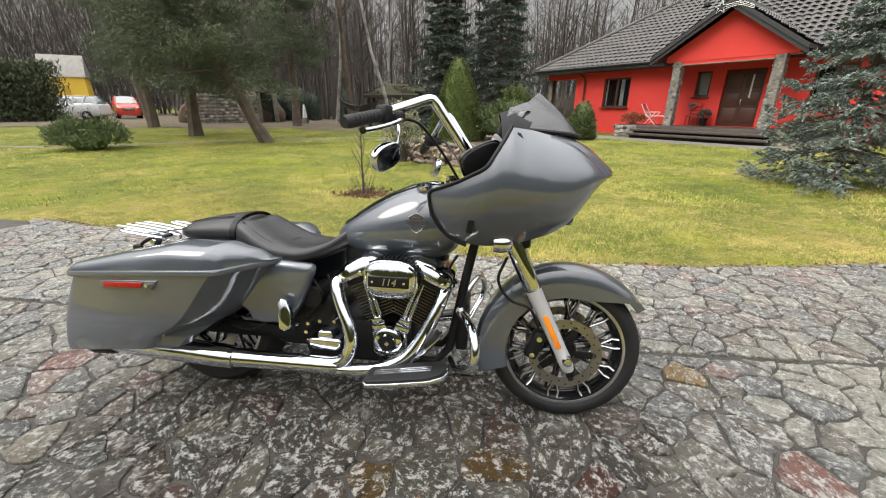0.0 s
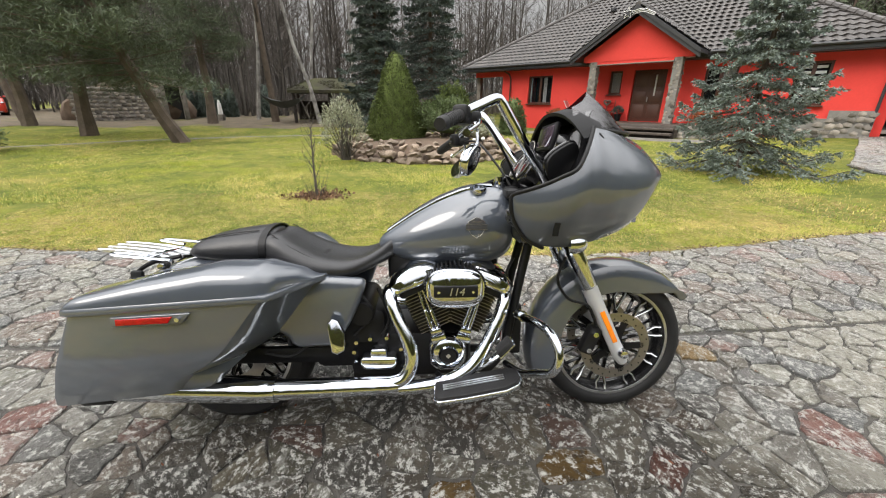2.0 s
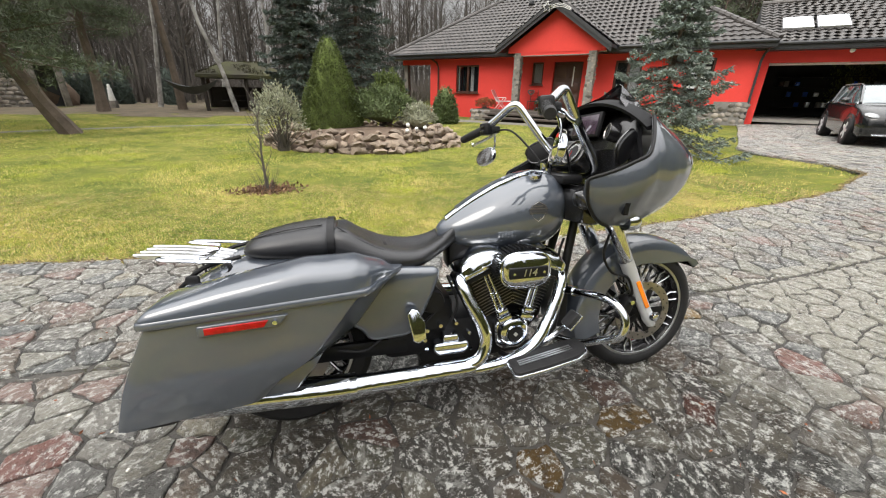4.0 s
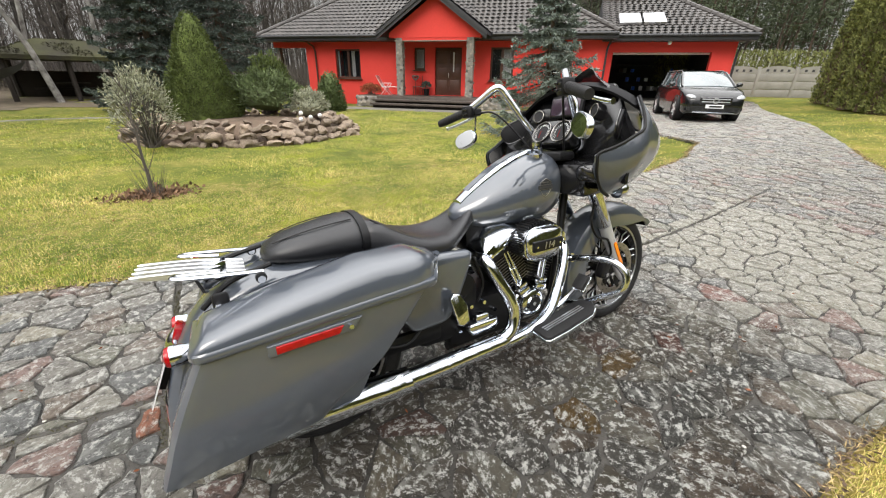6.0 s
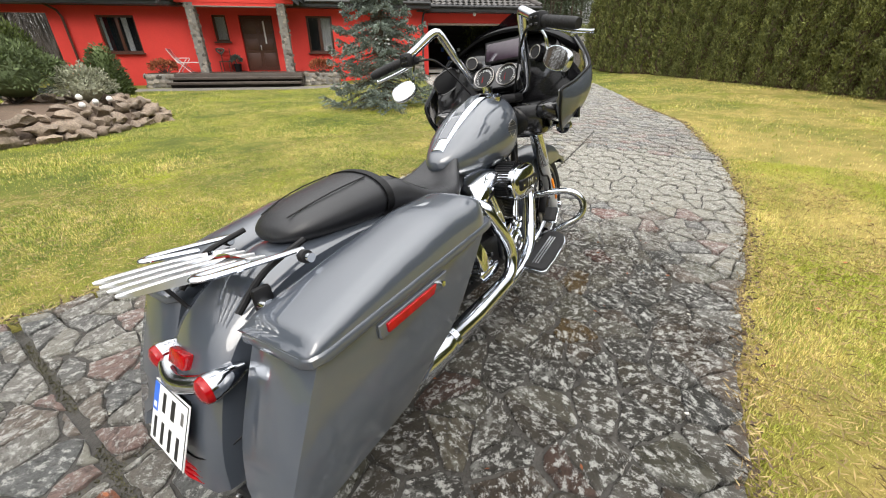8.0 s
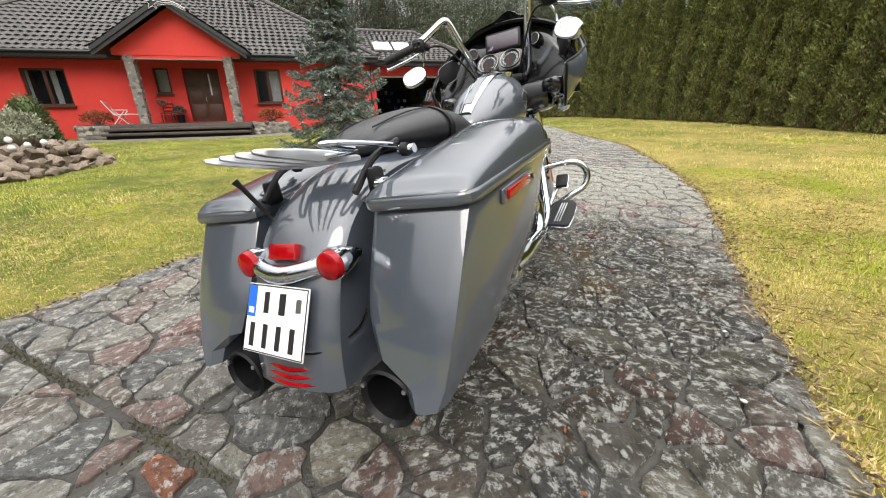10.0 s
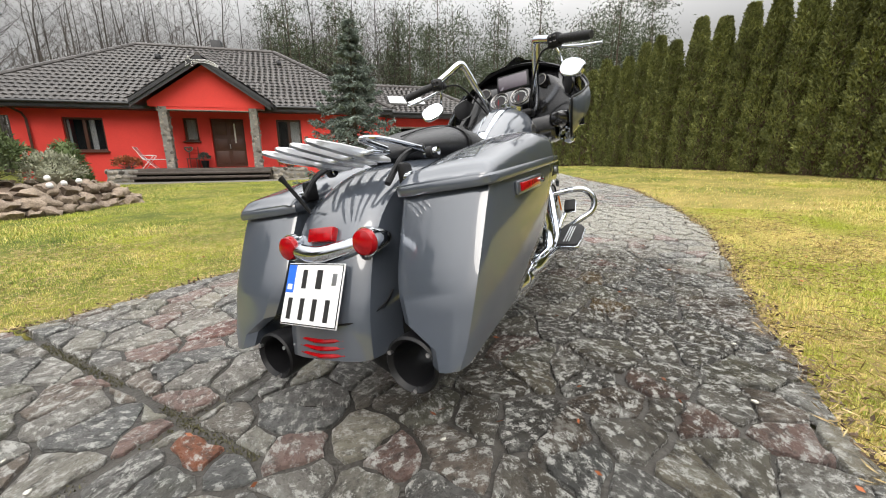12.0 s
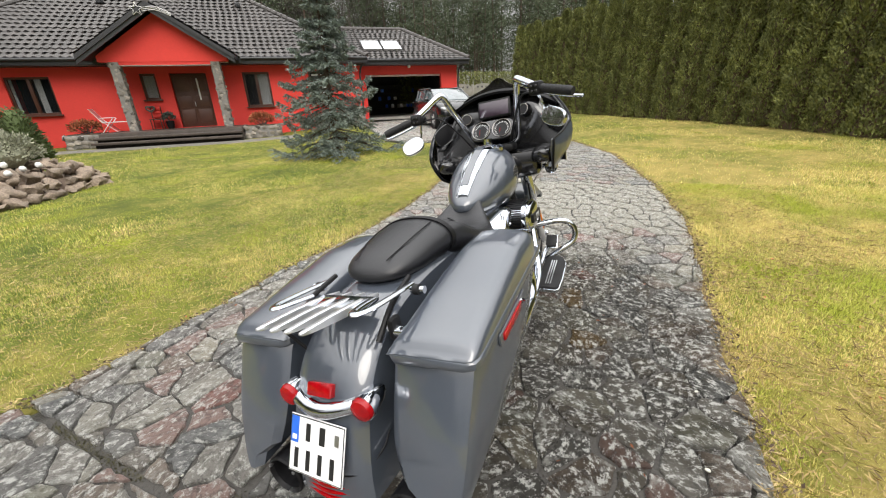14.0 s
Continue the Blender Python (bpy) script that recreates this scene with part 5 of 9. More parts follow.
# undergrowth and leaf litter band at the foot of the wood
c = []
for k in range(26000):
    a, R = math.radians(r.uniform(-2, 128)), r.uniform(33, 60)
    c.append((R * math.cos(a), R * math.sin(a), 0.2))
c = np.array(c)
keep = ~((c @ np.array(HV) < FRONT + 12.5) & (c @ np.array(HU) > -19) & (c @ np.array(HU) < 12))
c = c[keep]
tagged(quads("undergrowth", leaves(c, np.tile([0, 0, 1.0], (len(c), 1)), 2.2, 0.03, r, 0.25), TWIG), "thin brown undergrowth at the foot of the wood", "undergrowth", kind="stuff")


# ---- parked car, wood, glass, small things ----
def car(at, L, W, H, wb, paint, label, suv=True, plate_bar=True, category="car", white_roof=False):
    """A parked car at the pose `at`: origin on the ground under the front axle, x ahead."""
    c = thing("car", label, category, at=at)
    fo, ro = 0.86 * L / 4.4, L - wb - 0.86 * L / 4.4
    hw = W / 2
    rows = [(fo, 0.72, 0.36, 0.62), (fo - 0.08, 0.86, 0.27, 0.76), (fo - 0.32, 0.95, 0.22, 0.90), (fo - 0.70, 0.99, 0.21, 0.985), (-0.15, 1.0, 0.20, 1.03), (-0.45, 1.0, 0.20, 1.04), (-wb * 0.5, 1.0, 0.20, 1.05), (-wb, 1.0, 0.22, 1.08), (-wb - ro * 0.55, 0.97, 0.26, 1.08), (-wb - ro + 0.06, 0.92, 0.34, 1.02), (-wb - ro, 0.86, 0.42, 0.92)]
    rings = []
    for x, w, z0, z1 in stations([(a, b * hw, z_, d * H / 1.5) for a, b, z_, d in rows], 3):
        zm = (z0 + z1) / 2
        rings.append([(x, -w * 0.90, z0), (x, -w * 0.985, z0 + 0.10), (x, -w, zm), (x, -w * 0.985, z1 - 0.12), (x, -w * 0.93, z1 - 0.03), (x, -w * 0.80, z1), (x, 0, z1 + 0.015), (x, w * 0.80, z1), (x, w * 0.93, z1 - 0.03), (x, w * 0.985, z1 - 0.12), (x, w, zm), (x, w * 0.985, z0 + 0.10), (x, w * 0.90, z0)])
    part("body", loft(rings), paint, c, "", 50)
    belt = 1.03 * H / 1.5
    g = [(-0.12, 0.86, belt - 0.02, belt + 0.01), (-0.50, 0.80, belt, belt + 0.22), (-0.95, 0.74, belt, H - 0.05), (-1.35, 0.72, belt, H), (-wb, 0.72, belt, H - 0.01), (-wb - ro * 0.55, 0.70, belt, H - 0.06), (-wb - ro + 0.05, 0.72, belt - 0.05, belt + 0.05)]
    rings = []
    for x, w, z0, z1 in stations([(a, b * hw, z_, d) for a, b, z_, d in g], 3):
        rings.append([(x, -hw * 0.91, z0), (x, -w, z1 - 0.05), (x, -w * 0.90, z1), (x, 0, z1 + 0.02), (x, w * 0.90, z1), (x, w, z1 - 0.05), (x, hw * 0.91, z0)])
    part("glasshouse", loft(rings), CARGLASS, c, "dark car windows", 50)
    part("roof_panel", loft([[(x, -hw * 0.66, H + 0.012), (x, 0, H + 0.03), (x, hw * 0.66, H + 0.012), (x, hw * 0.66, H - 0.01), (x, -hw * 0.66, H - 0.01)] for x in (-1.15, -1.6, -wb, -wb - ro * 0.4)]), CARWHITE if white_roof else paint, c)
    for s in (-1, 1):
        part("windscreen_pillar", tube([(-0.14, s * hw * 0.86, belt), (-0.95, s * hw * 0.73, H - 0.04), (-1.3, s * hw * 0.71, H)], 0.035, 6), paint, c)
        part("door_pillar", tube([(-1.55, s * hw * 0.93, belt), (-1.60, s * hw * 0.74, H - 0.03)], 0.035, 6), paint, c)
        part("door_pillar", tube([(-wb + 0.1, s * hw * 0.93, belt), (-wb - 0.1, s * hw * 0.74, H - 0.03)], 0.05, 6), paint, c)
        part("roof_rail", tube([(-1.2, s * hw * 0.70, H + 0.03), (-wb - 0.2, s * hw * 0.70, H + 0.03)], 0.018, 6), SATIN, c)
        mir = part("wing_mirror", ball(0.10, (-0.52, s * (hw + 0.10), belt + 0.06), 2, (0.7, 1.0, 0.75)), paint, c)
        part("headlamp", moved(ball(0.18, (0, 0, 0), 2, (0.95, 0.95, 0.36)), Matrix.Translation((fo - 0.17, s * hw * 0.72, 0.745 * H / 1.5)) @ pose(0, 0, 0, 0, 16, s * -26)), LAMPGLASS, c, "clear headlamp")
        for x in (0.0, -wb):
            wheel_m = Matrix.Translation((x, s * (hw - 0.10), 0.34))
            w_ = part("wheel", lathe([(0.20, -0.11), (0.31, -0.115), (0.34, -0.08), (0.34, 0.08), (0.31, 0.115), (0.20, 0.11), (0.20, -0.11)], 28, wheel_m), RUBBER, c)
            part("wheel_rim", lathe([(0.0, -0.07 * -s), (0.20, -0.10 * -s), (0.23, -0.118 * -s), (0.235, -0.10 * -s)], 24, wheel_m), DARKTRIM, w_)
            for k in range(5):
                a = 2 * math.pi * k / 5
                part("rim_spoke", moved(box(0.20, 0.02, 0.075, (0.12, s * 0.112, 0), 0.008), wheel_m @ pose(0, 0, 0, 0, math.degrees(a), 0)), ALLOY, w_)
            part("wheel_arch", lathe([(0.37, -0.10), (0.41, -0.118), (0.41, 0.118), (0.37, 0.10), (0.37, -0.10)], 28, Matrix.Translation((x, s * (hw - 0.11), 0.36))), BLACK, c)
    part("grille", box(0.07, hw * 0.98, 0.22, (fo - 0.025, 0, 0.63 * H / 1.5), 0.03), BLACKGLOSS, c, "black radiator grille")
    for z in (0.675, 0.60):
        part("grille_bar", box(0.03, hw * 0.86, 0.026, (fo + 0.006, 0, z * H / 1.5), 0.008), ALLOY, c)
    for s in (-1, 1):
        part("fog_intake", box(0.06, hw * 0.34, 0.12, (fo - 0.10, s * hw * 0.72, 0.40), 0.03), BLACK, c)
    part("badge", lathe([(0.065, -0.012), (0.085, -0.012), (0.085, 0.012), (0.065, 0.012), (0.065, -0.012)], 24, Matrix.Translation((fo + 0.022, 0, 0.64 * H / 1.5)) @ pose(0, 0, 0, 0, 0, 90)), ALLOY, c, "round chrome badge")
    part("air_intake", box(0.06, hw * 1.25, 0.13, (fo - 0.06, 0, 0.36), 0.03), BLACK, c)
    part("bumper_trim", box(0.05, hw * 1.30, 0.035, (fo - 0.02, 0, 0.285), 0.012), CHROME, c, "bright lower bumper trim")
    if plate_bar:
        pl = part("number_plate", box(0.02, 0.50, 0.11, (fo + 0.008, 0, 0.47), 0.004), WHITE, c)
        part("plate_bar", box(0.006, 0.34, 0.05, (fo + 0.020, 0.02, 0.47)), INK, pl)
    return c


cxy = (13.25, 6.0)
car(Matrix.Translation((*cxy, float(land(*cxy)))) @ pose(0, 0, 0, 0, 0, -136), 4.42, 1.80, 1.50, 2.70, CARBLACK, "black compact SUV parked on the drive before the garage")
p1, p2 = (-35.5, 26.3), (-32.0, 29.6)
car(Matrix.Translation((*p1, float(land(*p1)) - 0.03)) @ pose(0, 0, 0, 0, 0, 200), 4.6, 1.85, 1.75, 2.75, CARWHITE, "white estate car parked under the trees", plate_bar=False)
car(Matrix.Translation((*p2, float(land(*p2)) - 0.03)) @ pose(0, 0, 0, 0, 0, -40), 3.9, 1.75, 1.85, 2.4, CARRED, "red off-roader with a white roof under the trees", plate_bar=False, white_roof=True)

# root cellar of field stone with a dark doorway
A, B = Vector((-19.6, 22.3, 0)), Vector((-16.35, 24.5, 0))
w = (B - A).normalized()
ang = math.degrees(math.atan2(w.y, w.x))
zb = float(land(-16.5, 24.5))
CM = Matrix.Translation((B.x, B.y, zb - 0.1)) @ pose(0, 0, 0, 0, 0, ang)
cellar = thing("root_cellar", "stone-walled root cellar with a dark open doorway", "cellar", at=CM)
part("wall", box(4.2, 0.5, 1.9, (-2.1, 0.25, 0.95), 0.05), MORTAR, cellar)
st = bmesh.new()
rr = random.Random(2)
for i in range(17):
    for k in range(9):
        add(st, ball(rr.uniform(0.12, 0.17), (-4.15 + 0.25 * i + rr.uniform(-0.05, 0.05), -0.02, 0.1 + 0.21 * k + rr.uniform(-0.04, 0.04)), 1, (1.05, 0.45, 0.75), 0.35, i * 9 + k))
tagged(part("stone_facing", st, FIELDSTONE_I, cellar), kind="stuff")
for x in (0.12, 1.12):
    part("door_jamb", box(0.28, 0.55, 2.15, (x + (0.0 if x < 0.5 else 0.05), 0.2, 1.05), 0.05), FIELDSTONE_I, cellar, "squared stone door jamb")
part("lintel", box(1.5, 0.6, 0.24, (0.62, 0.2, 2.22), 0.04), CONCRETE, cellar, "pale stone lintel")
# solid dark block in place of the shade inside the doorway
part("passage_gloom", box(0.9, 1.6, 2.1, (0.62, 1.3, 1.05)), INSIDESHADE, cellar)
part("mound", ball(1.0, (-1.6, 1.9, 0.6), 3, (3.4, 1.9, 1.75), 0.2, 4), SOIL, cellar, "earth mound over the cellar")

# timber shelter with a mossy roof
gx, gy = -6.3, 25.6
gz = float(land(gx, gy)) - 0.1
gaz = thing("garden_shelter", "open timber shelter with a low mossy roof", "shelter", at=Matrix.Translation((gx, gy, gz)) @ pose(0, 0, 0, 0, 0, 12))
part("roof", loft([[(-2.4, -1.8, 1.75), (2.4, -1.8, 1.75), (2.4, 1.8, 1.75), (-2.4, 1.8, 1.75)], [(-2.4, -1.8, 1.92), (2.4, -1.8, 1.92), (2.4, 1.8, 1.92), (-2.4, 1.8, 1.92)], [(-0.9, -0.2, 2.65), (0.9, -0.2, 2.65), (0.9, 0.2, 2.65), (-0.9, 0.2, 2.65)]]), MOSSROOF, gaz, "moss-covered roof", 20)
q = np.random.default_rng(14)
mx_, my_ = q.uniform(-2.35, 2.35, 2600), q.uniform(-1.75, 1.75, 2600)
mz_ = 1.92 + 0.73 * np.clip(np.minimum((2.4 - np.abs(mx_)) / 1.5, (1.8 - np.abs(my_)) / 1.6), 0, 1)
patchy = np.sin(mx_ * 3.1 + 1) + np.sin(my_ * 4.3 + mx_ * 2.2) > 0.1
c = np.stack([mx_, my_, mz_ - 0.01], 1)[patchy]
tagged(quads("moss", leaves(c, np.tile([0, 0, 1.0], (len(c), 1)), 0.11, 0.035, q, 0.8), MOSSROOF, gaz), kind="stuff")
for x in (-2.1, 0, 2.1):
    for y in (-1.5, 1.5):
        part("post", tube([(x, y, -0.1), (x, y, 1.8)], 0.10, 7), DARKWOOD, gaz)
part("back_wall", box(4.2, 0.08, 1.3, (0, 1.55, 0.65)), DARKWOOD, gaz)
part("bench", box(3.0, 0.45, 0.08, (0, 0.9, 0.5), 0.02), DARKWOOD, gaz)
part("table", box(1.6, 0.8, 0.07, (-0.2, -0.1, 0.78), 0.02), DARKWOOD, gaz)
hs = []
for k in range(13):
    t = k / 12
    x, y = -9.4 + 2.3 * t, 22.2 + 0.7 * t
    sag = 0.55 * math.sin(math.pi * t) ** 0.8
    hs.append([(x, y - 0.35 * math.sin(math.pi * t) - 0.02, 1.72 - sag * 0.7), (x, y, 1.68 - sag * 1.25), (x, y + 0.35 * math.sin(math.pi * t) + 0.02, 1.72 - sag * 0.7), (x, y, 1.66 - sag * 1.25)])
solo("hammock", loft(hs), TARP, "dark hammock slung between two trees", "hammock")
stt = [(0.0, 0.0), (0.13, 0.0), (0.15, 0.05), (0.12, 0.35), (0.10, 0.55), (0.11, 0.62), (0.06, 0.68), (0.07, 0.75), (0.05, 0.83), (0.0, 0.85)]
solo("garden_statue", lathe(stt, 16, Matrix.Translation((-13.0, 24.6, float(land(-13, 24.6)) + 0.35)) @ pose(0, 0, 0, 90, 0, 0)), WHITEPAINT, "small white garden statue among the shrubs", "statue", sharp=70)
solo("statue_plinth", box(0.35, 0.35, 0.5, (-13.0, 24.6, float(land(-13, 24.6)) + 0.10), 0.03), FIELDSTONE_I, "low stone plinth under the statue", "plinth")


def column(name, at, h, rad, n, llen, lwid, m, label, seed, category, power=0.75, base=0.0, group=""):
    """A dense clipped-looking evergreen: leaves over a tapering, lumpy surface."""
    q = np.random.default_rng(seed)
    tr = thing(name, label, category, group, at=Matrix.Translation(at))
    t = 1 - np.sqrt(q.uniform(0, 1, n))
    a = q.uniform(0, 2 * math.pi, n)
    prof = rad * (1 - t) ** power * (0.80 + 0.20 * np.clip(t / 0.10, 0, 1))
    lump = 1 + 0.07 * np.sin(a * 4 + t * 9 + seed) + 0.05 * np.sin(a * 9 + t * 27)
    R = prof * lump * q.uniform(0.84, 1.06, n)
    c = np.stack([R * np.cos(a), R * np.sin(a), base + t * (h - base)], 1)
    d = np.stack([np.cos(a), np.sin(a), np.full(n, 0.9)], 1)
    quads("foliage", leaves(c, d, llen, lwid, q, 0.55), m, tr)
    rings = [[(rad * 0.84 * max(0.015, 1 - k / 14) ** power * math.cos(2 * math.pi * j / 14), rad * 0.84 * max(0.015, 1 - k / 14) ** power * math.sin(2 * math.pi * j / 14), base + (h - base) * 0.97 * k / 14) for j in range(14)] for k in range(15)]
    part("inner_growth", loft(rings), m, tr)
    return tr


column("dwarf_spruce", (-0.95, 11.6, 0.15), 2.62, 0.96, 30000, 0.055, 0.011, CONELEAF, "dense cone-shaped dwarf spruce in the rock bed", 5, "dwarf spruce", 0.64, 0.02)
column("garden_conifer", (4.1, 17.7, z_at(4.1, 17.7)), 1.65, 0.62, 4200, 0.16, 0.022, JUNIPER, "narrow green conifer by the terrace", 10, "conifer", 0.45)
for k, (x, y) in enumerate(((-16.4, 27.4), (-15.7, 27.8), (-15.0, 28.2), (-14.2, 28.6), (-11.5, 28.4))):
    column("small_thuja", (x, y, z_at(x, y)), 2.0 + 0.25 * (k % 3), 0.42, 1500, 0.20, 0.03, DARKNEEDLE, "small dark thuja at the edge of the wood", 60 + k, "thuja", 0.4, group="small thujas")
# dark hedge and yellow house far beyond the lawn
q = np.random.default_rng(3)
n = 60000
hx = q.uniform(0, 1, n)
bump_ = 0.75 + 0.25 * np.abs(np.sin(hx * 24))
c = np.stack([-41 + 9.3 * hx + q.normal(0, 0.45, n), 13.5 + 10.2 * hx + q.normal(0, 0.45, n), 0.1 + 4.1 * bump_ * q.uniform(0, 1, n) ** 0.8], 1)
tagged(quads("far_hedge", leaves(c, np.stack([q.normal(0, 0.5, n), q.normal(0, 0.5, n), np.ones(n)], 1), 0.26, 0.045, q, 0.3), FARHEDGE), "tall dark hedge beyond the lawn", "hedge", kind="stuff")
far = thing("far_house", "distant yellow house with a pale roof", "house", at=Matrix.Translation((-43.8, 34.9, 0)) @ pose(0, 0, 0, 0, 0, 40) @ Matrix.Diagonal((0.46, 0.46, 0.95, 1)))
part("wall", box(7, 6, 4.6, (0, 0, 2.0)), YELLOW, far)
part("roof", loft([[(-3.8, -3.3, 4.2), (3.8, -3.3, 4.2), (3.8, 3.3, 4.2), (-3.8, 3.3, 4.2)], [(-3.8, -0.1, 6.4), (3.8, -0.1, 6.4), (3.8, 0.1, 6.4), (-3.8, 0.1, 6.4)]]), CONCRETE, far)
part("window", box(1.2, 0.1, 1.2, (0, -3.03, 2.8)), WINGLASS, far)

# concrete fence behind the car
fence = thing("concrete_fence", "weathered concrete panel fence with arched tops", "fence")
fa, fb_ = Vector((23.2, 12.6, 0)), Vector((30.2, 6.7, 0))
fd = (fb_ - fa).normalized()
for k in range(4):
    p = fa + fd * 1.9 * k
    z = float(land(p.x, p.y)) - 0.05
    M = Matrix.Translation((p.x, p.y, z)) @ pose(0, 0, 0, 0, 0, math.degrees(math.atan2(fd.y, fd.x)))
    part("fence_post", moved(box(0.14, 0.14, 1.60, (0, 0, 0.78), 0.015), M), CONCRETE, fence)
    for j in range(3):
        part("fence_panel", moved(box(1.76, 0.06, 0.40, (0.95, 0, 0.22 + 0.42 * j), 0.015), M), CONCRETE, fence)
    arch = [(0.07, 0), (1.83, 0)] + [(0.95 + 0.88 * math.cos(t), 0.10 + 0.26 * math.sin(t)) for t in np.linspace(0, math.pi, 13)]
    part("fence_top_panel", moved(slab(arch, -0.03, 0.03), M @ Matrix.Translation((0, 0, 1.27))), CONCRETE, fence)
    for j in range(4):
        part("fence_opening", moved(box(0.16, 0.066, 0.14, (0.42 + 0.35 * j, 0, 1.40), 0.02), M), DARKTRIM, fence)

n = 16000
q = np.random.default_rng(8)
hx = q.uniform(0, 1, n)
c = np.stack([23.6 + 9.5 * hx + q.normal(0, 0.3, n), 14.4 - 7.6 * hx + q.normal(0, 0.3, n), 0.8 + 2.3 * q.uniform(0, 1, n)], 1)
tagged(quads("clipped_hedge", leaves(c, np.stack([q.normal(0, 0.5, n), q.normal(0, 0.5, n), np.ones(n)], 1), 0.16, 0.03, q, 0.3), THUJA), "clipped green hedge behind the concrete fence", "hedge", kind="stuff")

# terrace: white recliner, wooden chair with a wreath, pots
RM = HM @ Matrix.Translation((-9.0, FRONT - 0.95, 0.455)) @ pose(0, 0, 0, 0, 0, 8)
rec = thing("recliner", "white folding garden recliner on the porch", "garden chair", at=RM)
for s in (-1, 1):
    part("frame_rail", tube([(-0.55, s * 0.27, 0.98), (-0.22, s * 0.27, 0.40), (0.34, s * 0.27, 0.42)], 0.016, 8), WHITEPAINT, rec)
    part("leg", tube([(-0.30, s * 0.29, 0.0), (0.18, s * 0.29, 0.58)], 0.015, 8), WHITEPAINT, rec)
    part("leg", tube([(0.22, s * 0.25, 0.0), (-0.30, s * 0.25, 0.55)], 0.015, 8), WHITEPAINT, rec)
    part("armrest", box(0.42, 0.05, 0.03, (-0.05, s * 0.31, 0.60), 0.012), WHITEPAINT, rec)
    part("footrest_rail", tube([(0.34, s * 0.25, 0.42), (0.95, s * 0.25, 0.40)], 0.014, 8), WHITEPAINT, rec)
part("back_cloth", loft([[(-0.55, -0.25, 0.97), (-0.55, 0.25, 0.97), (-0.545, 0.25, 0.985), (-0.545, -0.25, 0.985)], [(-0.22, -0.25, 0.40), (-0.22, 0.25, 0.40), (-0.21, 0.25, 0.415), (-0.21, -0.25, 0.415)]]), SATIN, rec, "grey mesh backrest")
part("seat_cloth", box(0.56, 0.5, 0.012, (0.06, 0, 0.42)), SATIN, rec)
CHM = HM @ Matrix.Translation((-7.42, FRONT - 0.35, 0.455))
chair = thing("wooden_chair", "reddish wooden chair with a woven heart on its back", "chair", at=CHM)
part("seat", box(0.46, 0.44, 0.04, (0, 0, 0.44), 0.01), BROWN, chair)
for x in (-0.2, 0.2):
    for y in (-0.19, 0.19):
        part("leg", tube([(x, y, 0), (x, y, 0.43)], 0.02, 8), BROWN, chair)
    part("back_post", tube([(x, 0.20, 0.43), (x, 0.25, 1.0)], 0.02, 8), BROWN, chair)
for k in range(3):
    part("back_slat", box(0.40, 0.02, 0.09, (0, 0.23 + 0.01 * k, 0.60 + 0.16 * k), 0.008), REDWALL, chair)
wr = [(0.13 * math.sin(t) ** 3 * 1.3, 0.13 * (0.81 * math.cos(t) - 0.31 * math.cos(2 * t) - 0.12 * math.cos(3 * t))) for t in np.linspace(0, 2 * math.pi, 25)]
solo("heart_wreath", moved(tube([(x, 0, z) for x, z in wr], 0.04, 7), HM @ Matrix.Translation((-7.60, FRONT - 0.20, 1.36))), FIELDSTONE_I, "woven grey heart wreath hung by the door", "wreath")
PT = HM @ Vector((-6.90, FRONT - 0.40, 0.46))
pot = solo("plant_pot", lathe([(0, 0.0), (0.13, 0.0), (0.18, 0.34), (0.15, 0.34), (0.13, 0.30), (0.0, 0.30)], 20, Matrix.Translation(PT) @ pose(0, 0, 0, 90, 0, 0)), BLACK, "dark plant pot beside the door", "plant pot")
bush("potted_conifer", PT + Vector((0, 0, 0.30)), (0.22, 0.22, 0.22), 500, 0.10, 0.02, DARKNEEDLE, "small dark conifer in the pot", 71, "potted plant", core=False)
solo("door_lamp", lathe([(0, 0), (0.09, 0.0), (0.10, 0.05), (0.0, 0.07)], 16, HM @ Matrix.Translation((-6.15, PORCH + 0.2, 3.04)) @ pose(0, 0, 0, 90)), DARKTRIM, "dark lamp under the porch beam", "lamp")
solo("wall_lamp", ball(0.09, HM @ Vector((4.9, GE + 0.25, 3.02)), 2), GLOBE, "white round lamp over the garage door", "lamp", sharp=80)
# things in the garage; shelf boards coloured dark for the dim interior
gb = thing("storage_shelf", "storage shelf at the back of the garage, coloured dark for its gloom", "shelf", at=HM @ Matrix.Translation((5.3, FRONT + 6.3, 0.42)))
for z in (0.4, 0.9, 1.4, 1.9):
    part("shelf_board", box(3.4, 0.5, 0.04, (0, 0, z)), DARKWOOD, gb)
rr = random.Random(5)
for k in range(14):
    q_ = HM @ Vector((3.8 + 0.22 * k, FRONT + 6.2, 0.44 + rr.choice((0.4, 0.9, 1.4)) + 0.14))
    solo("storage_box", moved(box(0.17, 0.3, rr.uniform(0.18, 0.28), bev=0.01), Matrix.Translation(q_) @ pose(0, 0, 0, 0, 0, -46)), rr.choice((CONCRETE, BLUE, BROWN, SATIN)), "small storage box on the garage shelf", "box", "boxes on the shelf")

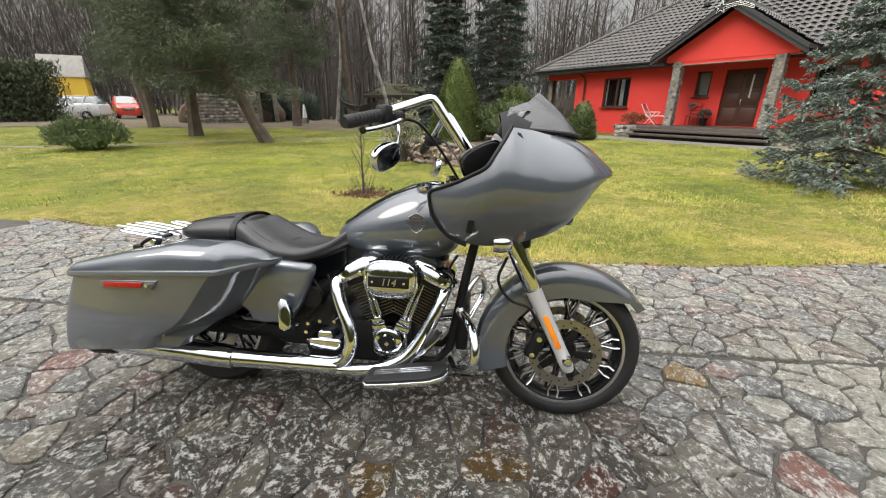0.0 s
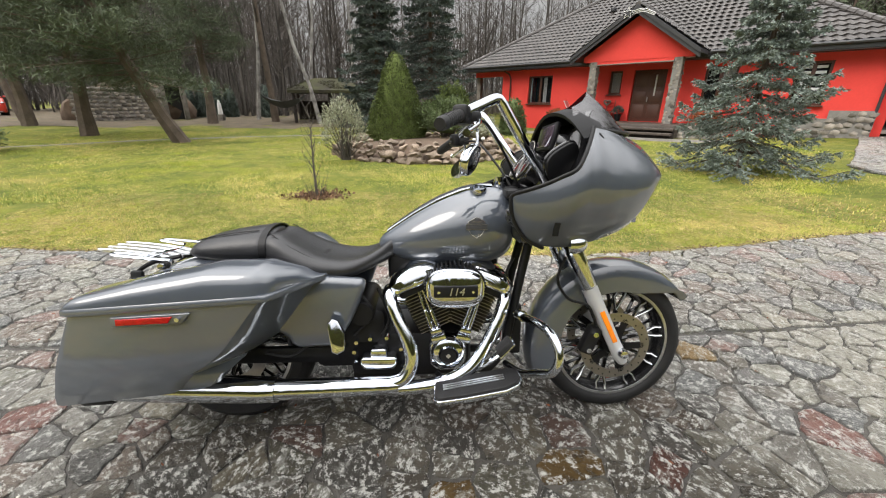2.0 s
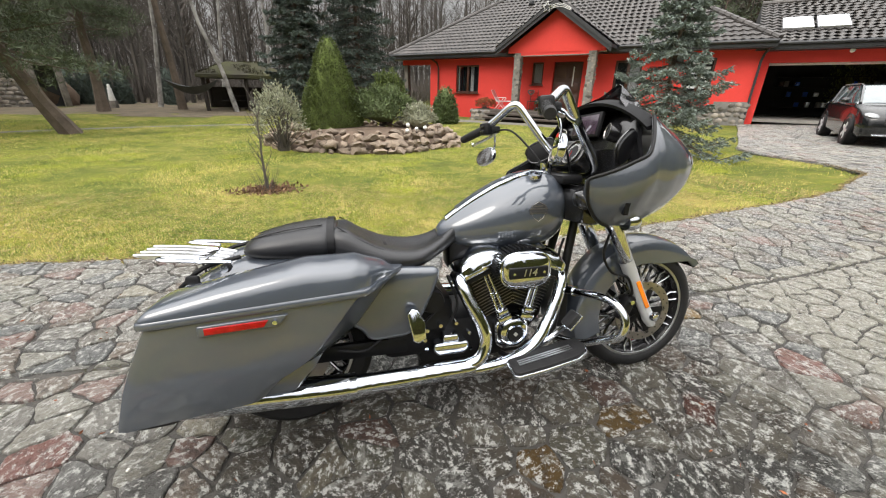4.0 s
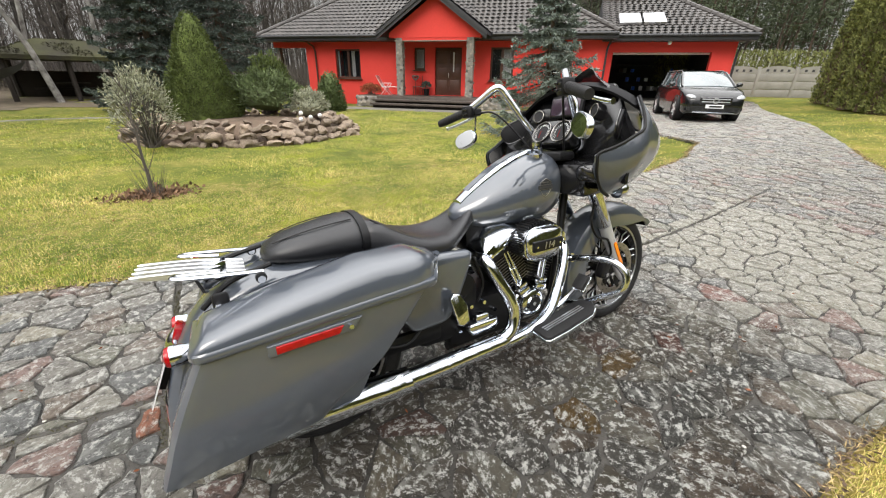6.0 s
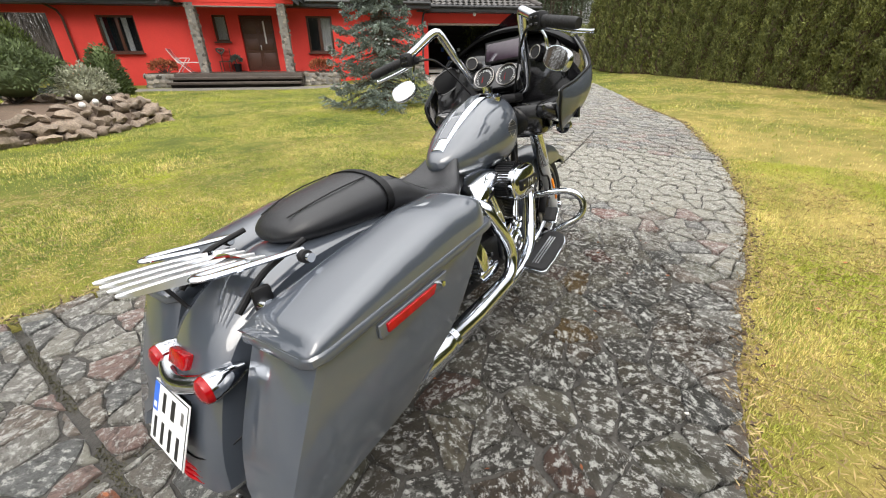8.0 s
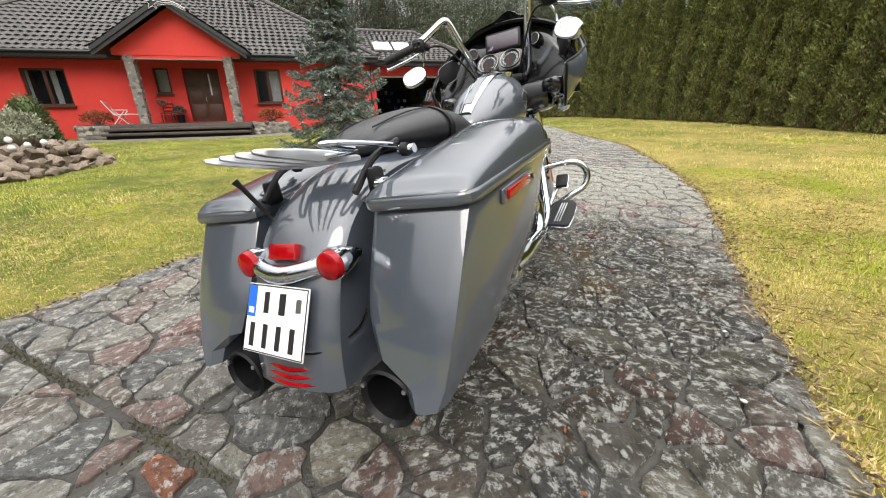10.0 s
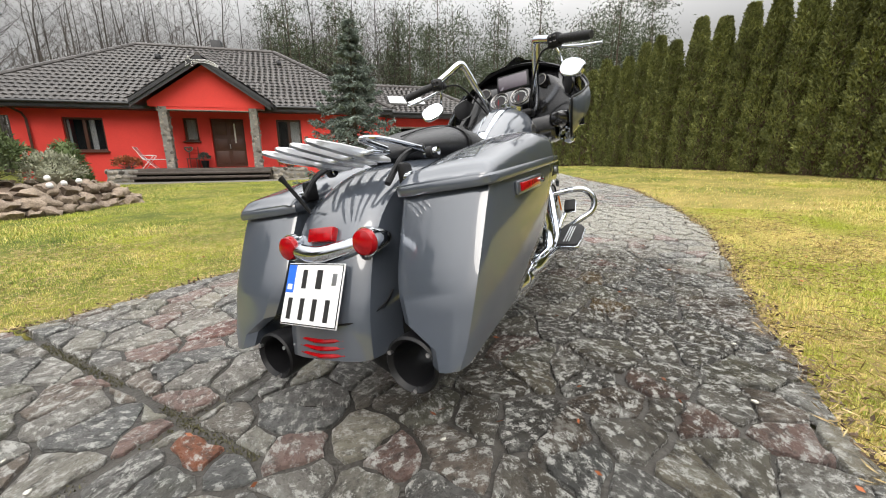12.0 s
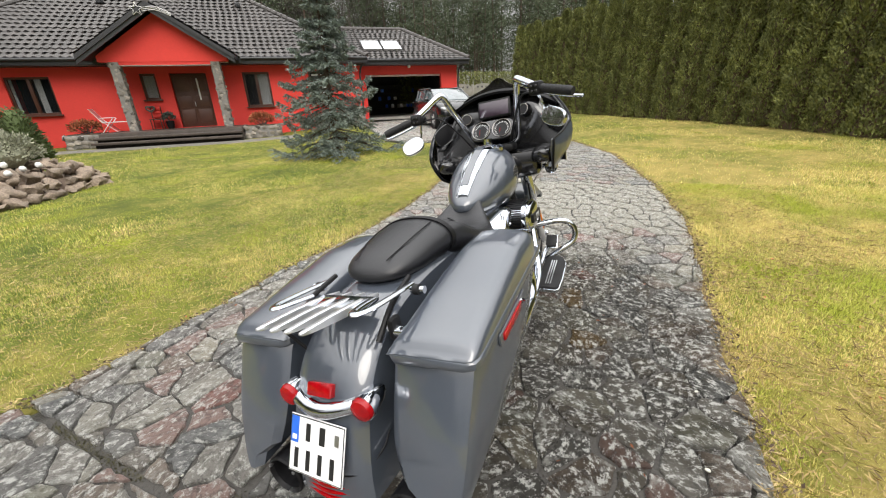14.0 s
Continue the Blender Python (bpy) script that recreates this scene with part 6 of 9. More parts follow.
# gravel before the steps, narrow path, leaf litter under the trees
def strip(name, pts, width, m, label, category, lift=-0.02):
    V, F = [], []
    cv = curve([(x, y, 0) for x, y in pts], 8)
    for i, p in enumerate(cv):
        d = (cv[min(i + 1, len(cv) - 1)] - cv[max(i - 1, 0)]).normalized()
        nrm = Vector((-d.y, d.x, 0)) * width / 2 * (1 + 0.12 * math.sin(i * 1.7))
        for k in range(5):
            a = p + nrm * (k / 2 - 1)
            V.append((a.x, a.y, float(land(a.x, a.y)) + lift - (0.03 if k in (0, 4) else 0)))
            if i and k:
                b = i * 5 + k
                F.append((b - 6, b - 1, b, b - 5))
    return tagged(raw(name, V, F, m, smooth=True), label, category, kind="structure")


GRAVEL = mat("grey_gravel", (0.17, 0.158, 0.14), 0.9, var=0.35, scale=4, fine=90, bump=0.8, bscale=120)
strip("garden_path", [(-20, 9.2), (-16.5, 10.2), (-13.4, 12.0), (-10.8, 14.3), (-7.0, 16.3), (-3.5, 16.8), (1.0, 16.0)], 0.45, GRAVEL, "narrow grey path across the lawn", "path")
g0_ = [HM @ Vector((u, FRONT - 3.15, 0)) for u in (-13.5, -11, -8.5, -6, -3.5, -1.2)]
strip("gravel_apron", [(p.x, p.y) for p in g0_], 1.5, GRAVEL, "grey gravel before the porch steps", "gravel", 0.0)
LITTER = mat("leaf_litter", (0.105, 0.082, 0.052), 0.95, var=0.45, scale=1.5, fine=20, bump=0.8, bscale=30)
forest_floor = sheet("forest_floor", steps((-60, 3, 1.0)), steps((15, 60, 1.0)), lambda X, Y: land(X, Y) - 0.024 + 0.010 * np.sin(X * 1.3) * np.sin(Y * 1.1), LITTER,
                     keep=lambda x, y: y > 20.6 + 0.35 * math.sin(x * 0.9) + 0.10 * min(0, x + 9) * -1 * (-1) + (0.22 * (x + 14) if x < -14 else 0) and (x * HU.x + y * HU.y) < -17.5)
tagged(forest_floor, "brown leaf litter under the trees", "forest floor", kind="structure")


# ---- motorcycle: x ahead, y to its left; it leans on its side stand ----
bike = thing("motorcycle", "grey touring motorcycle with chrome engine leaning on its stand", "motorcycle", at=pose(0, 0, 0, -9, 0, 0))
AX, AZ, RX, RZ_ = 0.822, 0.319, -0.80, 0.325


def mirror(bm):
    bmesh.ops.scale(bm, vec=(1, -1, 1), verts=bm.verts[:])
    bmesh.ops.reverse_faces(bm, faces=bm.faces[:])
    return bm


def both(name, make, m, parent, label=""):
    """The same part on the right and on the left."""
    a = part(name, make(), m, parent, label)
    b = part(name, mirror(make()), m, parent, label)
    return a, b


def wheel(name, x, z, R, w, rim_r, spokes, label):
    at = Matrix.Translation((x, 0, z))
    h = w / 2
    prof = [(rim_r, -h * 0.78), (rim_r + 0.014, -h * 0.96), (R - 0.040, -h), (R - 0.016, -h * 0.80), (R - 0.004, -h * 0.42), (R, 0)]
    prof = prof + [(a, -b) for a, b in prof[-2::-1]]
    ty = part(name, lathe(prof + [prof[0]], 72, at), RUBBER, bike, label)
    rp = [(rim_r + 0.004, -h * 0.80), (rim_r - 0.010, -h * 0.82), (rim_r - 0.016, -h * 0.66), (rim_r - 0.034, -h * 0.3), (rim_r - 0.034, h * 0.3), (rim_r - 0.016, h * 0.66), (rim_r - 0.010, h * 0.82), (rim_r + 0.004, h * 0.80)]
    part("rim", lathe(rp + [rp[0]], 64, at), BLACKGLOSS, ty, "gloss black cast rim")
    for s in (-1, 1):
        part("rim_edge", lathe([(rim_r + 0.005, s * h * 0.83), (rim_r - 0.007, s * h * 0.86), (rim_r - 0.009, s * h * 0.80), (rim_r + 0.005, s * h * 0.83)], 64, at), SATIN, ty, "bright machined rim edge")
    part("hub", lathe([(0.0, -0.06), (0.045, -0.06), (0.055, -0.04), (0.05, 0.0), (0.055, 0.04), (0.045, 0.06), (0.0, 0.06)], 28, at), BLACK, ty)
    for k in range(spokes):
        a = 2 * math.pi * k / spokes + 0.2
        arm = bmesh.new()
        edges = []

        def q(r, t, y):
            return Vector((r * math.cos(a + t), y, r * math.sin(a + t)))
        split = 0.60 * rim_r
        for s in (-1, 1):
            edge = bmesh.new()
            add(arm, tube([q(0.045, 0, s * 0.030), q(split, 0, s * 0.028)], [0.011, 0.008], 6))
            for t in (-1, 1):
                add(arm, tube([q(split, 0, s * 0.028), q(rim_r * 0.84, t * 0.105, s * h * 0.46), q(rim_r - 0.018, t * 0.085, s * h * 0.62)], [0.0075, 0.0075, 0.008], 6))
                add(edge, tube([q(split, 0, s * 0.0350), q(rim_r * 0.84, t * 0.105, s * (h * 0.46 + 0.007)), q(rim_r - 0.016, t * 0.085, s * (h * 0.62 + 0.007))], [0.0022, 0.0030, 0.0036], 5))
            edges.append(edge)
        sp = part("spoke", moved(arm, at), BLACKGLOSS, ty, "split gloss black spoke")
        for edge in edges:
            part("machined_edge", moved(edge, at), SATIN, sp, "bright machined spoke edge")
    return ty


fw = wheel("front_wheel", AX, AZ, 0.319, 0.130, 0.246, 10, "front wheel with low black tyre")
rw = wheel("rear_wheel", RX, RZ_, 0.325, 0.180, 0.234, 9, "rear wheel with wide black tyre")
for s in (-1, 1):
    at = Matrix.Translation((AX, s * 0.082, AZ))
    d = part("brake_disc", lathe([(0.150, -0.003), (0.150, 0.003), (0.112, 0.003), (0.112, -0.003), (0.150, -0.003)], 64, at), STEEL, fw, "steel floating brake disc")
    hole = bmesh.new()
    for k in range(30):
        a = 2 * math.pi * k / 30
        rr = 0.124 + 0.015 * (k % 2)
        add(hole, lathe([(0, 0.0045), (0.0038, 0.0045), (0.0038, -0.0045), (0, -0.0045)], 6, at @ Matrix.Translation((rr * math.cos(a), 0, rr * math.sin(a)))))
    tagged(part("disc_hole", hole, INK, d), kind="stuff")
    car = bmesh.new()
    for k in range(5):
        a = 2 * math.pi * k / 5
        b = box(0.085, 0.006, 0.030, (0.085, 0, 0), 0.002)
        add(car, moved(b, at @ pose(0, 0, 0, 0, -math.degrees(a), 0)))
    part("disc_carrier", car, BLACK, fw, "black disc carrier arms")
cal = part("brake_caliper", box(0.055, 0.05, 0.125, (0, 0, 0), 0.012), BLACK, bike, "black front brake caliper")
cal.data.transform(pose(AX - 0.125, -0.108, AZ + 0.045, 0, 22, 0))
for zz in (-0.035, 0.035):
    part("caliper_bolt", lathe([(0, -0.012), (0.011, -0.012), (0.011, 0.01), (0, 0.01)], 12, pose(AX - 0.127 + zz * 0.35, -0.135, AZ + 0.045 + zz)), CHROME, cal)
part("brake_disc", lathe([(0.146, -0.003), (0.146, 0.003), (0.10, 0.003), (0.10, -0.003), (0.146, -0.003)], 48, Matrix.Translation((RX, -0.105, RZ_))), STEEL, rw)

# fork
FB, FT = Vector((AX, 0, AZ - 0.02)), Vector((0.565, 0, 0.815))


def fork_at(t, y):
    p = FB.lerp(FT, t)
    return Vector((p.x, y, p.z))


for s in (-1, 1):
    lower = part("fork_lower", tube([fork_at(-0.06, s * 0.128), fork_at(0.0, s * 0.128), fork_at(0.10, s * 0.122), fork_at(0.5, s * 0.118), fork_at(0.60, s * 0.118)], [0.020, 0.029, 0.027, 0.031, 0.032], 18), FORKGREY, bike, "silver-grey fork lower")
    part("axle_cap", lathe([(0, -0.022), (0.016, -0.02), (0.021, -0.008), (0.021, 0.01)], 16, Matrix.Translation((AX, s * 0.15, AZ)) @ pose(0, 0, 0, 0, 0, 0 if s < 0 else 180)), CHROME, lower)
    part("fork_tube", tube([fork_at(0.585, s * 0.118), fork_at(0.60, s * 0.118), fork_at(0.98, s * 0.118)], [0.033, 0.036, 0.036], 18), CHROME, bike, "chromed upper fork cover")
    rf = box(0.021, 0.007, 0.150, bev=0.003)
    part("reflector", moved(rf, Matrix.Translation(fork_at(0.265, s * 0.151)) @ pose(0, 0, 0, 0, -math.degrees(math.atan2(FB.x - FT.x, FT.z - FB.z)), 0)), ORANGE, lower, "orange fork reflector")
part("fork_brace", box(0.10, 0.25, 0.05, (0.60, 0, 0.79), 0.015), BLACK, bike)
part("brake_hose", tube(curve([(0.56, -0.135, 0.73), (0.53, -0.15, 0.64), (0.58, -0.15, 0.56), (0.66, -0.15, 0.53), (0.70, -0.145, 0.45), (0.70, -0.12, 0.42)], 6), 0.006, 8), BLACK, bike)


# front fender
def fender(path, half, skirt, thick=0.006, lip=0.0):
    """A mudguard along (x, z, inward x, inward z, skirt) rows."""
    rings = []
    for x, z, ix, iz, sk in path:
        def q(y, d):
            return (x + ix * d, y, z + iz * d)
        outer = [q(-half, sk), q(-half * 1.01, sk * 0.5), q(-half, 0.035), q(-half * 0.86, 0.014), q(-half * 0.5, 0.003), q(0, 0.0), q(half * 0.5, 0.003), q(half * 0.86, 0.014), q(half, 0.035), q(half * 1.01, sk * 0.5), q(half, sk)]
        inner = [q(half - thick, sk), q(half - thick, 0.04), q(half * 0.5, 0.003 + thick), q(0, thick), q(-half * 0.5, 0.003 + thick), q(-half + thick, 0.04), q(-half + thick, sk)]
        rings.append(outer + inner)
    return loft(rings)


rows = []
for k in range(34):
    a = radians(37 + (199 - 37) * k / 33)
    R = 0.372 + 0.010 * smooth(140, 199, math.degrees(a))
    zin = 0.245
    if math.degrees(a) < 92:
        zin = max(0.245, min(R - 0.012, 0.238 / max(0.2, math.sin(a))))
    rows.append((AX + R * math.cos(a), AZ + R * math.sin(a), -math.cos(a), -math.sin(a), R - zin))
part("front_fender", fender(rows, 0.088, 0.1), PAINT, bike, "glossy grey front mudguard")

# rear fender, long and narrow between the cases
line = curve([(-0.50, 0, 0.735), (-0.80, 0, 0.735), (-1.00, 0, 0.705), (-1.14, 0, 0.630), (-1.22, 0, 0.53), (-1.265, 0, 0.42), (-1.285, 0, 0.345), (-1.294, 0, 0.272)], 5)
rows = []
for i, p in enumerate(line):
    d = (line[min(i + 1, len(line) - 1)] - line[max(i - 1, 0)]).normalized()
    n = Vector((-d.z, 0, d.x))
    if n.x < -0.01 and n.z > 0 or n.dot(Vector((-0.8, 0, 0.3)) - p) < 0:
        n = -n
    rows.append((p.x, p.z, n.x, n.z, 0.16))
rf = part("rear_fender", fender(rows, 0.128, 0.16), PAINT, bike, "long glossy grey rear mudguard")
part("fender_seam", tube(curve([(-1.150, -0.131, 0.40), (-1.20, -0.132, 0.375), (-1.268, -0.10, 0.358), (-1.284, 0.0, 0.355), (-1.268, 0.10, 0.358), (-1.20, 0.132, 0.375), (-1.150, 0.131, 0.40)], 4), 0.0025, 5), BLACK, rf)
for k in range(3):
    zs = 0.284 + 0.0175 * k
    xs_ = -1.2915 + 0.012 * k * 0.18
    part("red_strip", tube(curve([(xs_ + 0.008, -0.070, zs), (xs_ - 0.003, 0.0, zs - 0.002), (xs_ + 0.008, 0.070, zs)], 5), 0.0055, 6), REDLENS, rf, "thin red reflector strip")

# saddle cases
def case_ring(xr, xf, zr, zf, yi, yo, crease=0.14):
    pts = [(xr + 0.02, yi), (xr, yi - 0.025), (xr, yo + 0.035), (xr + 0.012, yo + 0.010), (xr + 0.04, yo), (xf - crease - 0.02, yo), (xf - crease, yo + 0.003), (xf - crease + 0.02, yo + 0.022), (xf - 0.02, yi - 0.05), (xf, yi - 0.02), (xf, yi)]
    return [(x, y, zr + (zf - zr) * (x - xr) / (xf - xr)) for x, y in pts]


def case_body():
    rings = [case_ring(-1.262, -0.78, 0.280, 0.318, -0.300, -0.350), case_ring(-1.286, -0.735, 0.270, 0.325, -0.290, -0.364), case_ring(-1.272, -0.70, 0.308, 0.365, -0.280, -0.378), case_ring(-1.256, -0.665, 0.350, 0.395, -0.215, -0.386),
             case_ring(-1.222, -0.545, 0.44, 0.47, -0.19, -0.400), case_ring(-1.150, -0.415, 0.590, 0.630, -0.185, -0.413), case_ring(-1.130, -0.385, 0.622, 0.668, -0.185, -0.414)]
    flat = stations([np.array(q).ravel() for q in rings[3:]], 5)
    return loft(rings[:3] + [[tuple(p) for p in q.reshape(-1, 3)] for q in flat])


def lid_top(x):
    return np.interp(x, [-1.146, -1.125, -1.10, -0.92, -0.69, -0.53, -0.44, -0.385], [0.655, 0.670, 0.679, 0.722, 0.765, 0.765, 0.728, 0.690])


def case_lid():
    """A dome drawn along the case: near-upright sides, a tight shoulder, a gently crowned top."""
    xs_ = list(np.linspace(-1.146, -1.10, 7)) + list(np.linspace(-1.07, -0.55, 16)) + list(np.linspace(-0.53, -0.366, 14))
    form = [(0.0, 0.0), (0.004, 0.22), (0.016, 0.46), (0.045, 0.68), (0.10, 0.83), (0.20, 0.92), (0.36, 0.975), (0.52, 1.0), (0.68, 0.98), (0.80, 0.92), (0.90, 0.78), (0.96, 0.55), (0.99, 0.28), (1.0, 0.0)]
    rings = []
    for x in xs_:
        yo = float(np.interp(x, [-1.146, -1.140, -1.125, -1.10, -0.54, -0.49, -0.388, -0.366], [-0.392, -0.408, -0.417, -0.421, -0.421, -0.398, -0.245, -0.215]))
        zl = 0.640 + (x + 1.146) / 0.78 * 0.049
        hgt = max(0.010, float(lid_top(x)) - zl) * (0.35 + 0.65 * smooth(-1.148, -1.112, x)) * (0.25 + 0.75 * smooth(-0.366, -0.43, x))
        rings.append([(x, yo + (-0.180 - yo) * f, zl + hgt * g) for f, g in form])
    return loft(rings)


for s in (-1, 1):
    body = part("saddle_case", case_body() if s < 0 else mirror(case_body()), PAINT, bike, "glossy grey stretched saddle case")
    part("case_lid", case_lid() if s < 0 else mirror(case_lid()), PAINT, body, "domed grey case lid", sharp=60)
    lip = loft([case_ring(-1.148, -0.362, 0.618, 0.668, -0.177, -0.4225), case_ring(-1.150, -0.360, 0.622, 0.672, -0.176, -0.4255), case_ring(-1.150, -0.360, 0.636, 0.686, -0.176, -0.4255), case_ring(-1.147, -0.363, 0.641, 0.691, -0.177, -0.4225)])
    part("lid_lip", lip if s < 0 else mirror(lip), PAINT, body)
    yo = s * 0.4165
    lat = slab([(-0.985, 0.582), (-0.765, 0.592), (-0.735, 0.628), (-0.985, 0.616)], yo - 0.006 if s < 0 else yo - 0.004, yo + 0.004 if s < 0 else yo + 0.006, 0.004)
    part("latch_plate", lat, PAINT, body)
    part("reflector", slab([(-0.965, 0.590), (-0.805, 0.597), (-0.790, 0.618), (-0.965, 0.611)], yo + s * 0.004, yo + s * 0.012, 0.002), REDLENS, body, "red side reflector on the latch")
    part("lock", lathe([(0, -0.01), (0.007, -0.01), (0.007, 0.006), (0, 0.006)], 12, Matrix.Translation((-0.772, yo + s * 0.008, 0.610))), CHROME, body)

# seat
def pad(stations, n=26, p=2.6, sink=0.0):
    rings = []
    for x, hw, zb, zt in stations:
        zc, hh = (zb + zt) / 2, (zt - zb) / 2
        rings.append([(x, hw * math.copysign(abs(math.cos(a)) ** (2 / p), math.cos(a)), zc + hh * math.copysign(abs(math.sin(a)) ** (2 / p), math.sin(a)) - sink * max(0, math.sin(a)) * (1 - abs(math.cos(a))) ) for a in (2 * math.pi * k / n for k in range(n))])
    return loft(rings)


seat = part("rider_seat", pad(stations([(-0.622, 0.120, 0.70, 0.828), (-0.600, 0.152, 0.685, 0.846), (-0.555, 0.170, 0.672, 0.842), (-0.50, 0.184, 0.655, 0.806), (-0.43, 0.192, 0.645, 0.768), (-0.36, 0.192, 0.642, 0.748), (-0.28, 0.178, 0.650, 0.742), (-0.20, 0.128, 0.68, 0.765), (-0.12, 0.080, 0.72, 0.822), (-0.055, 0.058, 0.775, 0.862), (-0.03, 0.030, 0.80, 0.866)]), sink=0.030), LEATHER, bike, "black vinyl dished rider seat", sharp=60)
pillion = part("pillion_seat", pad(stations([(-0.935, 0.040, 0.735, 0.758), (-0.918, 0.084, 0.726, 0.778), (-0.875, 0.118, 0.714, 0.803), (-0.80, 0.135, 0.70, 0.824), (-0.70, 0.144, 0.692, 0.841), (-0.625, 0.150, 0.69, 0.847), (-0.590, 0.120, 0.70, 0.832)]), 26, 2.15), LEATHER, bike, "black vinyl passenger seat", sharp=60)
strap = [(-0.612, 0.157 * math.copysign(abs(math.cos(a)) ** 0.93, math.cos(a)), 0.768 + 0.084 * math.copysign(abs(math.sin(a)) ** 0.93, math.sin(a))) for a in np.linspace(-0.35, math.pi + 0.35, 26)]
part("seat_strap", loft([[(x - 0.013, y, z) for x, y, z in strap] + [(x - 0.013, y * 0.96, z - 0.006) for x, y, z in strap[::-1]], [(x + 0.013, y, z) for x, y, z in strap] + [(x + 0.013, y * 0.96, z - 0.006) for x, y, z in strap[::-1]]]), BLACK, bike, "black strap across the seat")
for s in (-1, 1):
    part("seam", tube(curve([(-0.90, s * 0.060, 0.793), (-0.82, s * 0.078, 0.814), (-0.74, s * 0.086, 0.828), (-0.64, s * 0.090, 0.838)], 5), 0.0022, 5), BLACK, pillion)
    part("seam", tube(curve([(-0.585, s * 0.128, 0.832), (-0.50, s * 0.150, 0.778), (-0.40, s * 0.158, 0.733), (-0.28, s * 0.140, 0.715), (-0.18, s * 0.092, 0.752), (-0.10, s * 0.055, 0.820)], 5), 0.0024, 5), BLACK, seat)

# tank with chrome console
TANK = [(-0.185, 0.020, 0.755, 0.785), (-0.165, 0.050, 0.732, 0.808), (-0.11, 0.092, 0.708, 0.846), (-0.03, 0.130, 0.692, 0.898), (0.06, 0.157, 0.682, 0.948), (0.15, 0.171, 0.678, 0.984), (0.235, 0.170, 0.682, 1.004), (0.305, 0.150, 0.700, 1.000), (0.350, 0.115, 0.735, 0.975), (0.368, 0.060, 0.79, 0.93)]
tank = part("fuel_tank", pad(stations(TANK), 32, 2.25), PAINT, bike, "glossy grey teardrop fuel tank", sharp=60)
def console_z(x):
    a = np.array(TANK)
    return float(np.interp(x, a[:, 0], a[:, 3]))
cons = []
for x in np.linspace(-0.150, 0.275, 20):
    w = 0.030 + 0.022 * smooth(-0.15, 0.1, x)
    z = console_z(x)
    cons.append([(x, -w, z - 0.012), (x, -w, z + 0.004), (x, -w * 0.72, z + 0.010), (x, 0, z + 0.0125), (x, w * 0.72, z + 0.010), (x, w, z + 0.004), (x, w, z - 0.012)])
part("console", loft(cons), CHROME, tank, "chrome console down the middle of the tank")
inset = []
for x in np.linspace(-0.10, 0.20, 12):
    z = console_z(x) + 0.0145
    inset.append([(x, -0.020, z - 0.006), (x, -0.020, z), (x, 0.020, z), (x, 0.020, z - 0.006)])
part("console_inlay", loft(inset), PAINT, tank)
capz = console_z(0.215) - 0.010
cap_m = Matrix.Translation((0.215, -0.085, capz)) @ pose(0, 0, 0, 90 + 14, -8, 0)
part("filler_cap", lathe([(0, -0.014), (0.020, -0.014), (0.031, -0.010), (0.034, 0.0), (0.034, 0.012)], 28, cap_m), CHROME, tank, "round chrome filler cap")
# badge: a plain shield with a bar, no letters
for s in (-1, 1):
    y = s * 0.1685
    sh = [(0.20 + (a - 0.20) * 0.86, 0.853 + (b - 0.853) * 0.80) for a, b in ((0.165, 0.885), (0.20, 0.905), (0.235, 0.885), (0.238, 0.850), (0.222, 0.822), (0.20, 0.806), (0.178, 0.822), (0.162, 0.850))]
    bad = part("badge", slab(sh, y - 0.002, y + 0.002, 0.001), DARKTRIM, tank, "dark shield badge with bright outline")
    part("badge_outline", tube([(a, y + s * 0.003, b) for a, b in sh + [sh[0], sh[1]]], 0.0011, 6), STEEL, bad)
    part("badge_bar", slab([(0.160, 0.848), (0.240, 0.848), (0.240, 0.866), (0.160, 0.866)], y - 0.004, y + 0.004, 0.001), DARKTRIM, bad)
    for z in (0.8475, 0.8665):
        part("badge_line", slab([(0.160, z - 0.0008), (0.240, z - 0.0008), (0.240, z + 0.0008), (0.160, z + 0.0008)], y - 0.005, y + 0.005), STEEL, bad)
    for z, w in ((0.877, 0.018), (0.838, 0.016), (0.829, 0.010)):
        part("badge_mark", slab([(0.20 - w, z - 0.002), (0.20 + w, z - 0.002), (0.20 + w, z + 0.002), (0.20 - w, z + 0.002)], y - 0.003, y + 0.003), STEEL, bad)

# side covers
def side_cover():
    return slab([(-0.215, 0.668), (-0.225, 0.625), (-0.250, 0.560), (-0.285, 0.490), (-0.330, 0.420), (-0.355, 0.402), (-0.485, 0.396), (-0.512, 0.415), (-0.522, 0.445), (-0.570, 0.470), (-0.60, 0.60), (-0.52, 0.665), (-0.36, 0.680)], -0.222, -0.160, 0.026, 5)
both("side_cover", side_cover, PAINT, bike, "glossy grey side cover")

# fairing shell
FX = np.array([0.285, 0.300, 0.345, 0.40, 0.47, 0.505, 0.545, 0.62, 0.70, 0.76, 0.80, 0.84, 0.875, 0.895])
FZB = np.array([0.945, 0.905, 0.845, 0.815, 0.803, 0.803, 0.806, 0.822, 0.848, 0.885, 0.93, 0.985, 1.025, 1.038])
FZT = np.array([0.985, 0.994, 1.008, 1.030, 1.068, 1.12, 1.200, 1.196, 1.180, 1.160, 1.138, 1.105, 1.072, 1.052])
FYM = np.array([-0.360, -0.368, -0.385, -0.402, -0.415, -0.418, -0.415, -0.395, -0.357, -0.318, -0.285, -0.245, -0.195, -0.160])
FYT = np.array([-0.360, -0.368, -0.390, -0.408, -0.425, -0.405, -0.345, -0.285, -0.232, -0.200, -0.182, -0.168, -0.155, -0.148])
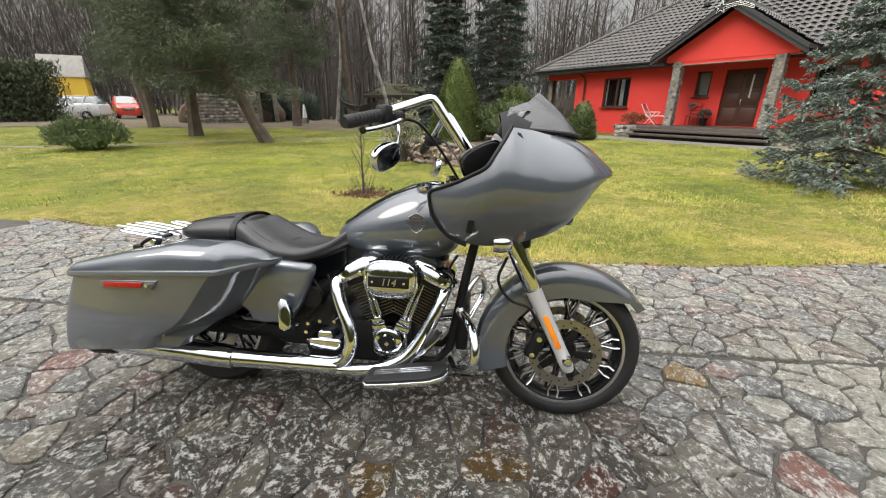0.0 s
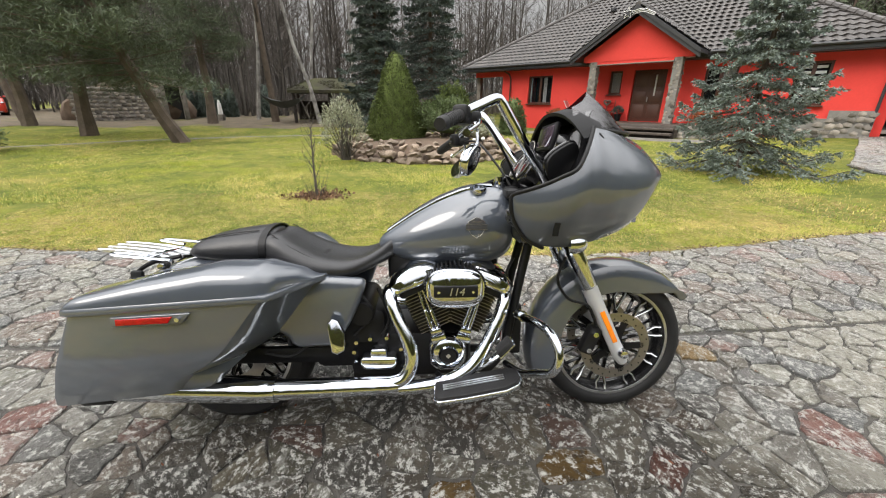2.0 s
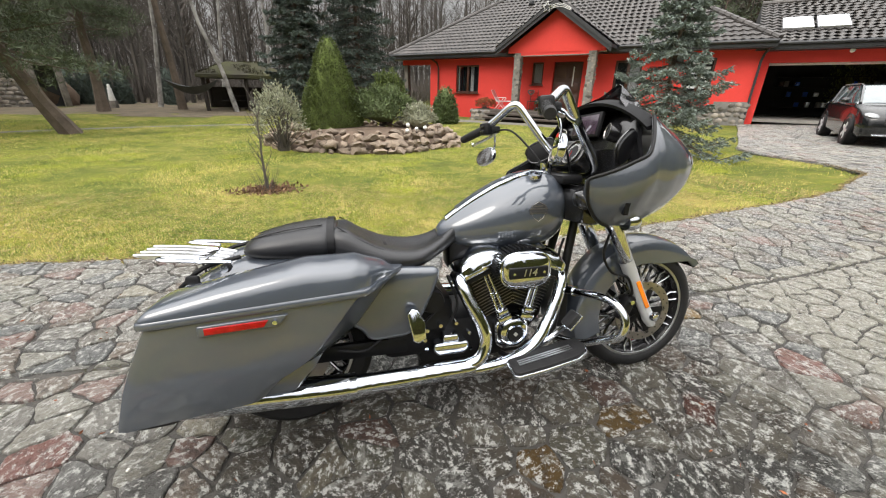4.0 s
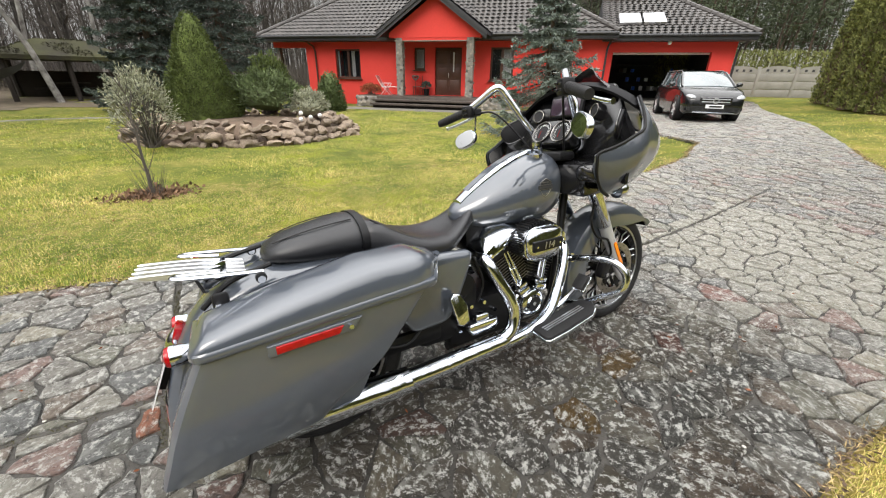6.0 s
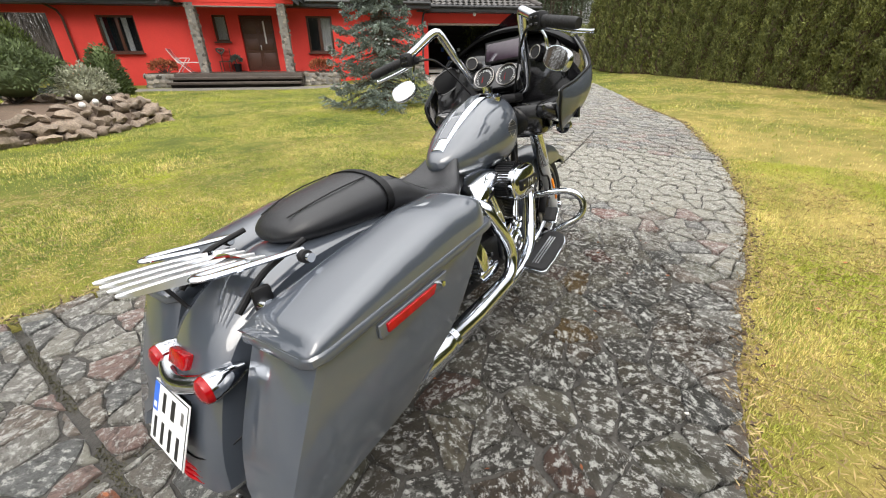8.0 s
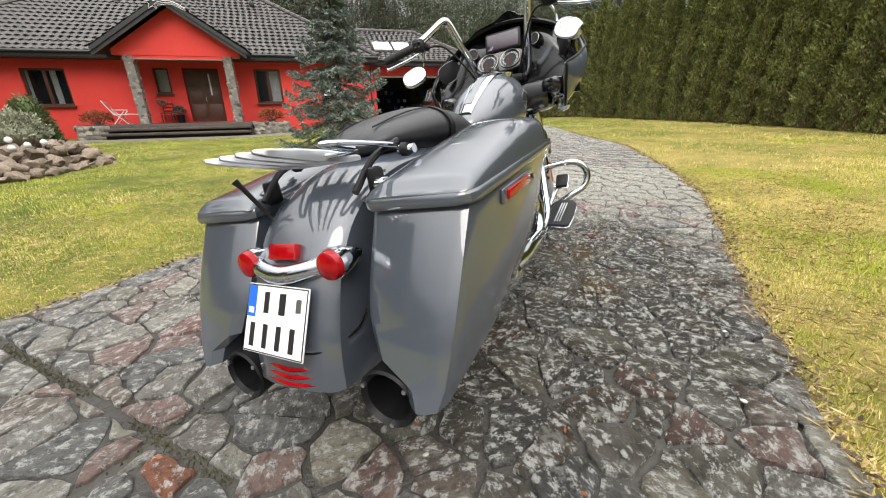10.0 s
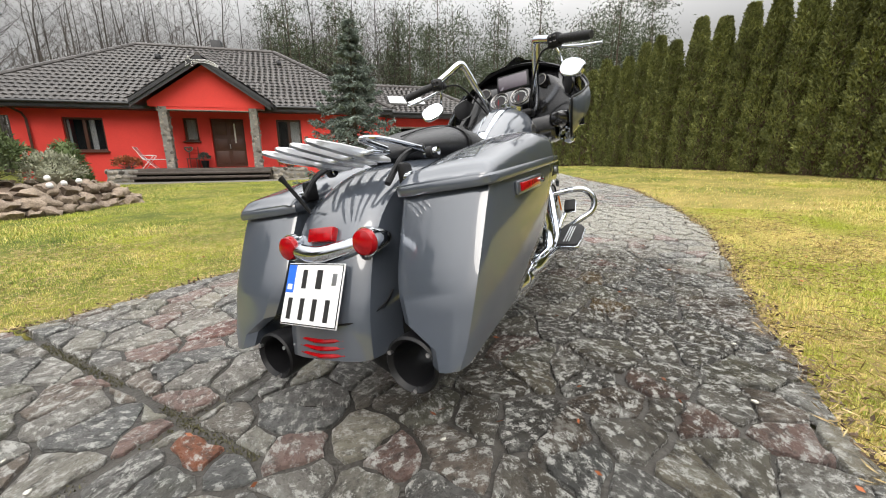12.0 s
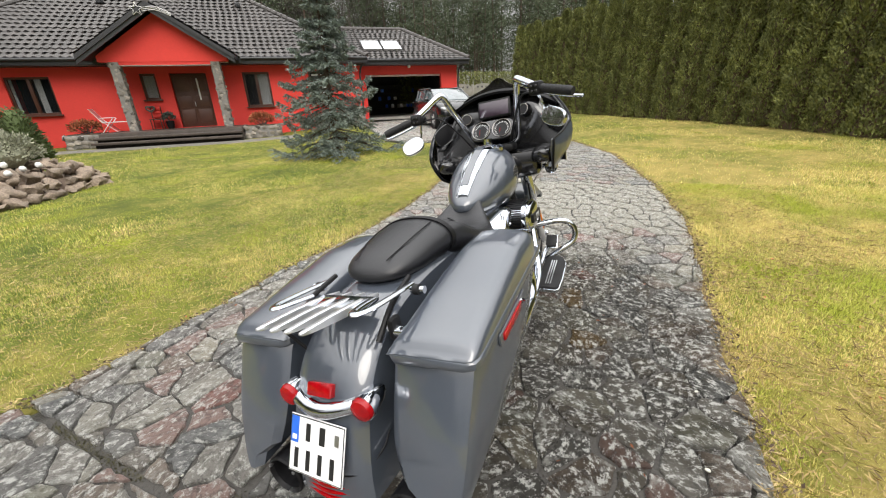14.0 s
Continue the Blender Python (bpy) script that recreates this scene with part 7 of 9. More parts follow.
FYB = np.array([-0.352, -0.350, -0.340, -0.325, -0.300, -0.290, -0.280, -0.265, -0.250, -0.240, -0.225, -0.20, -0.175, -0.155])


def shell():
    xs_ = np.concatenate([np.linspace(0.285, 0.40, 8), np.linspace(0.41, 0.56, 12), np.linspace(0.58, 0.895, 16)])
    rings = []
    for x in xs_:
        zb, zt, ym, yt, yb = (float(np.interp(x, FX, q)) for q in (FZB, FZT, FYM, FYT, FYB))
        ring = []
        for k in range(13):
            t = k / 12
            yc = 2 * ym - 0.5 * (yb + yt)
            y = (1 - t) ** 2 * yb + 2 * t * (1 - t) * yc + t * t * yt
            ring.append((x, y, zb + (zt - zb) * t))
        rings.append(ring)
    back = [[(x - 0.004 * (i < 2), y + 0.010, z) for x, y, z in r_] for i, r_ in enumerate(rings)]
    return loft([r_ + b_[::-1] for r_, b_ in zip(rings, back)])


def shell_liner():
    """Inner skin of the fairing, just inside the painted shell."""
    xs_ = np.concatenate([np.linspace(0.292, 0.40, 8), np.linspace(0.41, 0.56, 12), np.linspace(0.58, 0.80, 10)])
    rings = []
    for x in xs_:
        zb, zt, ym, yt, yb = (float(np.interp(x, FX, q)) for q in (FZB, FZT, FYM, FYT, FYB))
        ring = []
        for k in range(13):
            t = 0.03 + 0.95 * k / 12
            yc = 2 * ym - 0.5 * (yb + yt)
            ring.append((x, (1 - t) ** 2 * yb + 2 * t * (1 - t) * yc + t * t * yt + 0.0125, zb + (zt - zb) * t))
        rings.append(ring)
    back = [[(x, y + 0.003, z) for x, y, z in r_] for r_ in rings]
    return loft([r_ + b_[::-1] for r_, b_ in zip(rings, back)])


fr, fl = both("fairing_side", shell, PAINT, bike, "sweeping glossy grey fairing side")
both("fairing_liner", shell_liner, BLACKGLOSS, bike, "gloss black inner skin of the fairing")
# cowl between the sides, under the screen
cowl = []
for x in np.linspace(0.60, 0.895, 14):
    yt, zt = float(np.interp(x, FX, FYT)), float(np.interp(x, FX, FZT))
    top = [(x + 0.055 * (1 - (y / yt) ** 2), y, zt + 0.020 * (1 - (y / yt) ** 2)) for y in np.linspace(yt, -yt, 15)]
    cowl.append(top + [(a, b, c - 0.01) for a, b, c in top[::-1]])
part("fairing_cowl", loft(cowl), PAINT, bike, "grey fairing nose")
part("headlamp_recess", loft([[(0.93 - 0.10 * abs(y / 0.15), y, 1.035) for y in np.linspace(-0.155, 0.155, 13)] + [(0.86 - 0.10 * abs(y / 0.15), y, 1.02) for y in np.linspace(0.155, -0.155, 13)],
                              [(0.775, y, 0.88) for y in np.linspace(-0.23, 0.23, 13)] + [(0.72, y, 0.88) for y in np.linspace(0.23, -0.23, 13)]]), BLACKGLOSS, bike, "black headlamp recess under the nose")
# edge trim of the fairing opening
def trim_line():
    pts = [(float(x), float(np.interp(x, FX, FYT)), float(np.interp(x, FX, FZT)) + 0.002) for x in (0.290, 0.33, 0.38, 0.43, 0.47, 0.495, 0.52, 0.545)]
    lowp = [(0.285, -0.362, 0.965), (0.298, -0.352, 0.905), (0.345, -0.338, 0.84), (0.41, -0.322, 0.806)]
    return tube(curve(lowp[::-1] + pts, 3), 0.0065, 8)
both("edge_trim", trim_line, BLACK, bike, "black rubber edge of the fairing")


# black inner panel facing the rider
def inner():
    ys = np.linspace(-0.395, 0.395, 33)
    zs_ = np.linspace(0.0, 1.0, 18)
    rings = []
    for t in zs_:
        ring = []
        for y in ys:
            e = abs(y) / 0.395
            zlo, zhi = 0.88 - 0.02 * e, 1.275 - 0.24 * smooth(0.45, 1.0, e)
            z = zlo + (zhi - zlo) * t
            x = 0.500 - 0.085 * e ** 2 + 0.045 * smooth(0.0, 1.0, t) + 0.10 * smooth(0.75, 1.0, t) * (1 - e)
            ring.append((x, y, z))
        rings.append(ring)
    bk = [[(x + 0.02, y, z) for x, y, z in r_] for r_ in rings]
    return loft([r_ + b_[::-1] for r_, b_ in zip(rings, bk)])


panel = part("inner_fairing", inner(), BLACKGLOSS, bike, "gloss black inner fairing with dials")
part("fairing_lower", box(0.17, 0.52, 0.15, (0.425, 0, 0.872), 0.035), BLACKGLOSS, panel, "gloss black lower fairing over the fork")
hood = []
for y in np.linspace(-0.348, 0.348, 27):
    e = abs(y) / 0.348
    z = 1.284 - 0.118 * e ** 2.2
    x0 = 0.495 + 0.02 * e
    hood.append([(x0, y, z), (x0 + 0.05, y, z + 0.014), (0.68 - 0.10 * e, y, z - 0.025 * (1 - e)), (0.68 - 0.10 * e, y, z - 0.04), (x0 + 0.05, y, z - 0.008), (x0 + 0.004, y, z - 0.012)])
part("dash_hood", loft(hood), SOFTBLACK, panel, "black hood over the dials")
for s in (-1, 1):
    wing = slab(oval(0, 0, 0.078, 0.048, 24, 3.0), -0.012, 0.0, 0.004)
    sp = part("speaker_grille", moved(wing, Matrix.Translation((0.462, s * 0.330, 1.095)) @ pose(0, 0, 0, 0, 0, -90 + s * 62) @ pose(0, 0, 0, -8, s * -25, 0)), BLACK, panel, "dark oval loudspeaker grille")
    part("speaker_ring", moved(tube([Vector((a, -0.013, b)) for a, b in oval(0, 0, 0.081, 0.051, 24, 3.0)] + [Vector((0.081, -0.013, 0.0))], 0.004, 6), Matrix.Translation((0.462, s * 0.330, 1.095)) @ pose(0, 0, 0, 0, 0, -90 + s * 62) @ pose(0, 0, 0, -8, s * -25, 0)), BLACKGLOSS, sp)
    def lowerpod():
        return pad(stations([(0.285, 0.012, 0.90, 0.935), (0.31, 0.05, 0.875, 0.945), (0.38, 0.07, 0.86, 0.955), (0.46, 0.075, 0.855, 0.96)], 3), 16)
    part("glove_box", moved(lowerpod(), Matrix.Translation((0.0, s * 0.285, 0.0))), BLACKGLOSS, panel, "gloss black glove box")
disp = part("display", moved(box(0.02, 0.200, 0.105, bev=0.008), Matrix.Translation((0.505, 0, 1.195)) @ pose(0, 0, 0, 0, 14, 0)), BLACK, panel, "wide dashboard display switched off")
part("display_glass", moved(box(0.004, 0.176, 0.082, bev=0.001), Matrix.Translation((0.4935, 0, 1.196)) @ pose(0, 0, 0, 0, 14, 0)), SCREENGLASS, disp)
GM = Matrix.Translation((0.415, 0, 1.075)) @ pose(0, 0, 0, 0, 32, 0) @ pose(0, 0, 0, 0, 0, -90)
pod = part("gauge_pod", moved(slab(oval(0, 0, 0.130, 0.064, 32, 4.0), -0.012, 0.05, 0.008), GM), BLACKGLOSS, panel, "black pod with two round dials")
for s in (-1, 1):
    g = part("dial", moved(lathe([(0, -0.014), (0.047, -0.014), (0.047, -0.011), (0, -0.011)], 32, Matrix.Translation((s * 0.061, 0, 0))), GM), DIAL, pod, "round dial with pale ring")
    part("dial_ring", moved(lathe([(0.046, -0.016), (0.053, -0.020), (0.055, -0.012), (0.046, -0.012), (0.046, -0.016)], 32, Matrix.Translation((s * 0.061, 0, 0))), GM), BLACKGLOSS, pod)
    part("dial_rim", moved(tube([(s * 0.061 + 0.0535 * math.cos(2 * math.pi * k / 32), -0.020, 0.0535 * math.sin(2 * math.pi * k / 32)) for k in range(33)], 0.0016, 6), GM), STEEL, pod, "thin bright dial rim")
    tick = bmesh.new()
    for k in range(22):
        a = radians(-50 + 280 * k / 21)
        add(tick, moved(box(0.002, 0.0015, 0.007 if k % 2 else 0.010), Matrix.Translation((s * 0.061 + 0.038 * math.cos(a), -0.0148, 0.038 * math.sin(a))) @ pose(0, 0, 0, 0, 90 - math.degrees(a), 0)))
    tagged(part("dial_mark", moved(tick, GM), WHITE, g), kind="stuff")
    part("needle", moved(box(0.0016, 0.002, 0.036, (s * 0.061 - 0.008, -0.0165, -0.010)), GM), REDLENS, g)
    SM = Matrix.Translation((0.500, s * 0.178, 1.158)) @ pose(0, 0, 0, 0, 18, 0) @ pose(0, 0, 0, 0, 0, -90 + s * 16)
    sg = part("small_dial", lathe([(0, -0.012), (0.026, -0.012), (0.034, -0.018), (0.036, 0.0), (0.036, 0.03)], 28, SM), BLACKGLOSS, panel, "small round dial in a black ring")
    part("dial_face", lathe([(0, -0.0135), (0.025, -0.0135)], 24, SM), DIAL, sg)
    part("dial_ring", lathe([(0.0265, -0.016), (0.0285, -0.020), (0.0305, -0.019), (0.0265, -0.016)], 24, SM), STEEL, sg)

# smoked screen with a wavy top edge
ws = []
for k, u in enumerate(np.linspace(-1, 1, 41)):
    e = abs(u)
    y = 0.315 * u
    bx, bz = 0.815 - 0.262 * e ** 1.7, 1.206 - 0.006 * e
    tx = float(np.interp(e, [0, 0.12, 0.28, 0.65, 0.85, 1], [0.650, 0.643, 0.615, 0.540, 0.530, 0.550]))
    tz = float(np.interp(e, [0, 0.12, 0.28, 0.65, 0.85, 1], [1.370, 1.359, 1.326, 1.288, 1.252, 1.212]))
    row = [Vector((bx + (tx - bx) * t, y * (1 - 0.22 * t), bz + (tz - bz) * t + 0.012 * math.sin(math.pi * t))) for t in (0, 0.25, 0.5, 0.75, 1.0)]
    ws.append(row + [q + Vector((-0.0035, 0, -0.001)) for q in row[::-1]])
part("windscreen", loft(ws), TINT, bike, "low smoked windscreen with wavy edge")
part("screen_trim", tube(curve([(float(0.817 - 0.262 * abs(u) ** 1.7), 0.318 * u, 1.203 - 0.006 * abs(u)) for u in np.linspace(-1, 1, 21)], 2), 0.007, 6), BLACK, bike)

# handlebar with tall sharp bends
for s in (-1, 1):
    dx, dz = (0.0, 0.0) if s < 0 else (0.030, -0.030)
    bar = part("handlebar", tube(curve([(0.470, s * 0.050, 0.990), (0.467, s * 0.105, 1.000), (0.455, s * 0.138, 1.040), (0.36, s * 0.174, 1.170), (0.278, s * 0.205, 1.290)], 5) + curve([(0.263, s * 0.212, 1.305), (0.240, s * 0.228, 1.300), (0.185 + dx * 0.5, s * 0.285, 1.270 + dz * 0.5), (0.125 + dx, s * 0.345, 1.238 + dz)], 4), 0.0185, 14), CHROME, bike, "tall chrome handlebar")
    OFF = Matrix.Translation((dx, 0, dz))
    grip = part("grip", moved(tube([(0.118, s * 0.358, 1.233), (0.110, s * 0.372, 1.229), (0.060, s * 0.487, 1.196), (0.052, s * 0.505, 1.191)], [0.018, 0.020, 0.0205, 0.0175], 18), OFF), RUBBER, bike, "black rubber grip")
    for k in range(7):
        p = Vector((0.104, s * 0.386, 1.225)).lerp(Vector((0.066, s * 0.474, 1.200)), k / 6)
        part("grip_rib", moved(tube([p - Vector((0.0008, s * -0.002, 0)), p + Vector((0.0008, s * -0.002, 0))], 0.0215, 14), OFF), RUBBER, grip)
    sw = part("switch_box", moved(box(0.052, 0.062, 0.060, bev=0.012), OFF @ Matrix.Translation((0.128, s * 0.335, 1.236)) @ pose(0, 0, 0, 0, 0, s * 24)), BLACK, bike, "black handlebar switch box")
    for k in range(4):
        part("switch", moved(box(0.010, 0.014, 0.010, bev=0.003), OFF @ Matrix.Translation((0.100, s * (0.318 + 0.02 * (k % 2)), 1.225 + 0.022 * (k // 2)))), BLACKGLOSS, sw)
    part("lever_perch", moved(box(0.05, 0.035, 0.035, bev=0.010), OFF @ Matrix.Translation((0.165, s * 0.318, 1.232))), BLACK, bike)
    part("lever", moved(tube(curve([(0.180, s * 0.325, 1.225), (0.175, s * 0.375, 1.208), (0.150, s * 0.445, 1.186), (0.125, s * 0.520, 1.168), (0.122, s * 0.540, 1.166)], 5), [0.009] * 4 + [0.0075] * 12 + [0.007] * 4 + [0.011], 10), OFF), CHROME, bike, "polished hand lever")
    part("mirror_stem", moved(tube(curve([(0.165, s * 0.325, 1.222), (0.175, s * 0.345, 1.18), (0.172, s * 0.352, 1.14), (0.152, s * 0.376, 1.118)], 5), 0.0055, 8), OFF), CHROME, bike)
    MM = OFF @ Matrix.Translation((0.140, s * 0.396, 1.102)) @ pose(0, 0, 0, 0, 0, -90 + s * 26) @ pose(0, 0, 0, -14, s * -20, 0)
    mir = part("mirror", moved(slab(oval(0, 0, 0.066, 0.043, 28, 2.5), -0.004, 0.022, 0.006), MM), CHROME, bike, "oval chrome mirror hung under the bar")
    part("mirror_glass", moved(slab(oval(0, 0, 0.060, 0.037, 28, 2.5), -0.006, -0.003), MM), MIRRORM, mir)
    part("cable", moved(tube(curve([(0.155, s * 0.315, 1.225), (0.22, s * 0.24, 1.22), (0.30, s * 0.17, 1.12), (0.37, s * 0.11, 1.0)], 6), 0.005, 6), OFF), BLACK, bike)
    sig = part("turn_signal", moved(lathe([(0, -0.045), (0.018, -0.042), (0.031, -0.028), (0.036, -0.005), (0.034, 0.022), (0.0, 0.024)], 24), Matrix.Translation((0.528, s * 0.292, 0.815)) @ pose(0, 0, 0, 0, 0, 90)), CHROME, bike, "chrome bullet turn signal")
    part("signal_lens", moved(lathe([(0.030, 0.022), (0.026, 0.030), (0.0, 0.034)], 24), Matrix.Translation((0.528, s * 0.292, 0.815)) @ pose(0, 0, 0, 0, 0, 90 + 180)), REDLENS, sig)
    part("signal_arm", tube(curve([(0.545, s * 0.27, 0.818), (0.558, s * 0.21, 0.832), (0.565, s * 0.13, 0.828)], 5), [0.014] * 10 + [0.02], 10), CHROME, sig)
part("triple_clamp", box(0.10, 0.28, 0.04, (0.365, 0, 0.975), 0.015), BLACK, bike)
part("ignition_switch", lathe([(0, -0.02), (0.02, -0.02), (0.026, 0.0), (0.026, 0.03), (0, 0.03)], 20, Matrix.Translation((0.315, 0, 1.010)) @ pose(0, 0, 0, 90, 0, 0)), CHROME, bike, "chrome ignition switch")

# engine: crankcase, two finned cylinders, chrome covers
CX, CZ = 0.103, 0.335
eng = part("engine", box(0.50, 0.30, 0.20, (-0.06, 0, 0.33), 0.04), BLACK, bike, "black V-twin engine with chrome covers")
part("gearbox", box(0.30, 0.30, 0.26, (-0.30, 0, 0.40), 0.04), BLACK, eng)
part("frame_filler", box(0.46, 0.12, 0.14, (0.08, 0.0, 0.67), 0.03), BLACK, bike)
for sgn in (-1, 1):
    rot = Matrix.Translation((CX, 0, CZ)) @ pose(0, 0, 0, 0, sgn * 24, 0)
    cyl = part("cylinder", moved(lathe([(0.062, 0.10), (0.062, 0.33), (0, 0.33)], 20, pose(0, 0, 0, 90, 0, 0)), rot @ Matrix.Translation((0, -0.03, 0))), BLACK, eng, "black finned cylinder")
    for k in range(13):
        part("cooling_fin", moved(box(0.158 - 0.002 * abs(k - 6), 0.215, 0.0045, (0, -0.045, 0.128 + 0.0135 * k), 0.0015, 1), rot), BLACK, cyl)
        part("fin_edge", moved(box(0.150 - 0.002 * abs(k - 6), 0.003, 0.0018, (0, -0.1535, 0.128 + 0.0135 * k)), rot), STEEL, cyl)
    hd = part("cylinder_head", moved(box(0.165, 0.24, 0.045, (0, -0.045, 0.312), 0.012), rot), BLACK, cyl)
    part("rocker_base", moved(box(0.200, 0.262, 0.026, (0, -0.045, 0.330), 0.010, 3), rot), CHROME, cyl, "chrome rocker box base")
    # a cast cover with a sloping crown and two humps
    sec = []
    for x, w, zt in stations([(-0.112, 0.104, 0.352), (-0.100, 0.126, 0.372), (-0.060, 0.134, 0.396), (0.0, 0.134, 0.404), (0.060, 0.134, 0.396), (0.100, 0.126, 0.372), (0.112, 0.104, 0.352)], 3):
        sec.append([(x, -0.045 + w * math.cos(b) , 0.338 + (zt - 0.338) * max(0.0, math.sin(b)) ** 0.55) for b in (math.pi * i / 12 for i in range(13))])
    part("rocker_cover", moved(loft(sec), rot), CHROME, cyl, "domed chrome rocker cover")
    for dx in (-0.045, 0.045):
        part("cover_hump", moved(ball(0.030, (dx, -0.150, 0.362), 2, (1.15, 0.75, 0.75)), rot), CHROME, cyl)
    for dx in (-0.078, 0.0, 0.078):
        part("cover_bolt", moved(lathe([(0, -0.012), (0.0075, -0.012), (0.009, 0.0), (0.009, 0.01)], 10, Matrix.Translation((dx, -0.172, 0.334))), rot), CHROME, cyl)
    for dx in (0.0, 0.026):
        a = Vector((CX + sgn * 0.038 + sgn * dx, -0.178, 0.425))
        b = Vector((CX + sgn * 0.125 + sgn * dx * 0.7, -0.150, 0.650))
        pr = part("pushrod_tube", tube([a, a.lerp(b, 0.12), a.lerp(b, 0.13), a.lerp(b, 0.45), a.lerp(b, 0.46), b], [0.013, 0.013, 0.0095, 0.0095, 0.0075, 0.0075], 12), CHROME, eng, "chrome pushrod tube")
    part("tappet_block", moved(box(0.060, 0.05, 0.030, bev=0.006), Matrix.Translation((CX + sgn * 0.048, -0.178, 0.420)) @ pose(0, 0, 0, 0, sgn * 22, 0)), CHROME, eng)
    part("tappet_block", moved(box(0.045, 0.05, 0.022, bev=0.005), Matrix.Translation((CX + sgn * 0.058, -0.178, 0.450)) @ pose(0, 0, 0, 0, sgn * 22, 0)), CHROME, eng)
cover = part("cam_cover", lathe([(0, -0.030), (0.050, -0.030), (0.060, -0.024), (0.066, -0.008), (0.070, 0.03)], 40, Matrix.Translation((0.092, -0.185, 0.358))), CHROME, eng, "round chrome cam cover")
part("cam_cover_base", slab([(0.02, 0.30), (0.05, 0.275), (0.13, 0.275), (0.165, 0.31), (0.165, 0.39), (0.13, 0.425), (0.05, 0.425), (0.015, 0.39)], -0.185, -0.14, 0.012), CHROME, eng)
part("timer_cover", lathe([(0, -0.036), (0.030, -0.036), (0.034, -0.030)], 32, Matrix.Translation((0.092, -0.185, 0.358))), BLACK, cover, "black timer cover with bright rim")
part("timer_rim", lathe([(0.032, -0.033), (0.036, -0.039), (0.040, -0.032), (0.032, -0.033)], 32, Matrix.Translation((0.092, -0.185, 0.358))), CHROME, cover)
part("timer_mark", moved(box(0.014, 0.003, 0.014), Matrix.Translation((0.092, -0.222, 0.358)) @ pose(0, 0, 0, 0, 45, 0)), SATIN, cover)
# air cleaner with its number
dome = [[(0.116 + (x - 0.116) * k, d, 0.640 + (z - 0.640) * k) for x, z in oval(0.116, 0.640, 0.103, 0.071, 44, 3.0)] for k, d in ((1.0, -0.165), (1.0, -0.238), (0.985, -0.250), (0.95, -0.258), (0.86, -0.265), (0.66, -0.2705), (0.35, -0.274), (0.03, -0.275))]
ac = part("air_cleaner", loft(dome), CHROME, eng, "oval chrome air cleaner cover", 50)
filt = bmesh.new()
for k in range(44):
    a = 2 * math.pi * k / 44
    add(filt, moved(box(0.006, 0.075, 0.010), Matrix.Translation((0.116 + 0.112 * math.cos(a), -0.185, 0.643 + 0.078 * math.sin(a))) @ pose(0, 0, 0, 0, 90 - math.degrees(a), 0)))
tagged(part("filter_pleats", filt, BLACK, ac, "black pleated filter behind the cover"), kind="stuff")
part("cover_rim", tube([(x, -0.246, z) for x, z in oval(0.116, 0.640, 0.103, 0.071, 44, 3.0)] + [(0.219, -0.246, 0.640)], 0.005, 8), CHROME, ac)
part("cover_band", slab([(0.036, 0.616), (0.196, 0.616), (0.196, 0.660), (0.036, 0.660)], -0.279, -0.255, 0.004), BLACK, ac, "black band with a number")
txt = bpy.data.curves.new("number", "FONT")
txt.body, txt.size, txt.extrude, txt.align_x, txt.align_y, txt.shear = "114", 0.040, 0.0012, "CENTER", "CENTER", 0.25
num = new("number", txt)
num.parent = ac
num.matrix_basis = pose(0.116, -0.2800, 0.637, 90, 0, 0)
txt.materials.append(SATIN)
for dx in (-0.062, 0.062):
    part("cover_screw", lathe([(0, -0.2815), (0.005, -0.2815), (0.005, -0.277)], 10, Matrix.Translation((0.116 + dx, 0, 0.637))), CHROME, ac)
# gearbox cover
gc = part("gearbox_cover", slab([(-0.255, 0.325), (-0.235, 0.300), (-0.125, 0.300), (-0.105, 0.325), (-0.108, 0.355), (-0.25, 0.355)], -0.220, -0.15, 0.012, 4), CHROME, eng, "chrome gearbox side cover")
part("cover_top", slab([(-0.215, 0.352), (-0.145, 0.352), (-0.150, 0.385), (-0.210, 0.385)], -0.212, -0.15, 0.008, 3), CHROME, gc)
for x, z in ((-0.215, 0.415), (-0.15, 0.418), (-0.28, 0.36), (-0.275, 0.32), (-0.095, 0.37), (-0.27, 0.40), (-0.09, 0.30)):
    part("cover_bolt", lathe([(0, -0.012), (0.008, -0.012), (0.009, 0.0), (0.009, 0.02)], 10, Matrix.Translation((x, -0.170, z))), CHROME, gc)
part("starter", lathe([(0, -0.18), (0.045, -0.175), (0.05, -0.16), (0.05, 0.1)], 24, Matrix.Translation((-0.245, -0.01, 0.52))), BLACK, eng)

# exhaust
part("rear_header", tube(curve([(-0.135, -0.12, 0.600), (-0.132, -0.185, 0.590), (-0.105, -0.215, 0.520), (-0.058, -0.240, 0.420), (-0.050, -0.250, 0.345), (-0.085, -0.255, 0.285), (-0.17, -0.258, 0.262)], 6), 0.027, 16), CHROME, bike, "chrome rear exhaust header")
part("front_header", tube(curve([(0.320, -0.10, 0.585), (0.315, -0.165, 0.572), (0.290, -0.195, 0.500), (0.240, -0.215, 0.400), (0.170, -0.235, 0.310), (0.07, -0.245, 0.262), (-0.05, -0.250, 0.245), (-0.17, -0.255, 0.245)], 6), 0.026, 16), CHROME, bike, "chrome front exhaust header")
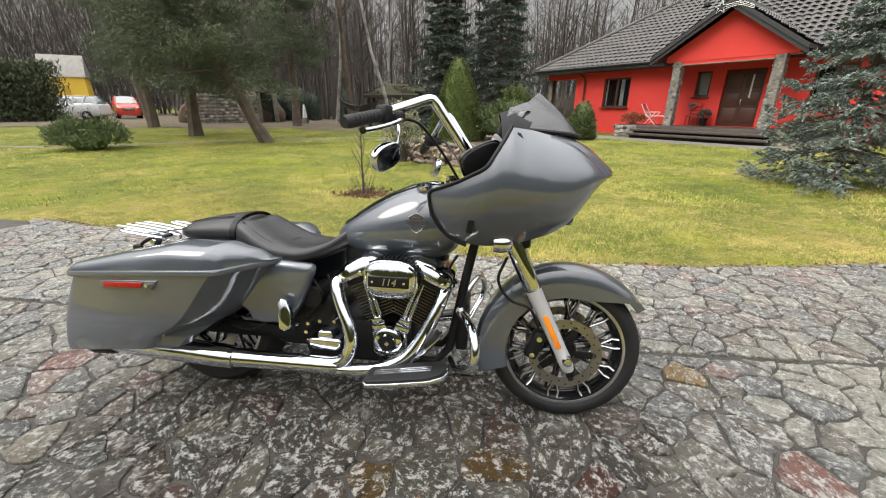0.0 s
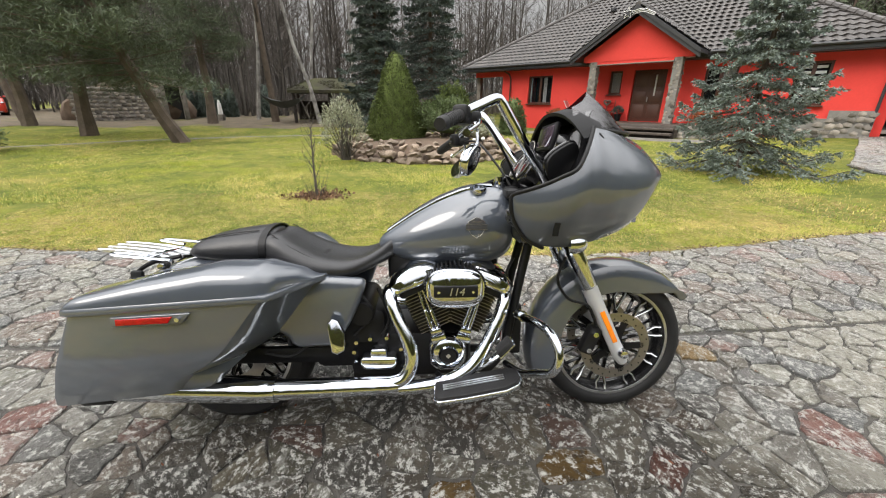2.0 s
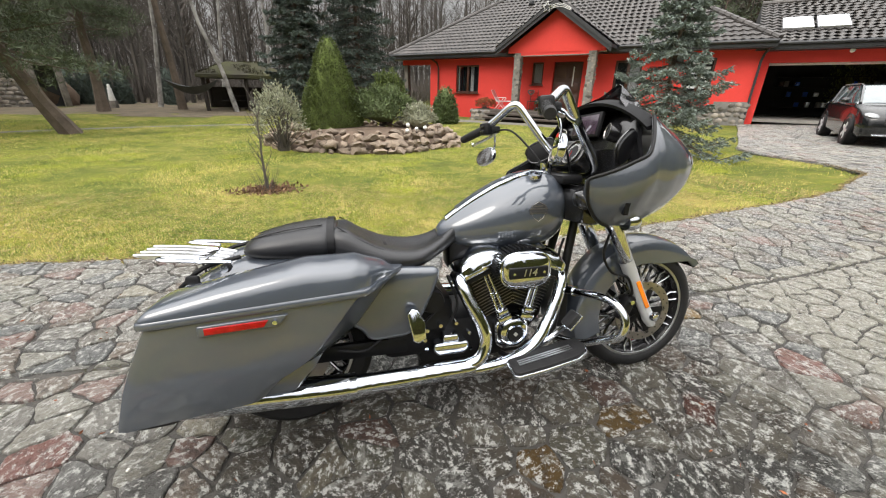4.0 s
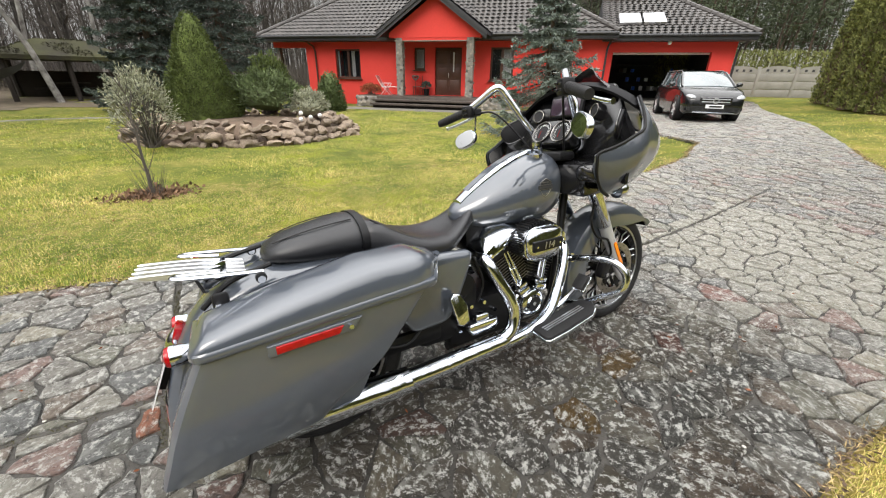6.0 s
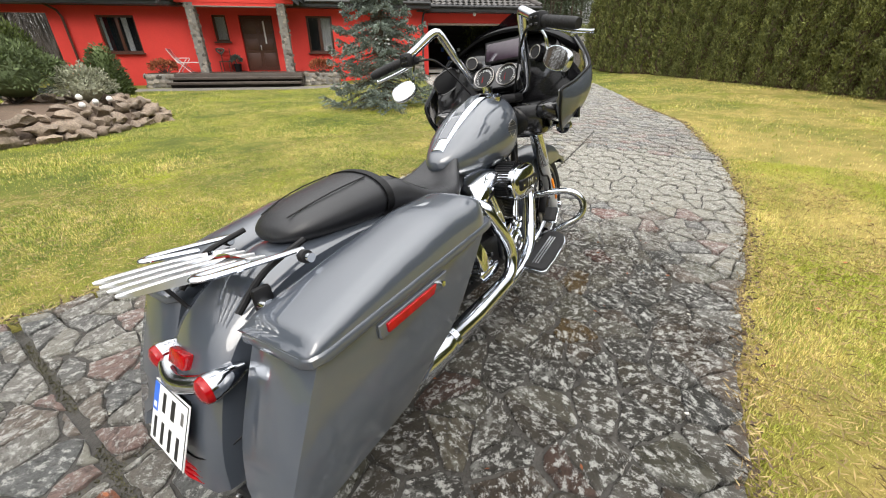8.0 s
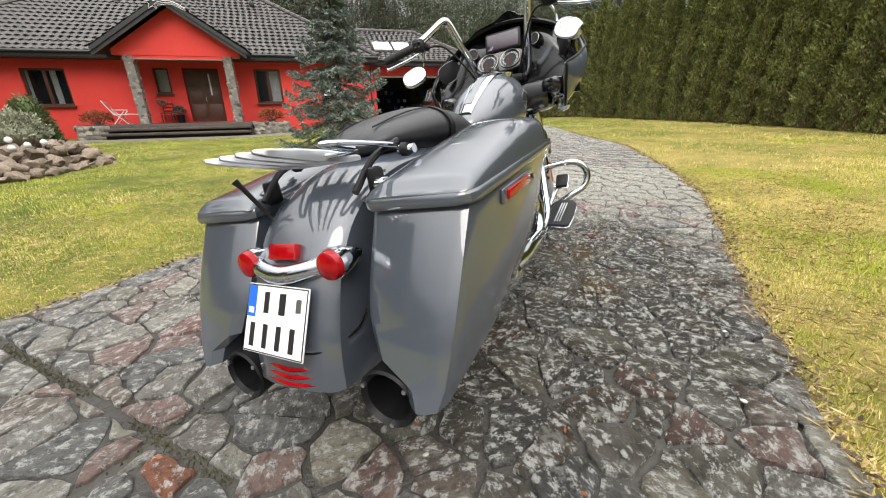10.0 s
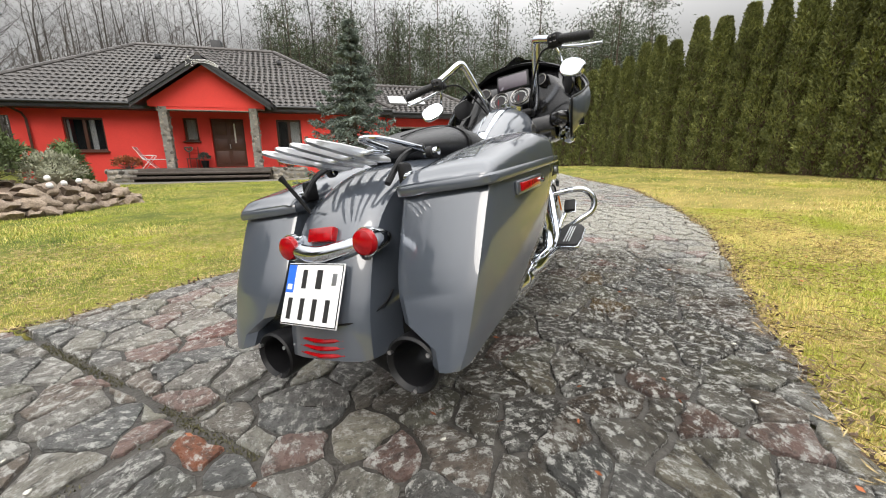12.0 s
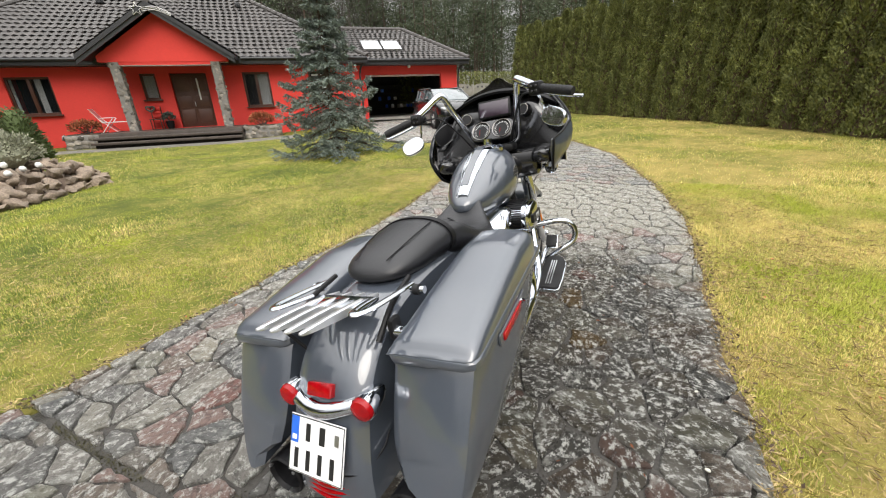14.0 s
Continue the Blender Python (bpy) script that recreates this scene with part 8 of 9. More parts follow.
for s in (-1, 1):
    x0 = -0.10 if s < 0 else -0.35
    muf = part("muffler", tube([(x0, s * 0.256, 0.260), (x0 - 0.03, s * 0.256, 0.260), (-0.40, s * 0.262, 0.258), (-0.56, s * 0.262, 0.256), (-0.57, s * 0.262, 0.256), (-0.62, s * 0.260, 0.256), (-1.05, s * 0.240 - 0.008 * (s > 0), 0.262 - 0.010 * (s > 0)), (-1.16, s * 0.232 - 0.016 * (s > 0), 0.264 - 0.018 * (s > 0))], [0.030, 0.036, 0.038, 0.040, 0.046, 0.050, 0.053, 0.053], 22), CHROME, bike, "long chrome muffler")
    part("clamp", tube([(-0.555, s * 0.262, 0.256), (-0.58, s * 0.261, 0.256)], 0.048, 20), CHROME, muf)
    tip = moved(lathe([(0.056, 0.02), (0.062, 0.0), (0.066, -0.085), (0.061, -0.090), (0.052, -0.080), (0.046, 0.05), (0.0, 0.05)], 28), Matrix.Translation((-1.175, s * 0.232 - 0.016 * (s > 0), 0.264 - 0.018 * (s > 0))) @ pose(0, 0, 0, 0, 0, -90) @ pose(0, 0, 0, 0, 0, 0))
    tp = part("muffler_tip", tip, BLACK, muf, "black muffler end cap")
    for k in range(3):
        a = 2 * math.pi * k / 3 + 0.5
        part("tip_bolt", lathe([(0, -0.004), (0.005, -0.004), (0.005, 0.006)], 8, Matrix.Translation((-1.263, s * 0.232 - 0.016 * (s > 0) + 0.057 * math.cos(a), 0.264 - 0.018 * (s > 0) + 0.057 * math.sin(a))) @ pose(0, 0, 0, 0, 0, -90)), SATIN, tp)

# floorboards, pedals, guard
for s in (-1, 1):
    ol = [(-0.165, -0.045), (-0.150, -0.062), (-0.05, -0.068), (0.10, -0.066), (0.150, -0.045), (0.170, -0.01), (0.165, 0.040), (0.13, 0.058), (-0.12, 0.062), (-0.16, 0.045)]
    FM = Matrix.Translation((0.195, s * 0.305, 0.276)) @ pose(0, 0, 0, s * -4, -10, 0) @ pose(0, 0, 0, 90, 0, 0)
    sgn = 1 if s < 0 else -1
    fb = part("floorboard", moved(slab([(a, sgn * b * -1) for a, b in ol], -0.010, 0.010, 0.003), FM), CHROME, bike, "chrome-edged rider floorboard")
    part("board_pad", moved(slab([(a * 0.96, sgn * b * -0.92) for a, b in ol], 0.008, 0.022, 0.004), FM), RUBBER, fb, "black rubber floorboard pad")
    for k in range(3):
        part("pad_strip", moved(box(0.23, 0.003, 0.006, (-0.01, 0.0225, 0.012 * (k - 1))), FM), SATIN, fb)
    part("board_bracket", tube([(0.05, s * 0.16, 0.25), (0.10, s * 0.28, 0.255)], 0.012, 8), BLACK, fb)
    part("engine_guard", tube(curve([(0.372, s * 0.05, 0.472), (0.390, s * 0.15, 0.490), (0.424, s * 0.285, 0.512), (0.448, s * 0.362, 0.500), (0.463, s * 0.402, 0.445), (0.448, s * 0.390, 0.378), (0.415, s * 0.315, 0.332), (0.380, s * 0.225, 0.282), (0.345, s * 0.10, 0.255)], 7), 0.0165, 14), CHROME, bike, "chrome engine guard bar")
    part("guard_clamp", tube([(0.385, s * 0.125, 0.487), (0.393, s * 0.160, 0.493)], 0.023, 12), CHROME, bike)
    pf = slab([(-0.03, -0.055), (-0.012, -0.068), (0.02, -0.06), (0.034, 0.0), (0.022, 0.052), (0.0, 0.066), (-0.022, 0.052)], -0.012, 0.012, 0.006)
    pp = part("passenger_footrest", moved(pf, Matrix.Translation((-0.325, s * 0.262, 0.470)) @ pose(0, 0, 0, s * 12, -14, 0)), CHROME, bike, "folded chrome passenger footrest")
    part("footrest_arm", tube([(-0.31, s * 0.19, 0.40), (-0.315, s * 0.25, 0.42)], 0.014, 10), CHROME, pp)
    part("frame_downtube", tube([(0.44, s * 0.06, 0.83), (0.395, s * 0.075, 0.62), (0.335, s * 0.085, 0.30), (0.28, s * 0.09, 0.235), (-0.30, s * 0.10, 0.225)], 0.019, 12), BLACK, bike, "black frame tube")
    part("swingarm", box(0.52, 0.035, 0.07, (-0.60, s * 0.135, 0.335), 0.015), BLACK, bike)
    part("shock_absorber", tube([(-0.55, s * 0.16, 0.60), (-0.74, s * 0.16, 0.36)], 0.03, 14), BLACK, bike)
part("oil_cooler", box(0.05, 0.17, 0.22, (0.385, 0, 0.40), 0.012), BLACK, bike, "black oil cooler between the frame tubes")
part("horn_cover", box(0.07, 0.05, 0.11, (0.30, 0.16, 0.55), 0.02), CHROME, bike)
ped = part("brake_pedal", moved(box(0.070, 0.058, 0.022, bev=0.007), Matrix.Translation((0.292, -0.300, 0.435)) @ pose(0, 0, 0, 0, -48, 0)), RUBBER, bike, "black-padded brake pedal")
part("pedal_plate", moved(box(0.078, 0.064, 0.008, bev=0.003), Matrix.Translation((0.300, -0.300, 0.427)) @ pose(0, 0, 0, 0, -48, 0)), CHROME, ped)
part("pedal_arm", tube(curve([(0.30, -0.29, 0.425), (0.26, -0.255, 0.36), (0.19, -0.235, 0.30)], 4), 0.011, 8), CHROME, ped)
part("side_stand", tube([(0.02, 0.18, 0.22), (0.06, 0.30, 0.055), (0.075, 0.335, 0.045)], [0.014, 0.013, 0.022], 10), BLACK, bike, "black side stand under the left side")
part("side_stand_foot", moved(box(0.09, 0.05, 0.012, bev=0.004), Matrix.Translation((0.08, 0.345, 0.060)) @ pose(0, 0, 0, 9)), BLACK, bike)
part("primary_cover", slab([(-0.33, 0.40), (-0.30, 0.27), (-0.2, 0.23), (0.05, 0.23), (0.17, 0.28), (0.19, 0.38), (0.10, 0.45), (-0.22, 0.47)], 0.15, 0.22, 0.02), CHROME, eng)
for k, (a, b, c) in enumerate((((-0.25, -0.16, 0.60), (-0.20, -0.17, 0.52), (-0.28, -0.17, 0.43)), ((-0.45, -0.19, 0.40), (-0.52, -0.20, 0.36), (-0.62, -0.19, 0.37)), ((-0.18, -0.16, 0.62), (-0.14, -0.16, 0.50), (-0.17, -0.16, 0.42)), ((0.36, -0.10, 0.72), (0.33, -0.12, 0.66), (0.36, -0.10, 0.60)))):
    part("cable", tube(curve([a, b, c], 6), 0.006, 6), BLACK, bike)

# luggage rack and its docking hardware
def rail():
    line = curve([(-0.945, -0.162, 0.738), (-1.04, -0.164, 0.748), (-1.135, -0.160, 0.758), (-1.168, -0.146, 0.761), (-1.165, -0.128, 0.761), (-1.12, -0.118, 0.755), (-1.06, -0.112, 0.746)], 6)
    bm = tube(line, 0.0105, 10)
    for v in bm.verts:
        near_z = min(line, key=lambda q: (Vector(q) - v.co).length_squared)[2]
        v.co.z = near_z + (v.co.z - near_z) * 0.6
    return bm


rack = part("luggage_rack", box(0.07, 0.20, 0.012, (-1.075, -0.015, 0.738), 0.004), CHROME, bike, "chrome luggage rack of flat fins over the mudguard")
both("rack_rail", rail, CHROME, rack, "bent chrome rail")
for y in (-0.070, -0.022, 0.026, 0.074):
    rings = []
    for x, z, w, hh in ((-0.990, 0.728, 0.004, 0.010), (-1.03, 0.738, 0.0075, 0.020), (-1.10, 0.751, 0.0085, 0.025), (-1.18, 0.761, 0.0085, 0.021), (-1.25, 0.767, 0.008, 0.013), (-1.272, 0.768, 0.0065, 0.008), (-1.278, 0.767, 0.003, 0.004)):
        rings.append([(x, y - w, z - hh), (x, y - w, z - 0.002), (x, y - w * 0.6, z + 0.001), (x, y + w * 0.6, z + 0.001), (x, y + w, z - 0.002), (x, y + w, z - hh)])
    part("rack_fin", loft(rings), FINMETAL, rack, "polished fin of the rack")
for s in (-1, 1):
    hw = part("docking_bracket", moved(box(0.045, 0.022, 0.060, bev=0.010), Matrix.Translation((-1.070, s * 0.168, 0.672))), BLACK, bike, "black docking bracket with bolt")
    part("bracket_bolt", lathe([(0, -0.018), (0.014, -0.018), (0.016, 0.0), (0.016, 0.01)], 14, Matrix.Translation((-1.075, s * 0.182, 0.664)) @ (pose(0, 0, 0) if s < 0 else pose(0, 0, 0, 0, 0, 180))), CHROME, hw)
    part("docking_point", tube([(-0.955, s * 0.165, 0.726), (-0.955, s * 0.208, 0.726)], 0.011, 14), CHROME, bike, "chrome docking point")
    part("docking_bush", tube([(-0.955, s * 0.175, 0.726), (-0.955, s * 0.192, 0.726)], 0.016, 14), RUBBER, bike)
    part("fender_strut", tube(curve([(-0.92, s * 0.14, 0.75), (-1.04, s * 0.150, 0.72), (-1.12, s * 0.145, 0.655)], 5), 0.008, 8), BLACK, bike)

# tail lamps, number plate, antenna
part("lamp_bar", tube(curve([(-1.195, -0.125, 0.533), (-1.225, -0.07, 0.520), (-1.238, 0.0, 0.512), (-1.225, 0.07, 0.520), (-1.195, 0.125, 0.533)], 5), 0.022, 12), CHROME, bike, "chrome tail lamp bar")
for s in (-1, 1):
    LM = Matrix.Translation((-1.214, s * 0.124 - 0.012, 0.533)) @ pose(0, 0, 0, 0, 0, -90) @ Matrix.Scale(0.88, 4)
    lamp = part("tail_lamp", lathe([(0, 0.085), (0.016, 0.080), (0.030, 0.050), (0.036, 0.015), (0.036, -0.010), (0.0, -0.010)], 24, LM), CHROME, bike, "chrome bullet tail lamp with red lens")
    part("lamp_lens", lathe([(0.035, -0.008), (0.036, -0.016), (0.032, -0.026), (0.018, -0.033), (0.0, -0.035)], 24, LM), REDLENS, lamp, "domed red lens")
    part("lens_ring", lathe([(0.0345, -0.012), (0.0385, -0.012), (0.0385, 0.002), (0.0345, 0.002)], 24, LM), CHROME, lamp)
part("centre_lamp", moved(box(0.022, 0.082, 0.036, bev=0.005), Matrix.Translation((-1.212, 0.004, 0.556)) @ pose(0, 0, 0, 0, 24, 0)), REDLENS, bike, "red rectangular centre lamp")
PM = Matrix.Translation((-1.282, 0.002, 0.428)) @ pose(0, 0, 0, 2.5, 24, 0) @ pose(0, 0, 0, 0, 0, -90) @ Matrix.Scale(0.93, 4)
plate = part("number_plate", moved(box(0.200, 0.004, 0.158, bev=0.0015), PM), WHITE, bike, "small white number plate with blue band")
part("plate_border", moved(slab([(-0.098, -0.077), (0.098, -0.077), (0.098, 0.077), (-0.098, 0.077)], -0.0028, -0.0022), PM), INK, plate)
part("plate_face", moved(slab([(-0.095, -0.074), (0.095, -0.074), (0.095, 0.074), (-0.095, 0.074)], -0.0036, -0.0026), PM), WHITE, plate)
part("blue_band", moved(slab([(-0.095, 0.002), (-0.066, 0.002), (-0.066, 0.074), (-0.095, 0.074)], -0.0042, -0.0034), PM), BLUE, plate)
for x, z, w, h in ((-0.030, 0.038, 0.016, 0.048), (0.022, 0.038, 0.020, 0.048), (-0.070, -0.038, 0.015, 0.054), (-0.026, -0.038, 0.015, 0.054), (0.018, -0.038, 0.015, 0.054), (0.062, -0.038, 0.015, 0.054)):
    part("plate_bar", moved(slab([(x - w / 2, z - h / 2), (x + w / 2, z - h / 2), (x + w / 2, z + h / 2), (x - w / 2, z + h / 2)], -0.0048, -0.0036), PM), INK, plate)
part("band_bar", moved(slab([(-0.089, 0.010), (-0.072, 0.010), (-0.072, 0.024), (-0.089, 0.024)], -0.0046, -0.0040), PM), WHITE, plate)
part("plate_sticker", moved(slab([(0.066, 0.024), (0.082, 0.024), (0.082, 0.054), (0.066, 0.054)], -0.0042, -0.0034), PM), SATIN, plate)
part("plate_holder", moved(box(0.12, 0.02, 0.10, (0, 0.012, 0.02), 0.004), PM), BLACK, bike)
part("antenna", tube([(-1.118, 0.112, 0.585), (-1.125, 0.122, 0.610), (-1.158, 0.160, 0.700), (-1.165, 0.168, 0.716)], [0.008, 0.005, 0.006, 0.009], 10), BLACK, bike, "short black antenna")
part("inner_mudguard", box(0.5, 0.20, 0.35, (-0.62, 0, 0.56), 0.04), BLACK, bike)


# ---- flagstones of the drive ----
def seam_y(x):
    """Line of the planted joint along the drive."""
    return 0.50 + 0.030 * max(0.0, x - 1.0) ** 1.6


def seamed(group):
    """Split the stones along the planted joints."""
    out = []
    for cx, cy, poly in group:
        pieces = [poly]
        if cx < 5:
            y0 = seam_y(cx)
            pieces = [clip(poly, (0, 1), y0 - 0.014), clip(poly, (0, -1), -(y0 + 0.014))]
            if cy > 0.2:
                pieces = [q for p in pieces if len(p) > 2 for q in (clip(p, (1, 0), -1.398), clip(p, (-1, 0), 1.372))]
        for p in pieces:
            if len(p) > 2:
                ax, ay = sum(v[0] for v in p) / len(p), sum(v[1] for v in p) / len(p)
                if max(math.hypot(v[0] - ax, v[1] - ay) for v in p) > 0.035:
                    out.append((ax, ay, p))
    return out


SPECIAL = [((0.06, -0.47), FLAG_OCHRE), ((-1.43, 0.30), FLAG_BRICK), ((-1.20, 1.39), FLAG_RED), ((1.95, -0.25), FLAG_RED), ((-1.72, 0.06), FLAG_RED), ((1.17, -0.29), FLAG_PALE), ((1.52, 0.30), FLAG_OCHRE), ((2.2, 0.33), FLAG_PALE), ((0.85, -0.35), FLAG_RED), ((2.1, -0.1), FLAG_RED),
           ((-1.9, -0.1), FLAG_RED), ((0.42, -0.30), FLAG_OCHRE), ((2.5, 0.55), FLAG_PALE), ((2.9, 0.2), FLAG_PALE), ((-0.30, -0.50), FLAG_PALE), ((-1.6, 0.75), FLAG_PALE), ((1.5, 0.55), FLAG_PALE)]
def to_edge(group):
    """Trim the stones along the edges of the drive."""
    out = []
    for cx, cy, poly in group:
        for edge, sg in ((edge_left, 1), (edge_right, -1)):
            e = float(edge(cx))
            k = (float(edge(cx + 0.1)) - float(edge(cx - 0.1))) / 0.2
            poly = clip(poly, (-k * sg, sg), (e - k * cx) * sg)
        if len(poly) > 2:
            out.append((sum(p[0] for p in poly) / len(poly), sum(p[1] for p in poly) / len(poly), poly))
    return out


near = cells(-5.0, 9.2, -2.6, 7.5, 0.165, lambda x, y: bool(on_drive(x, y, -0.16)), 5, 0.47, 1.30)
rest = cells(9.2, 22.5, 0.5, 14, 0.26, lambda x, y: bool(on_drive(x, y, -0.25)), 8, 0.46, 1.25)
near, rest = seamed(to_edge(near)), to_edge(rest)
near.sort(key=lambda c: (c[0] - 0.0) ** 2 * 0.6 + (c[1] + 0.2) ** 2)
rest += near[300:]
for i, (cx, cy, poly) in enumerate(near[:300]):
    v, f = flag(cx, cy, poly, 0.001 + 0.005 * ((i * 0.618) % 1), 1000 + i, 0.010)
    if not f:
        continue
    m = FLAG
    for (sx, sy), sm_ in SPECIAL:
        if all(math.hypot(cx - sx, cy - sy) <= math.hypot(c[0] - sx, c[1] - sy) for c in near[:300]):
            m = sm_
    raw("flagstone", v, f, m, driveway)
PALE_BAND = stone_material("pale_band_flags", False, (0.36, 0.345, 0.29))
for nm, m, pick in (("flagstones_beyond", FLAG_I, False), ("flagstones_pale_band", PALE_BAND, True)):
    V, F = [], []
    for i, (cx, cy, poly) in enumerate(rest):
        if (2.05 < cx < 3.9 and cy < seam_y(cx) + 0.1) != pick:
            continue
        v, f = flag(cx, cy, poly, 0.001 + 0.005 * ((i * 0.618) % 1), 9000 + i, 0.010)
        o = len(V)
        V += v
        F += [tuple(k + o for k in q) for q in f]
    tagged(raw(nm, V, F, m, driveway), kind="stuff")

# ---- grass ----
r = np.random.default_rng(99)


def blades(n, x0, x1, y0, y1, h, w, gap=-0.02):
    x, y = r.uniform(x0, x1, n), r.uniform(y0, y1, n)
    keep = ~on_drive(x, y, gap)
    keep &= ~(((x / 2.75) ** 2 + ((y - 10.9) / 2.55) ** 2) < 1.0)
    keep &= x * HV.x + y * HV.y < FRONT - 3.0
    x, y = x[keep], y[keep]
    n = len(x)
    z = land(x, y) - 0.045
    a = r.uniform(0, 2 * math.pi, n)
    L = h * r.uniform(0.35, 1.25, n) * (0.8 + 0.35 * np.sin(x * 1.7 + 2 * np.sin(y * 1.3)))
    tilt = r.uniform(0.2, 1.0, n) ** 1.5 * 2.4
    p = np.stack([x, y, z], 1)
    side = np.stack([-np.sin(a), np.cos(a), np.zeros(n)], 1) * (w * r.uniform(0.6, 1.3, n))[:, None]
    flat = 1 / np.sqrt(1 + tilt ** 2)
    tip = p + np.stack([np.cos(a) * L * tilt * flat, np.sin(a) * L * tilt * flat, L * flat + 0.014], 1)
    return np.stack([p - side, p + side, tip], 1)


tris = np.concatenate([
    blades(230000, -2.6, 4.2, -3.2, -0.9, 0.036, 0.0019),
    blades(60000, -3.0, 8.0, -6.0, -2.6, 0.038, 0.0036),
    blades(300000, -5.5, 5.0, 1.6, 4.6, 0.030, 0.0024),
    blades(150000, -7.0, 9.0, 4.4, 9.0, 0.034, 0.0042),
    blades(130000, -14.0, 12.0, 8.0, 18.0, 0.042, 0.007),
    blades(70000, 2.0, 24.0, -8.0, 6.0, 0.042, 0.007),
    blades(50000, -22.0, -6.0, 2.0, 16.0, 0.042, 0.007),
])
tagged(quads("grass", tris, BLADES), "short yellow-green winter grass with straw", "grass", kind="stuff")
# moss and short grass in the planted joints
JOINTMOSS = mat("joint_moss", (0.085, 0.080, 0.035), 0.9, var=0.5, scale=9, island=0.4)
n = 9000
mx = np.where(np.arange(n) < 3500, -1.385 + r.normal(0, 0.010, n), r.uniform(-4.5, 4.8, n))
my = np.where(np.arange(n) < 3500, r.uniform(0.2, 2.0, n), 0.50 + 0.030 * np.maximum(0, mx - 1.0) ** 1.6 + r.normal(0, 0.010, n))
keep = on_drive(mx, my, 0.02) & (np.sin(mx * 5 + my * 7) + np.sin(mx * 13) > 0.1)
mx, my = mx[keep], my[keep]
c = np.stack([mx, my, land(mx, my) - 0.008], 1)
tagged(quads("joint_moss", leaves(c, np.tile([0, 0, 1.0], (len(c), 1)), 0.012, 0.0020, r, 0.8), JOINTMOSS), "short moss and grass in the joints of the drive", "moss", kind="stuff")
# dry leaves and needles scattered on the stones and the lawn
n = 420
x, y = r.uniform(-3, 7, n), r.uniform(-3, 4, n)
c = np.stack([x, y, land(x, y) + 0.022], 1)
d = np.stack([r.normal(0, 1, n), r.normal(0, 1, n), r.normal(0, 0.05, n)], 1)
tagged(quads("fallen_leaves", leaves(c, d, 0.022, 0.005, r, 0.1), RUSTLEAF), "small brown fallen leaves and needles", "leaf litter", kind="stuff")
# withered grass, straw and brown needles where the lawn meets the stones
STRAW = mat("withered_straw", (0.38, 0.285, 0.135), 0.85, var=0.4, scale=7, island=0.5)
ex = r.uniform(-5.0, 9.0, 17000)
left_side = np.arange(17000) % 2 == 0
ey = np.where(left_side, edge_left(ex) + np.abs(r.normal(0, 0.05, 17000)) - 0.035, edge_right(ex) - np.abs(r.normal(0, 0.05, 17000)) + 0.035)
c = np.stack([ex, ey, land(ex, ey) + r.uniform(-0.012, 0.010, 17000)], 1)
d = np.stack([r.normal(0, 1, 17000), r.normal(0, 1, 17000), r.uniform(0.0, 0.5, 17000)], 1)
tagged(quads("edge_straw", leaves(c[:11000], d[:11000], 0.045, 0.0022, r, 0.2), STRAW), "withered straw along the edges of the drive", "dry grass", kind="stuff")
tagged(quads("edge_litter", leaves(c[11000:], d[11000:], 0.026, 0.006, r, 0.2), SOIL), "brown needles and leaf crumbs along the edges of the drive", "leaf litter", kind="stuff")
n = 60000
x, y = r.uniform(-5.5, 6.0, n), np.where(np.arange(n) % 2 == 0, r.uniform(-3.2, -0.9, n), r.uniform(1.7, 5.0, n))
keep = ~on_drive(x, y, -0.02)
x, y = x[keep], y[keep]
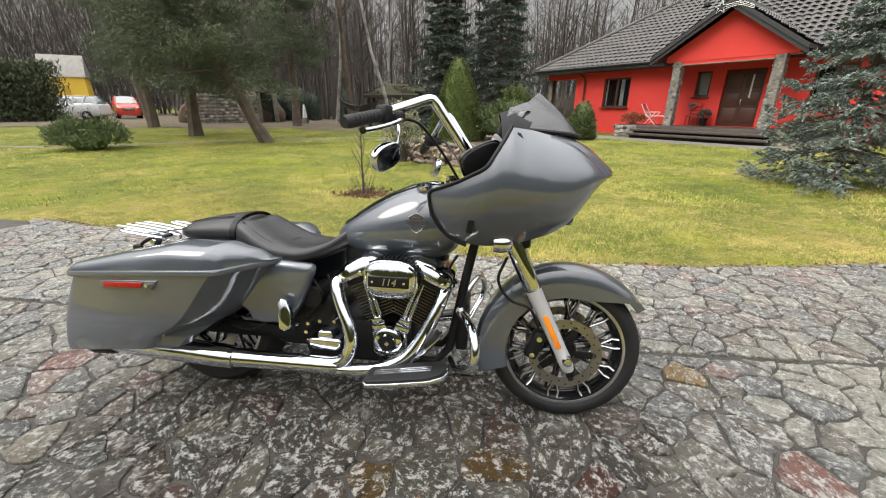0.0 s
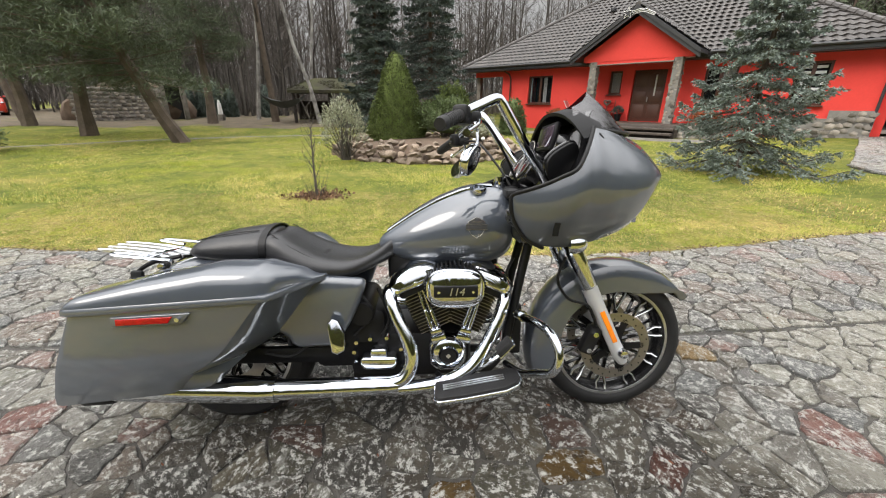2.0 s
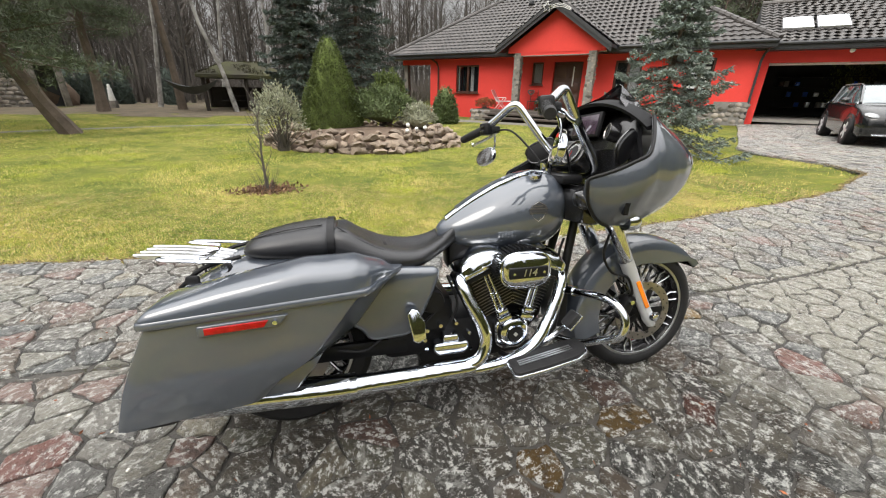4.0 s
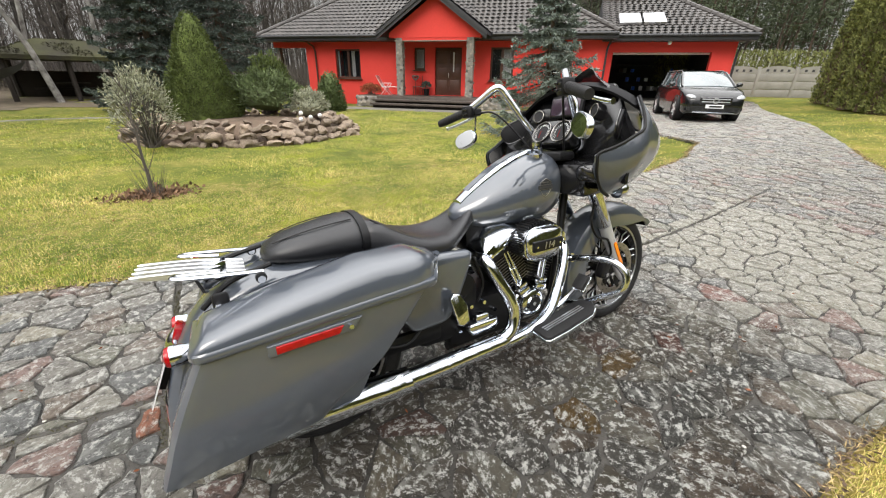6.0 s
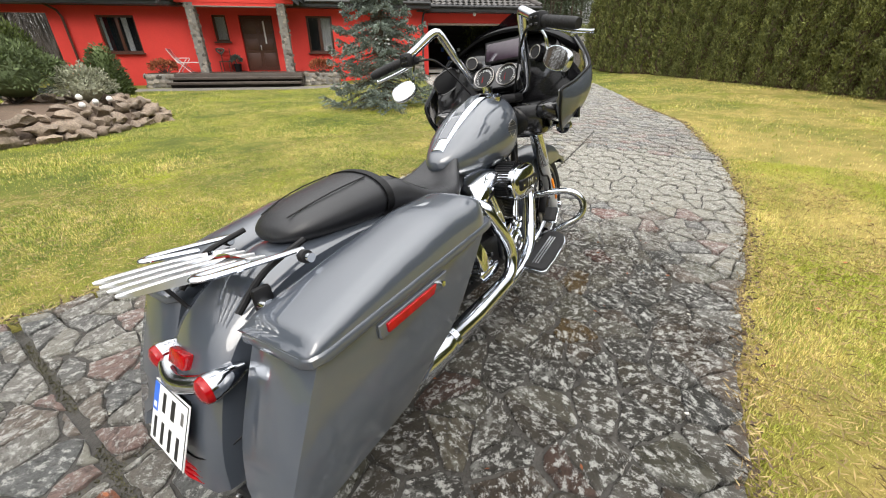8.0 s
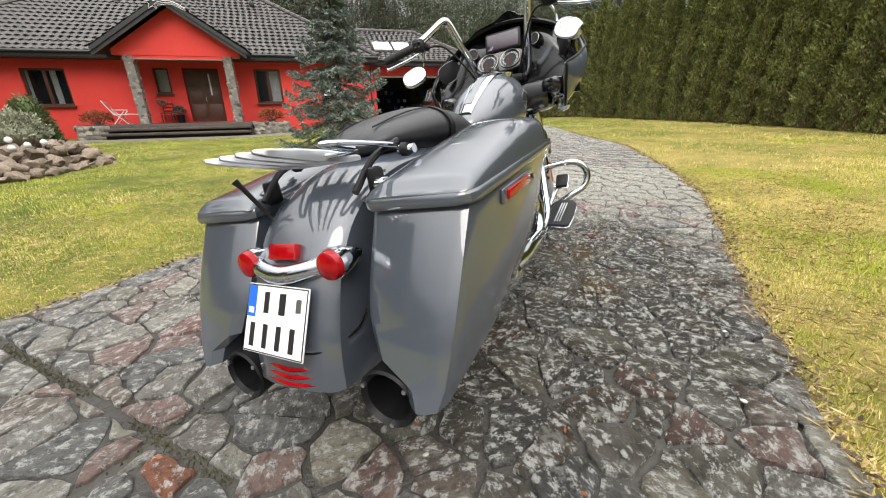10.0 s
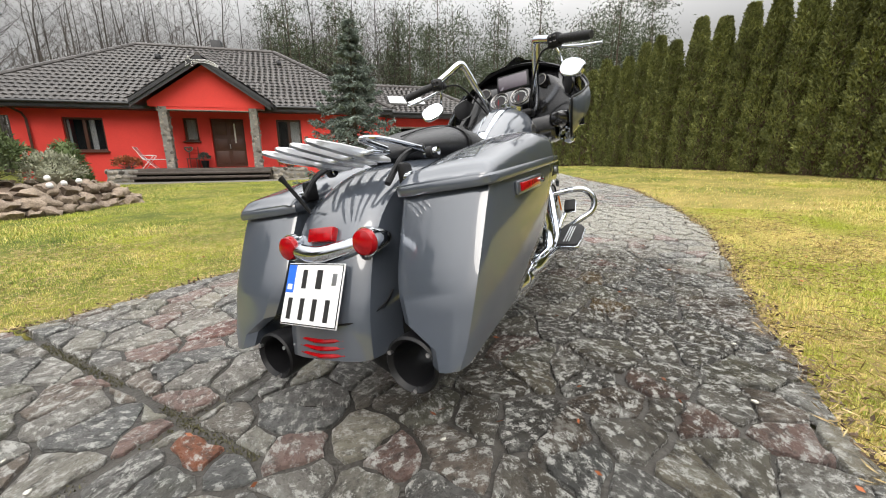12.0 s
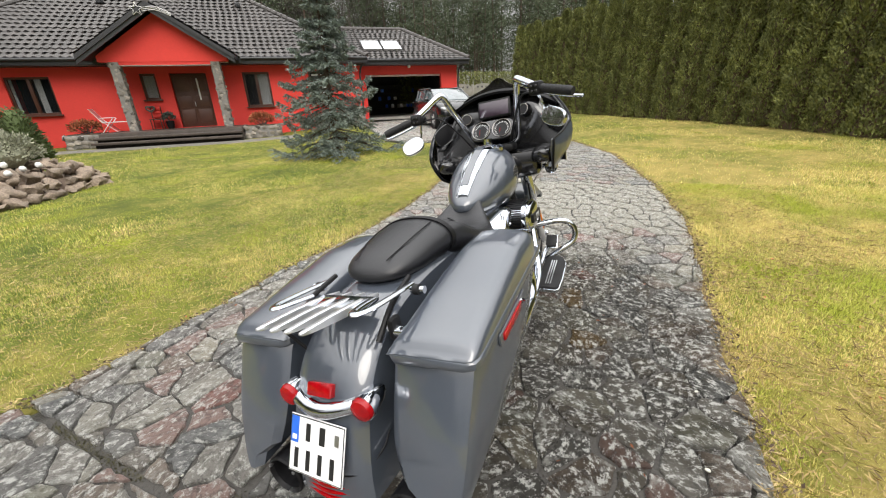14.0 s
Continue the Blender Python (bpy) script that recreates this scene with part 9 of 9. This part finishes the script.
c = np.stack([x, y, land(x, y) - 0.022 + r.uniform(0, 0.012, len(x))], 1)
d = np.stack([r.normal(0, 1, len(x)), r.normal(0, 1, len(x)), r.normal(0.1, 0.15, len(x))], 1)
north = y > 0
tagged(quads("straw_thatch", leaves(c[north], d[north], 0.055, 0.0020, r, 0.1), STRAW), "pale dead straw lying in the mown lawn", "dry grass", kind="stuff")
# towards the hedge the lawn is thinner, with brown dead grass showing between the blades
DEADGRASS = mat("dead_grass", (0.30, 0.215, 0.085), 0.85, var=0.45, scale=5, island=0.5)
n = 42000
x, y = r.uniform(-2.6, 4.2, n), r.uniform(-3.2, -0.9, n)
keep = ~on_drive(x, y, -0.02) & (np.sin(x * 4.1 + 2 * np.sin(y * 3.3)) + r.normal(0, 0.7, n) > -0.5) & (r.uniform(0, 1.5, n) < y + 3.2) & (r.uniform(0, 2.5, n) < 4.2 - x)
x, y = x[keep], y[keep]
c = np.stack([x, y, land(x, y) - 0.020 + r.uniform(0, 0.016, len(x))], 1)
d = np.stack([r.normal(0, 1, len(x)), r.normal(0, 1, len(x)), r.normal(0.15, 0.2, len(x))], 1)
tagged(quads("dead_grass", leaves(c, d, 0.050, 0.0026, r, 0.1), DEADGRASS), "brown dead grass matted between the green blades", "dry grass", kind="stuff")
# small pale pebbles lying on the stones
PEBBLE = mat("pale_pebble", (0.55, 0.53, 0.47), 0.6, var=0.3, scale=40)
pr = random.Random(12)
pebble_me = [mesh("pebble", ball(1.0, (0, 0, 0), 1, (1, 0.8, 0.55), 0.4, k), PEBBLE, 60) for k in range(3)]
for k in range(26):
    x, y = pr.uniform(-1.9, 1.6), pr.uniform(-1.0, 0.9)
    ob = new("pebble", pebble_me[k % 3])
    ob.matrix_basis = Matrix.Translation((x, y, float(land(x, y)) + 0.012)) @ pose(0, 0, 0, 0, 0, pr.uniform(0, 360)) @ Matrix.Scale(pr.uniform(0.005, 0.011), 4)
    tagged(ob, "small pale pebble lying on the wet flagstones", "pebble", "pebbles on the drive")
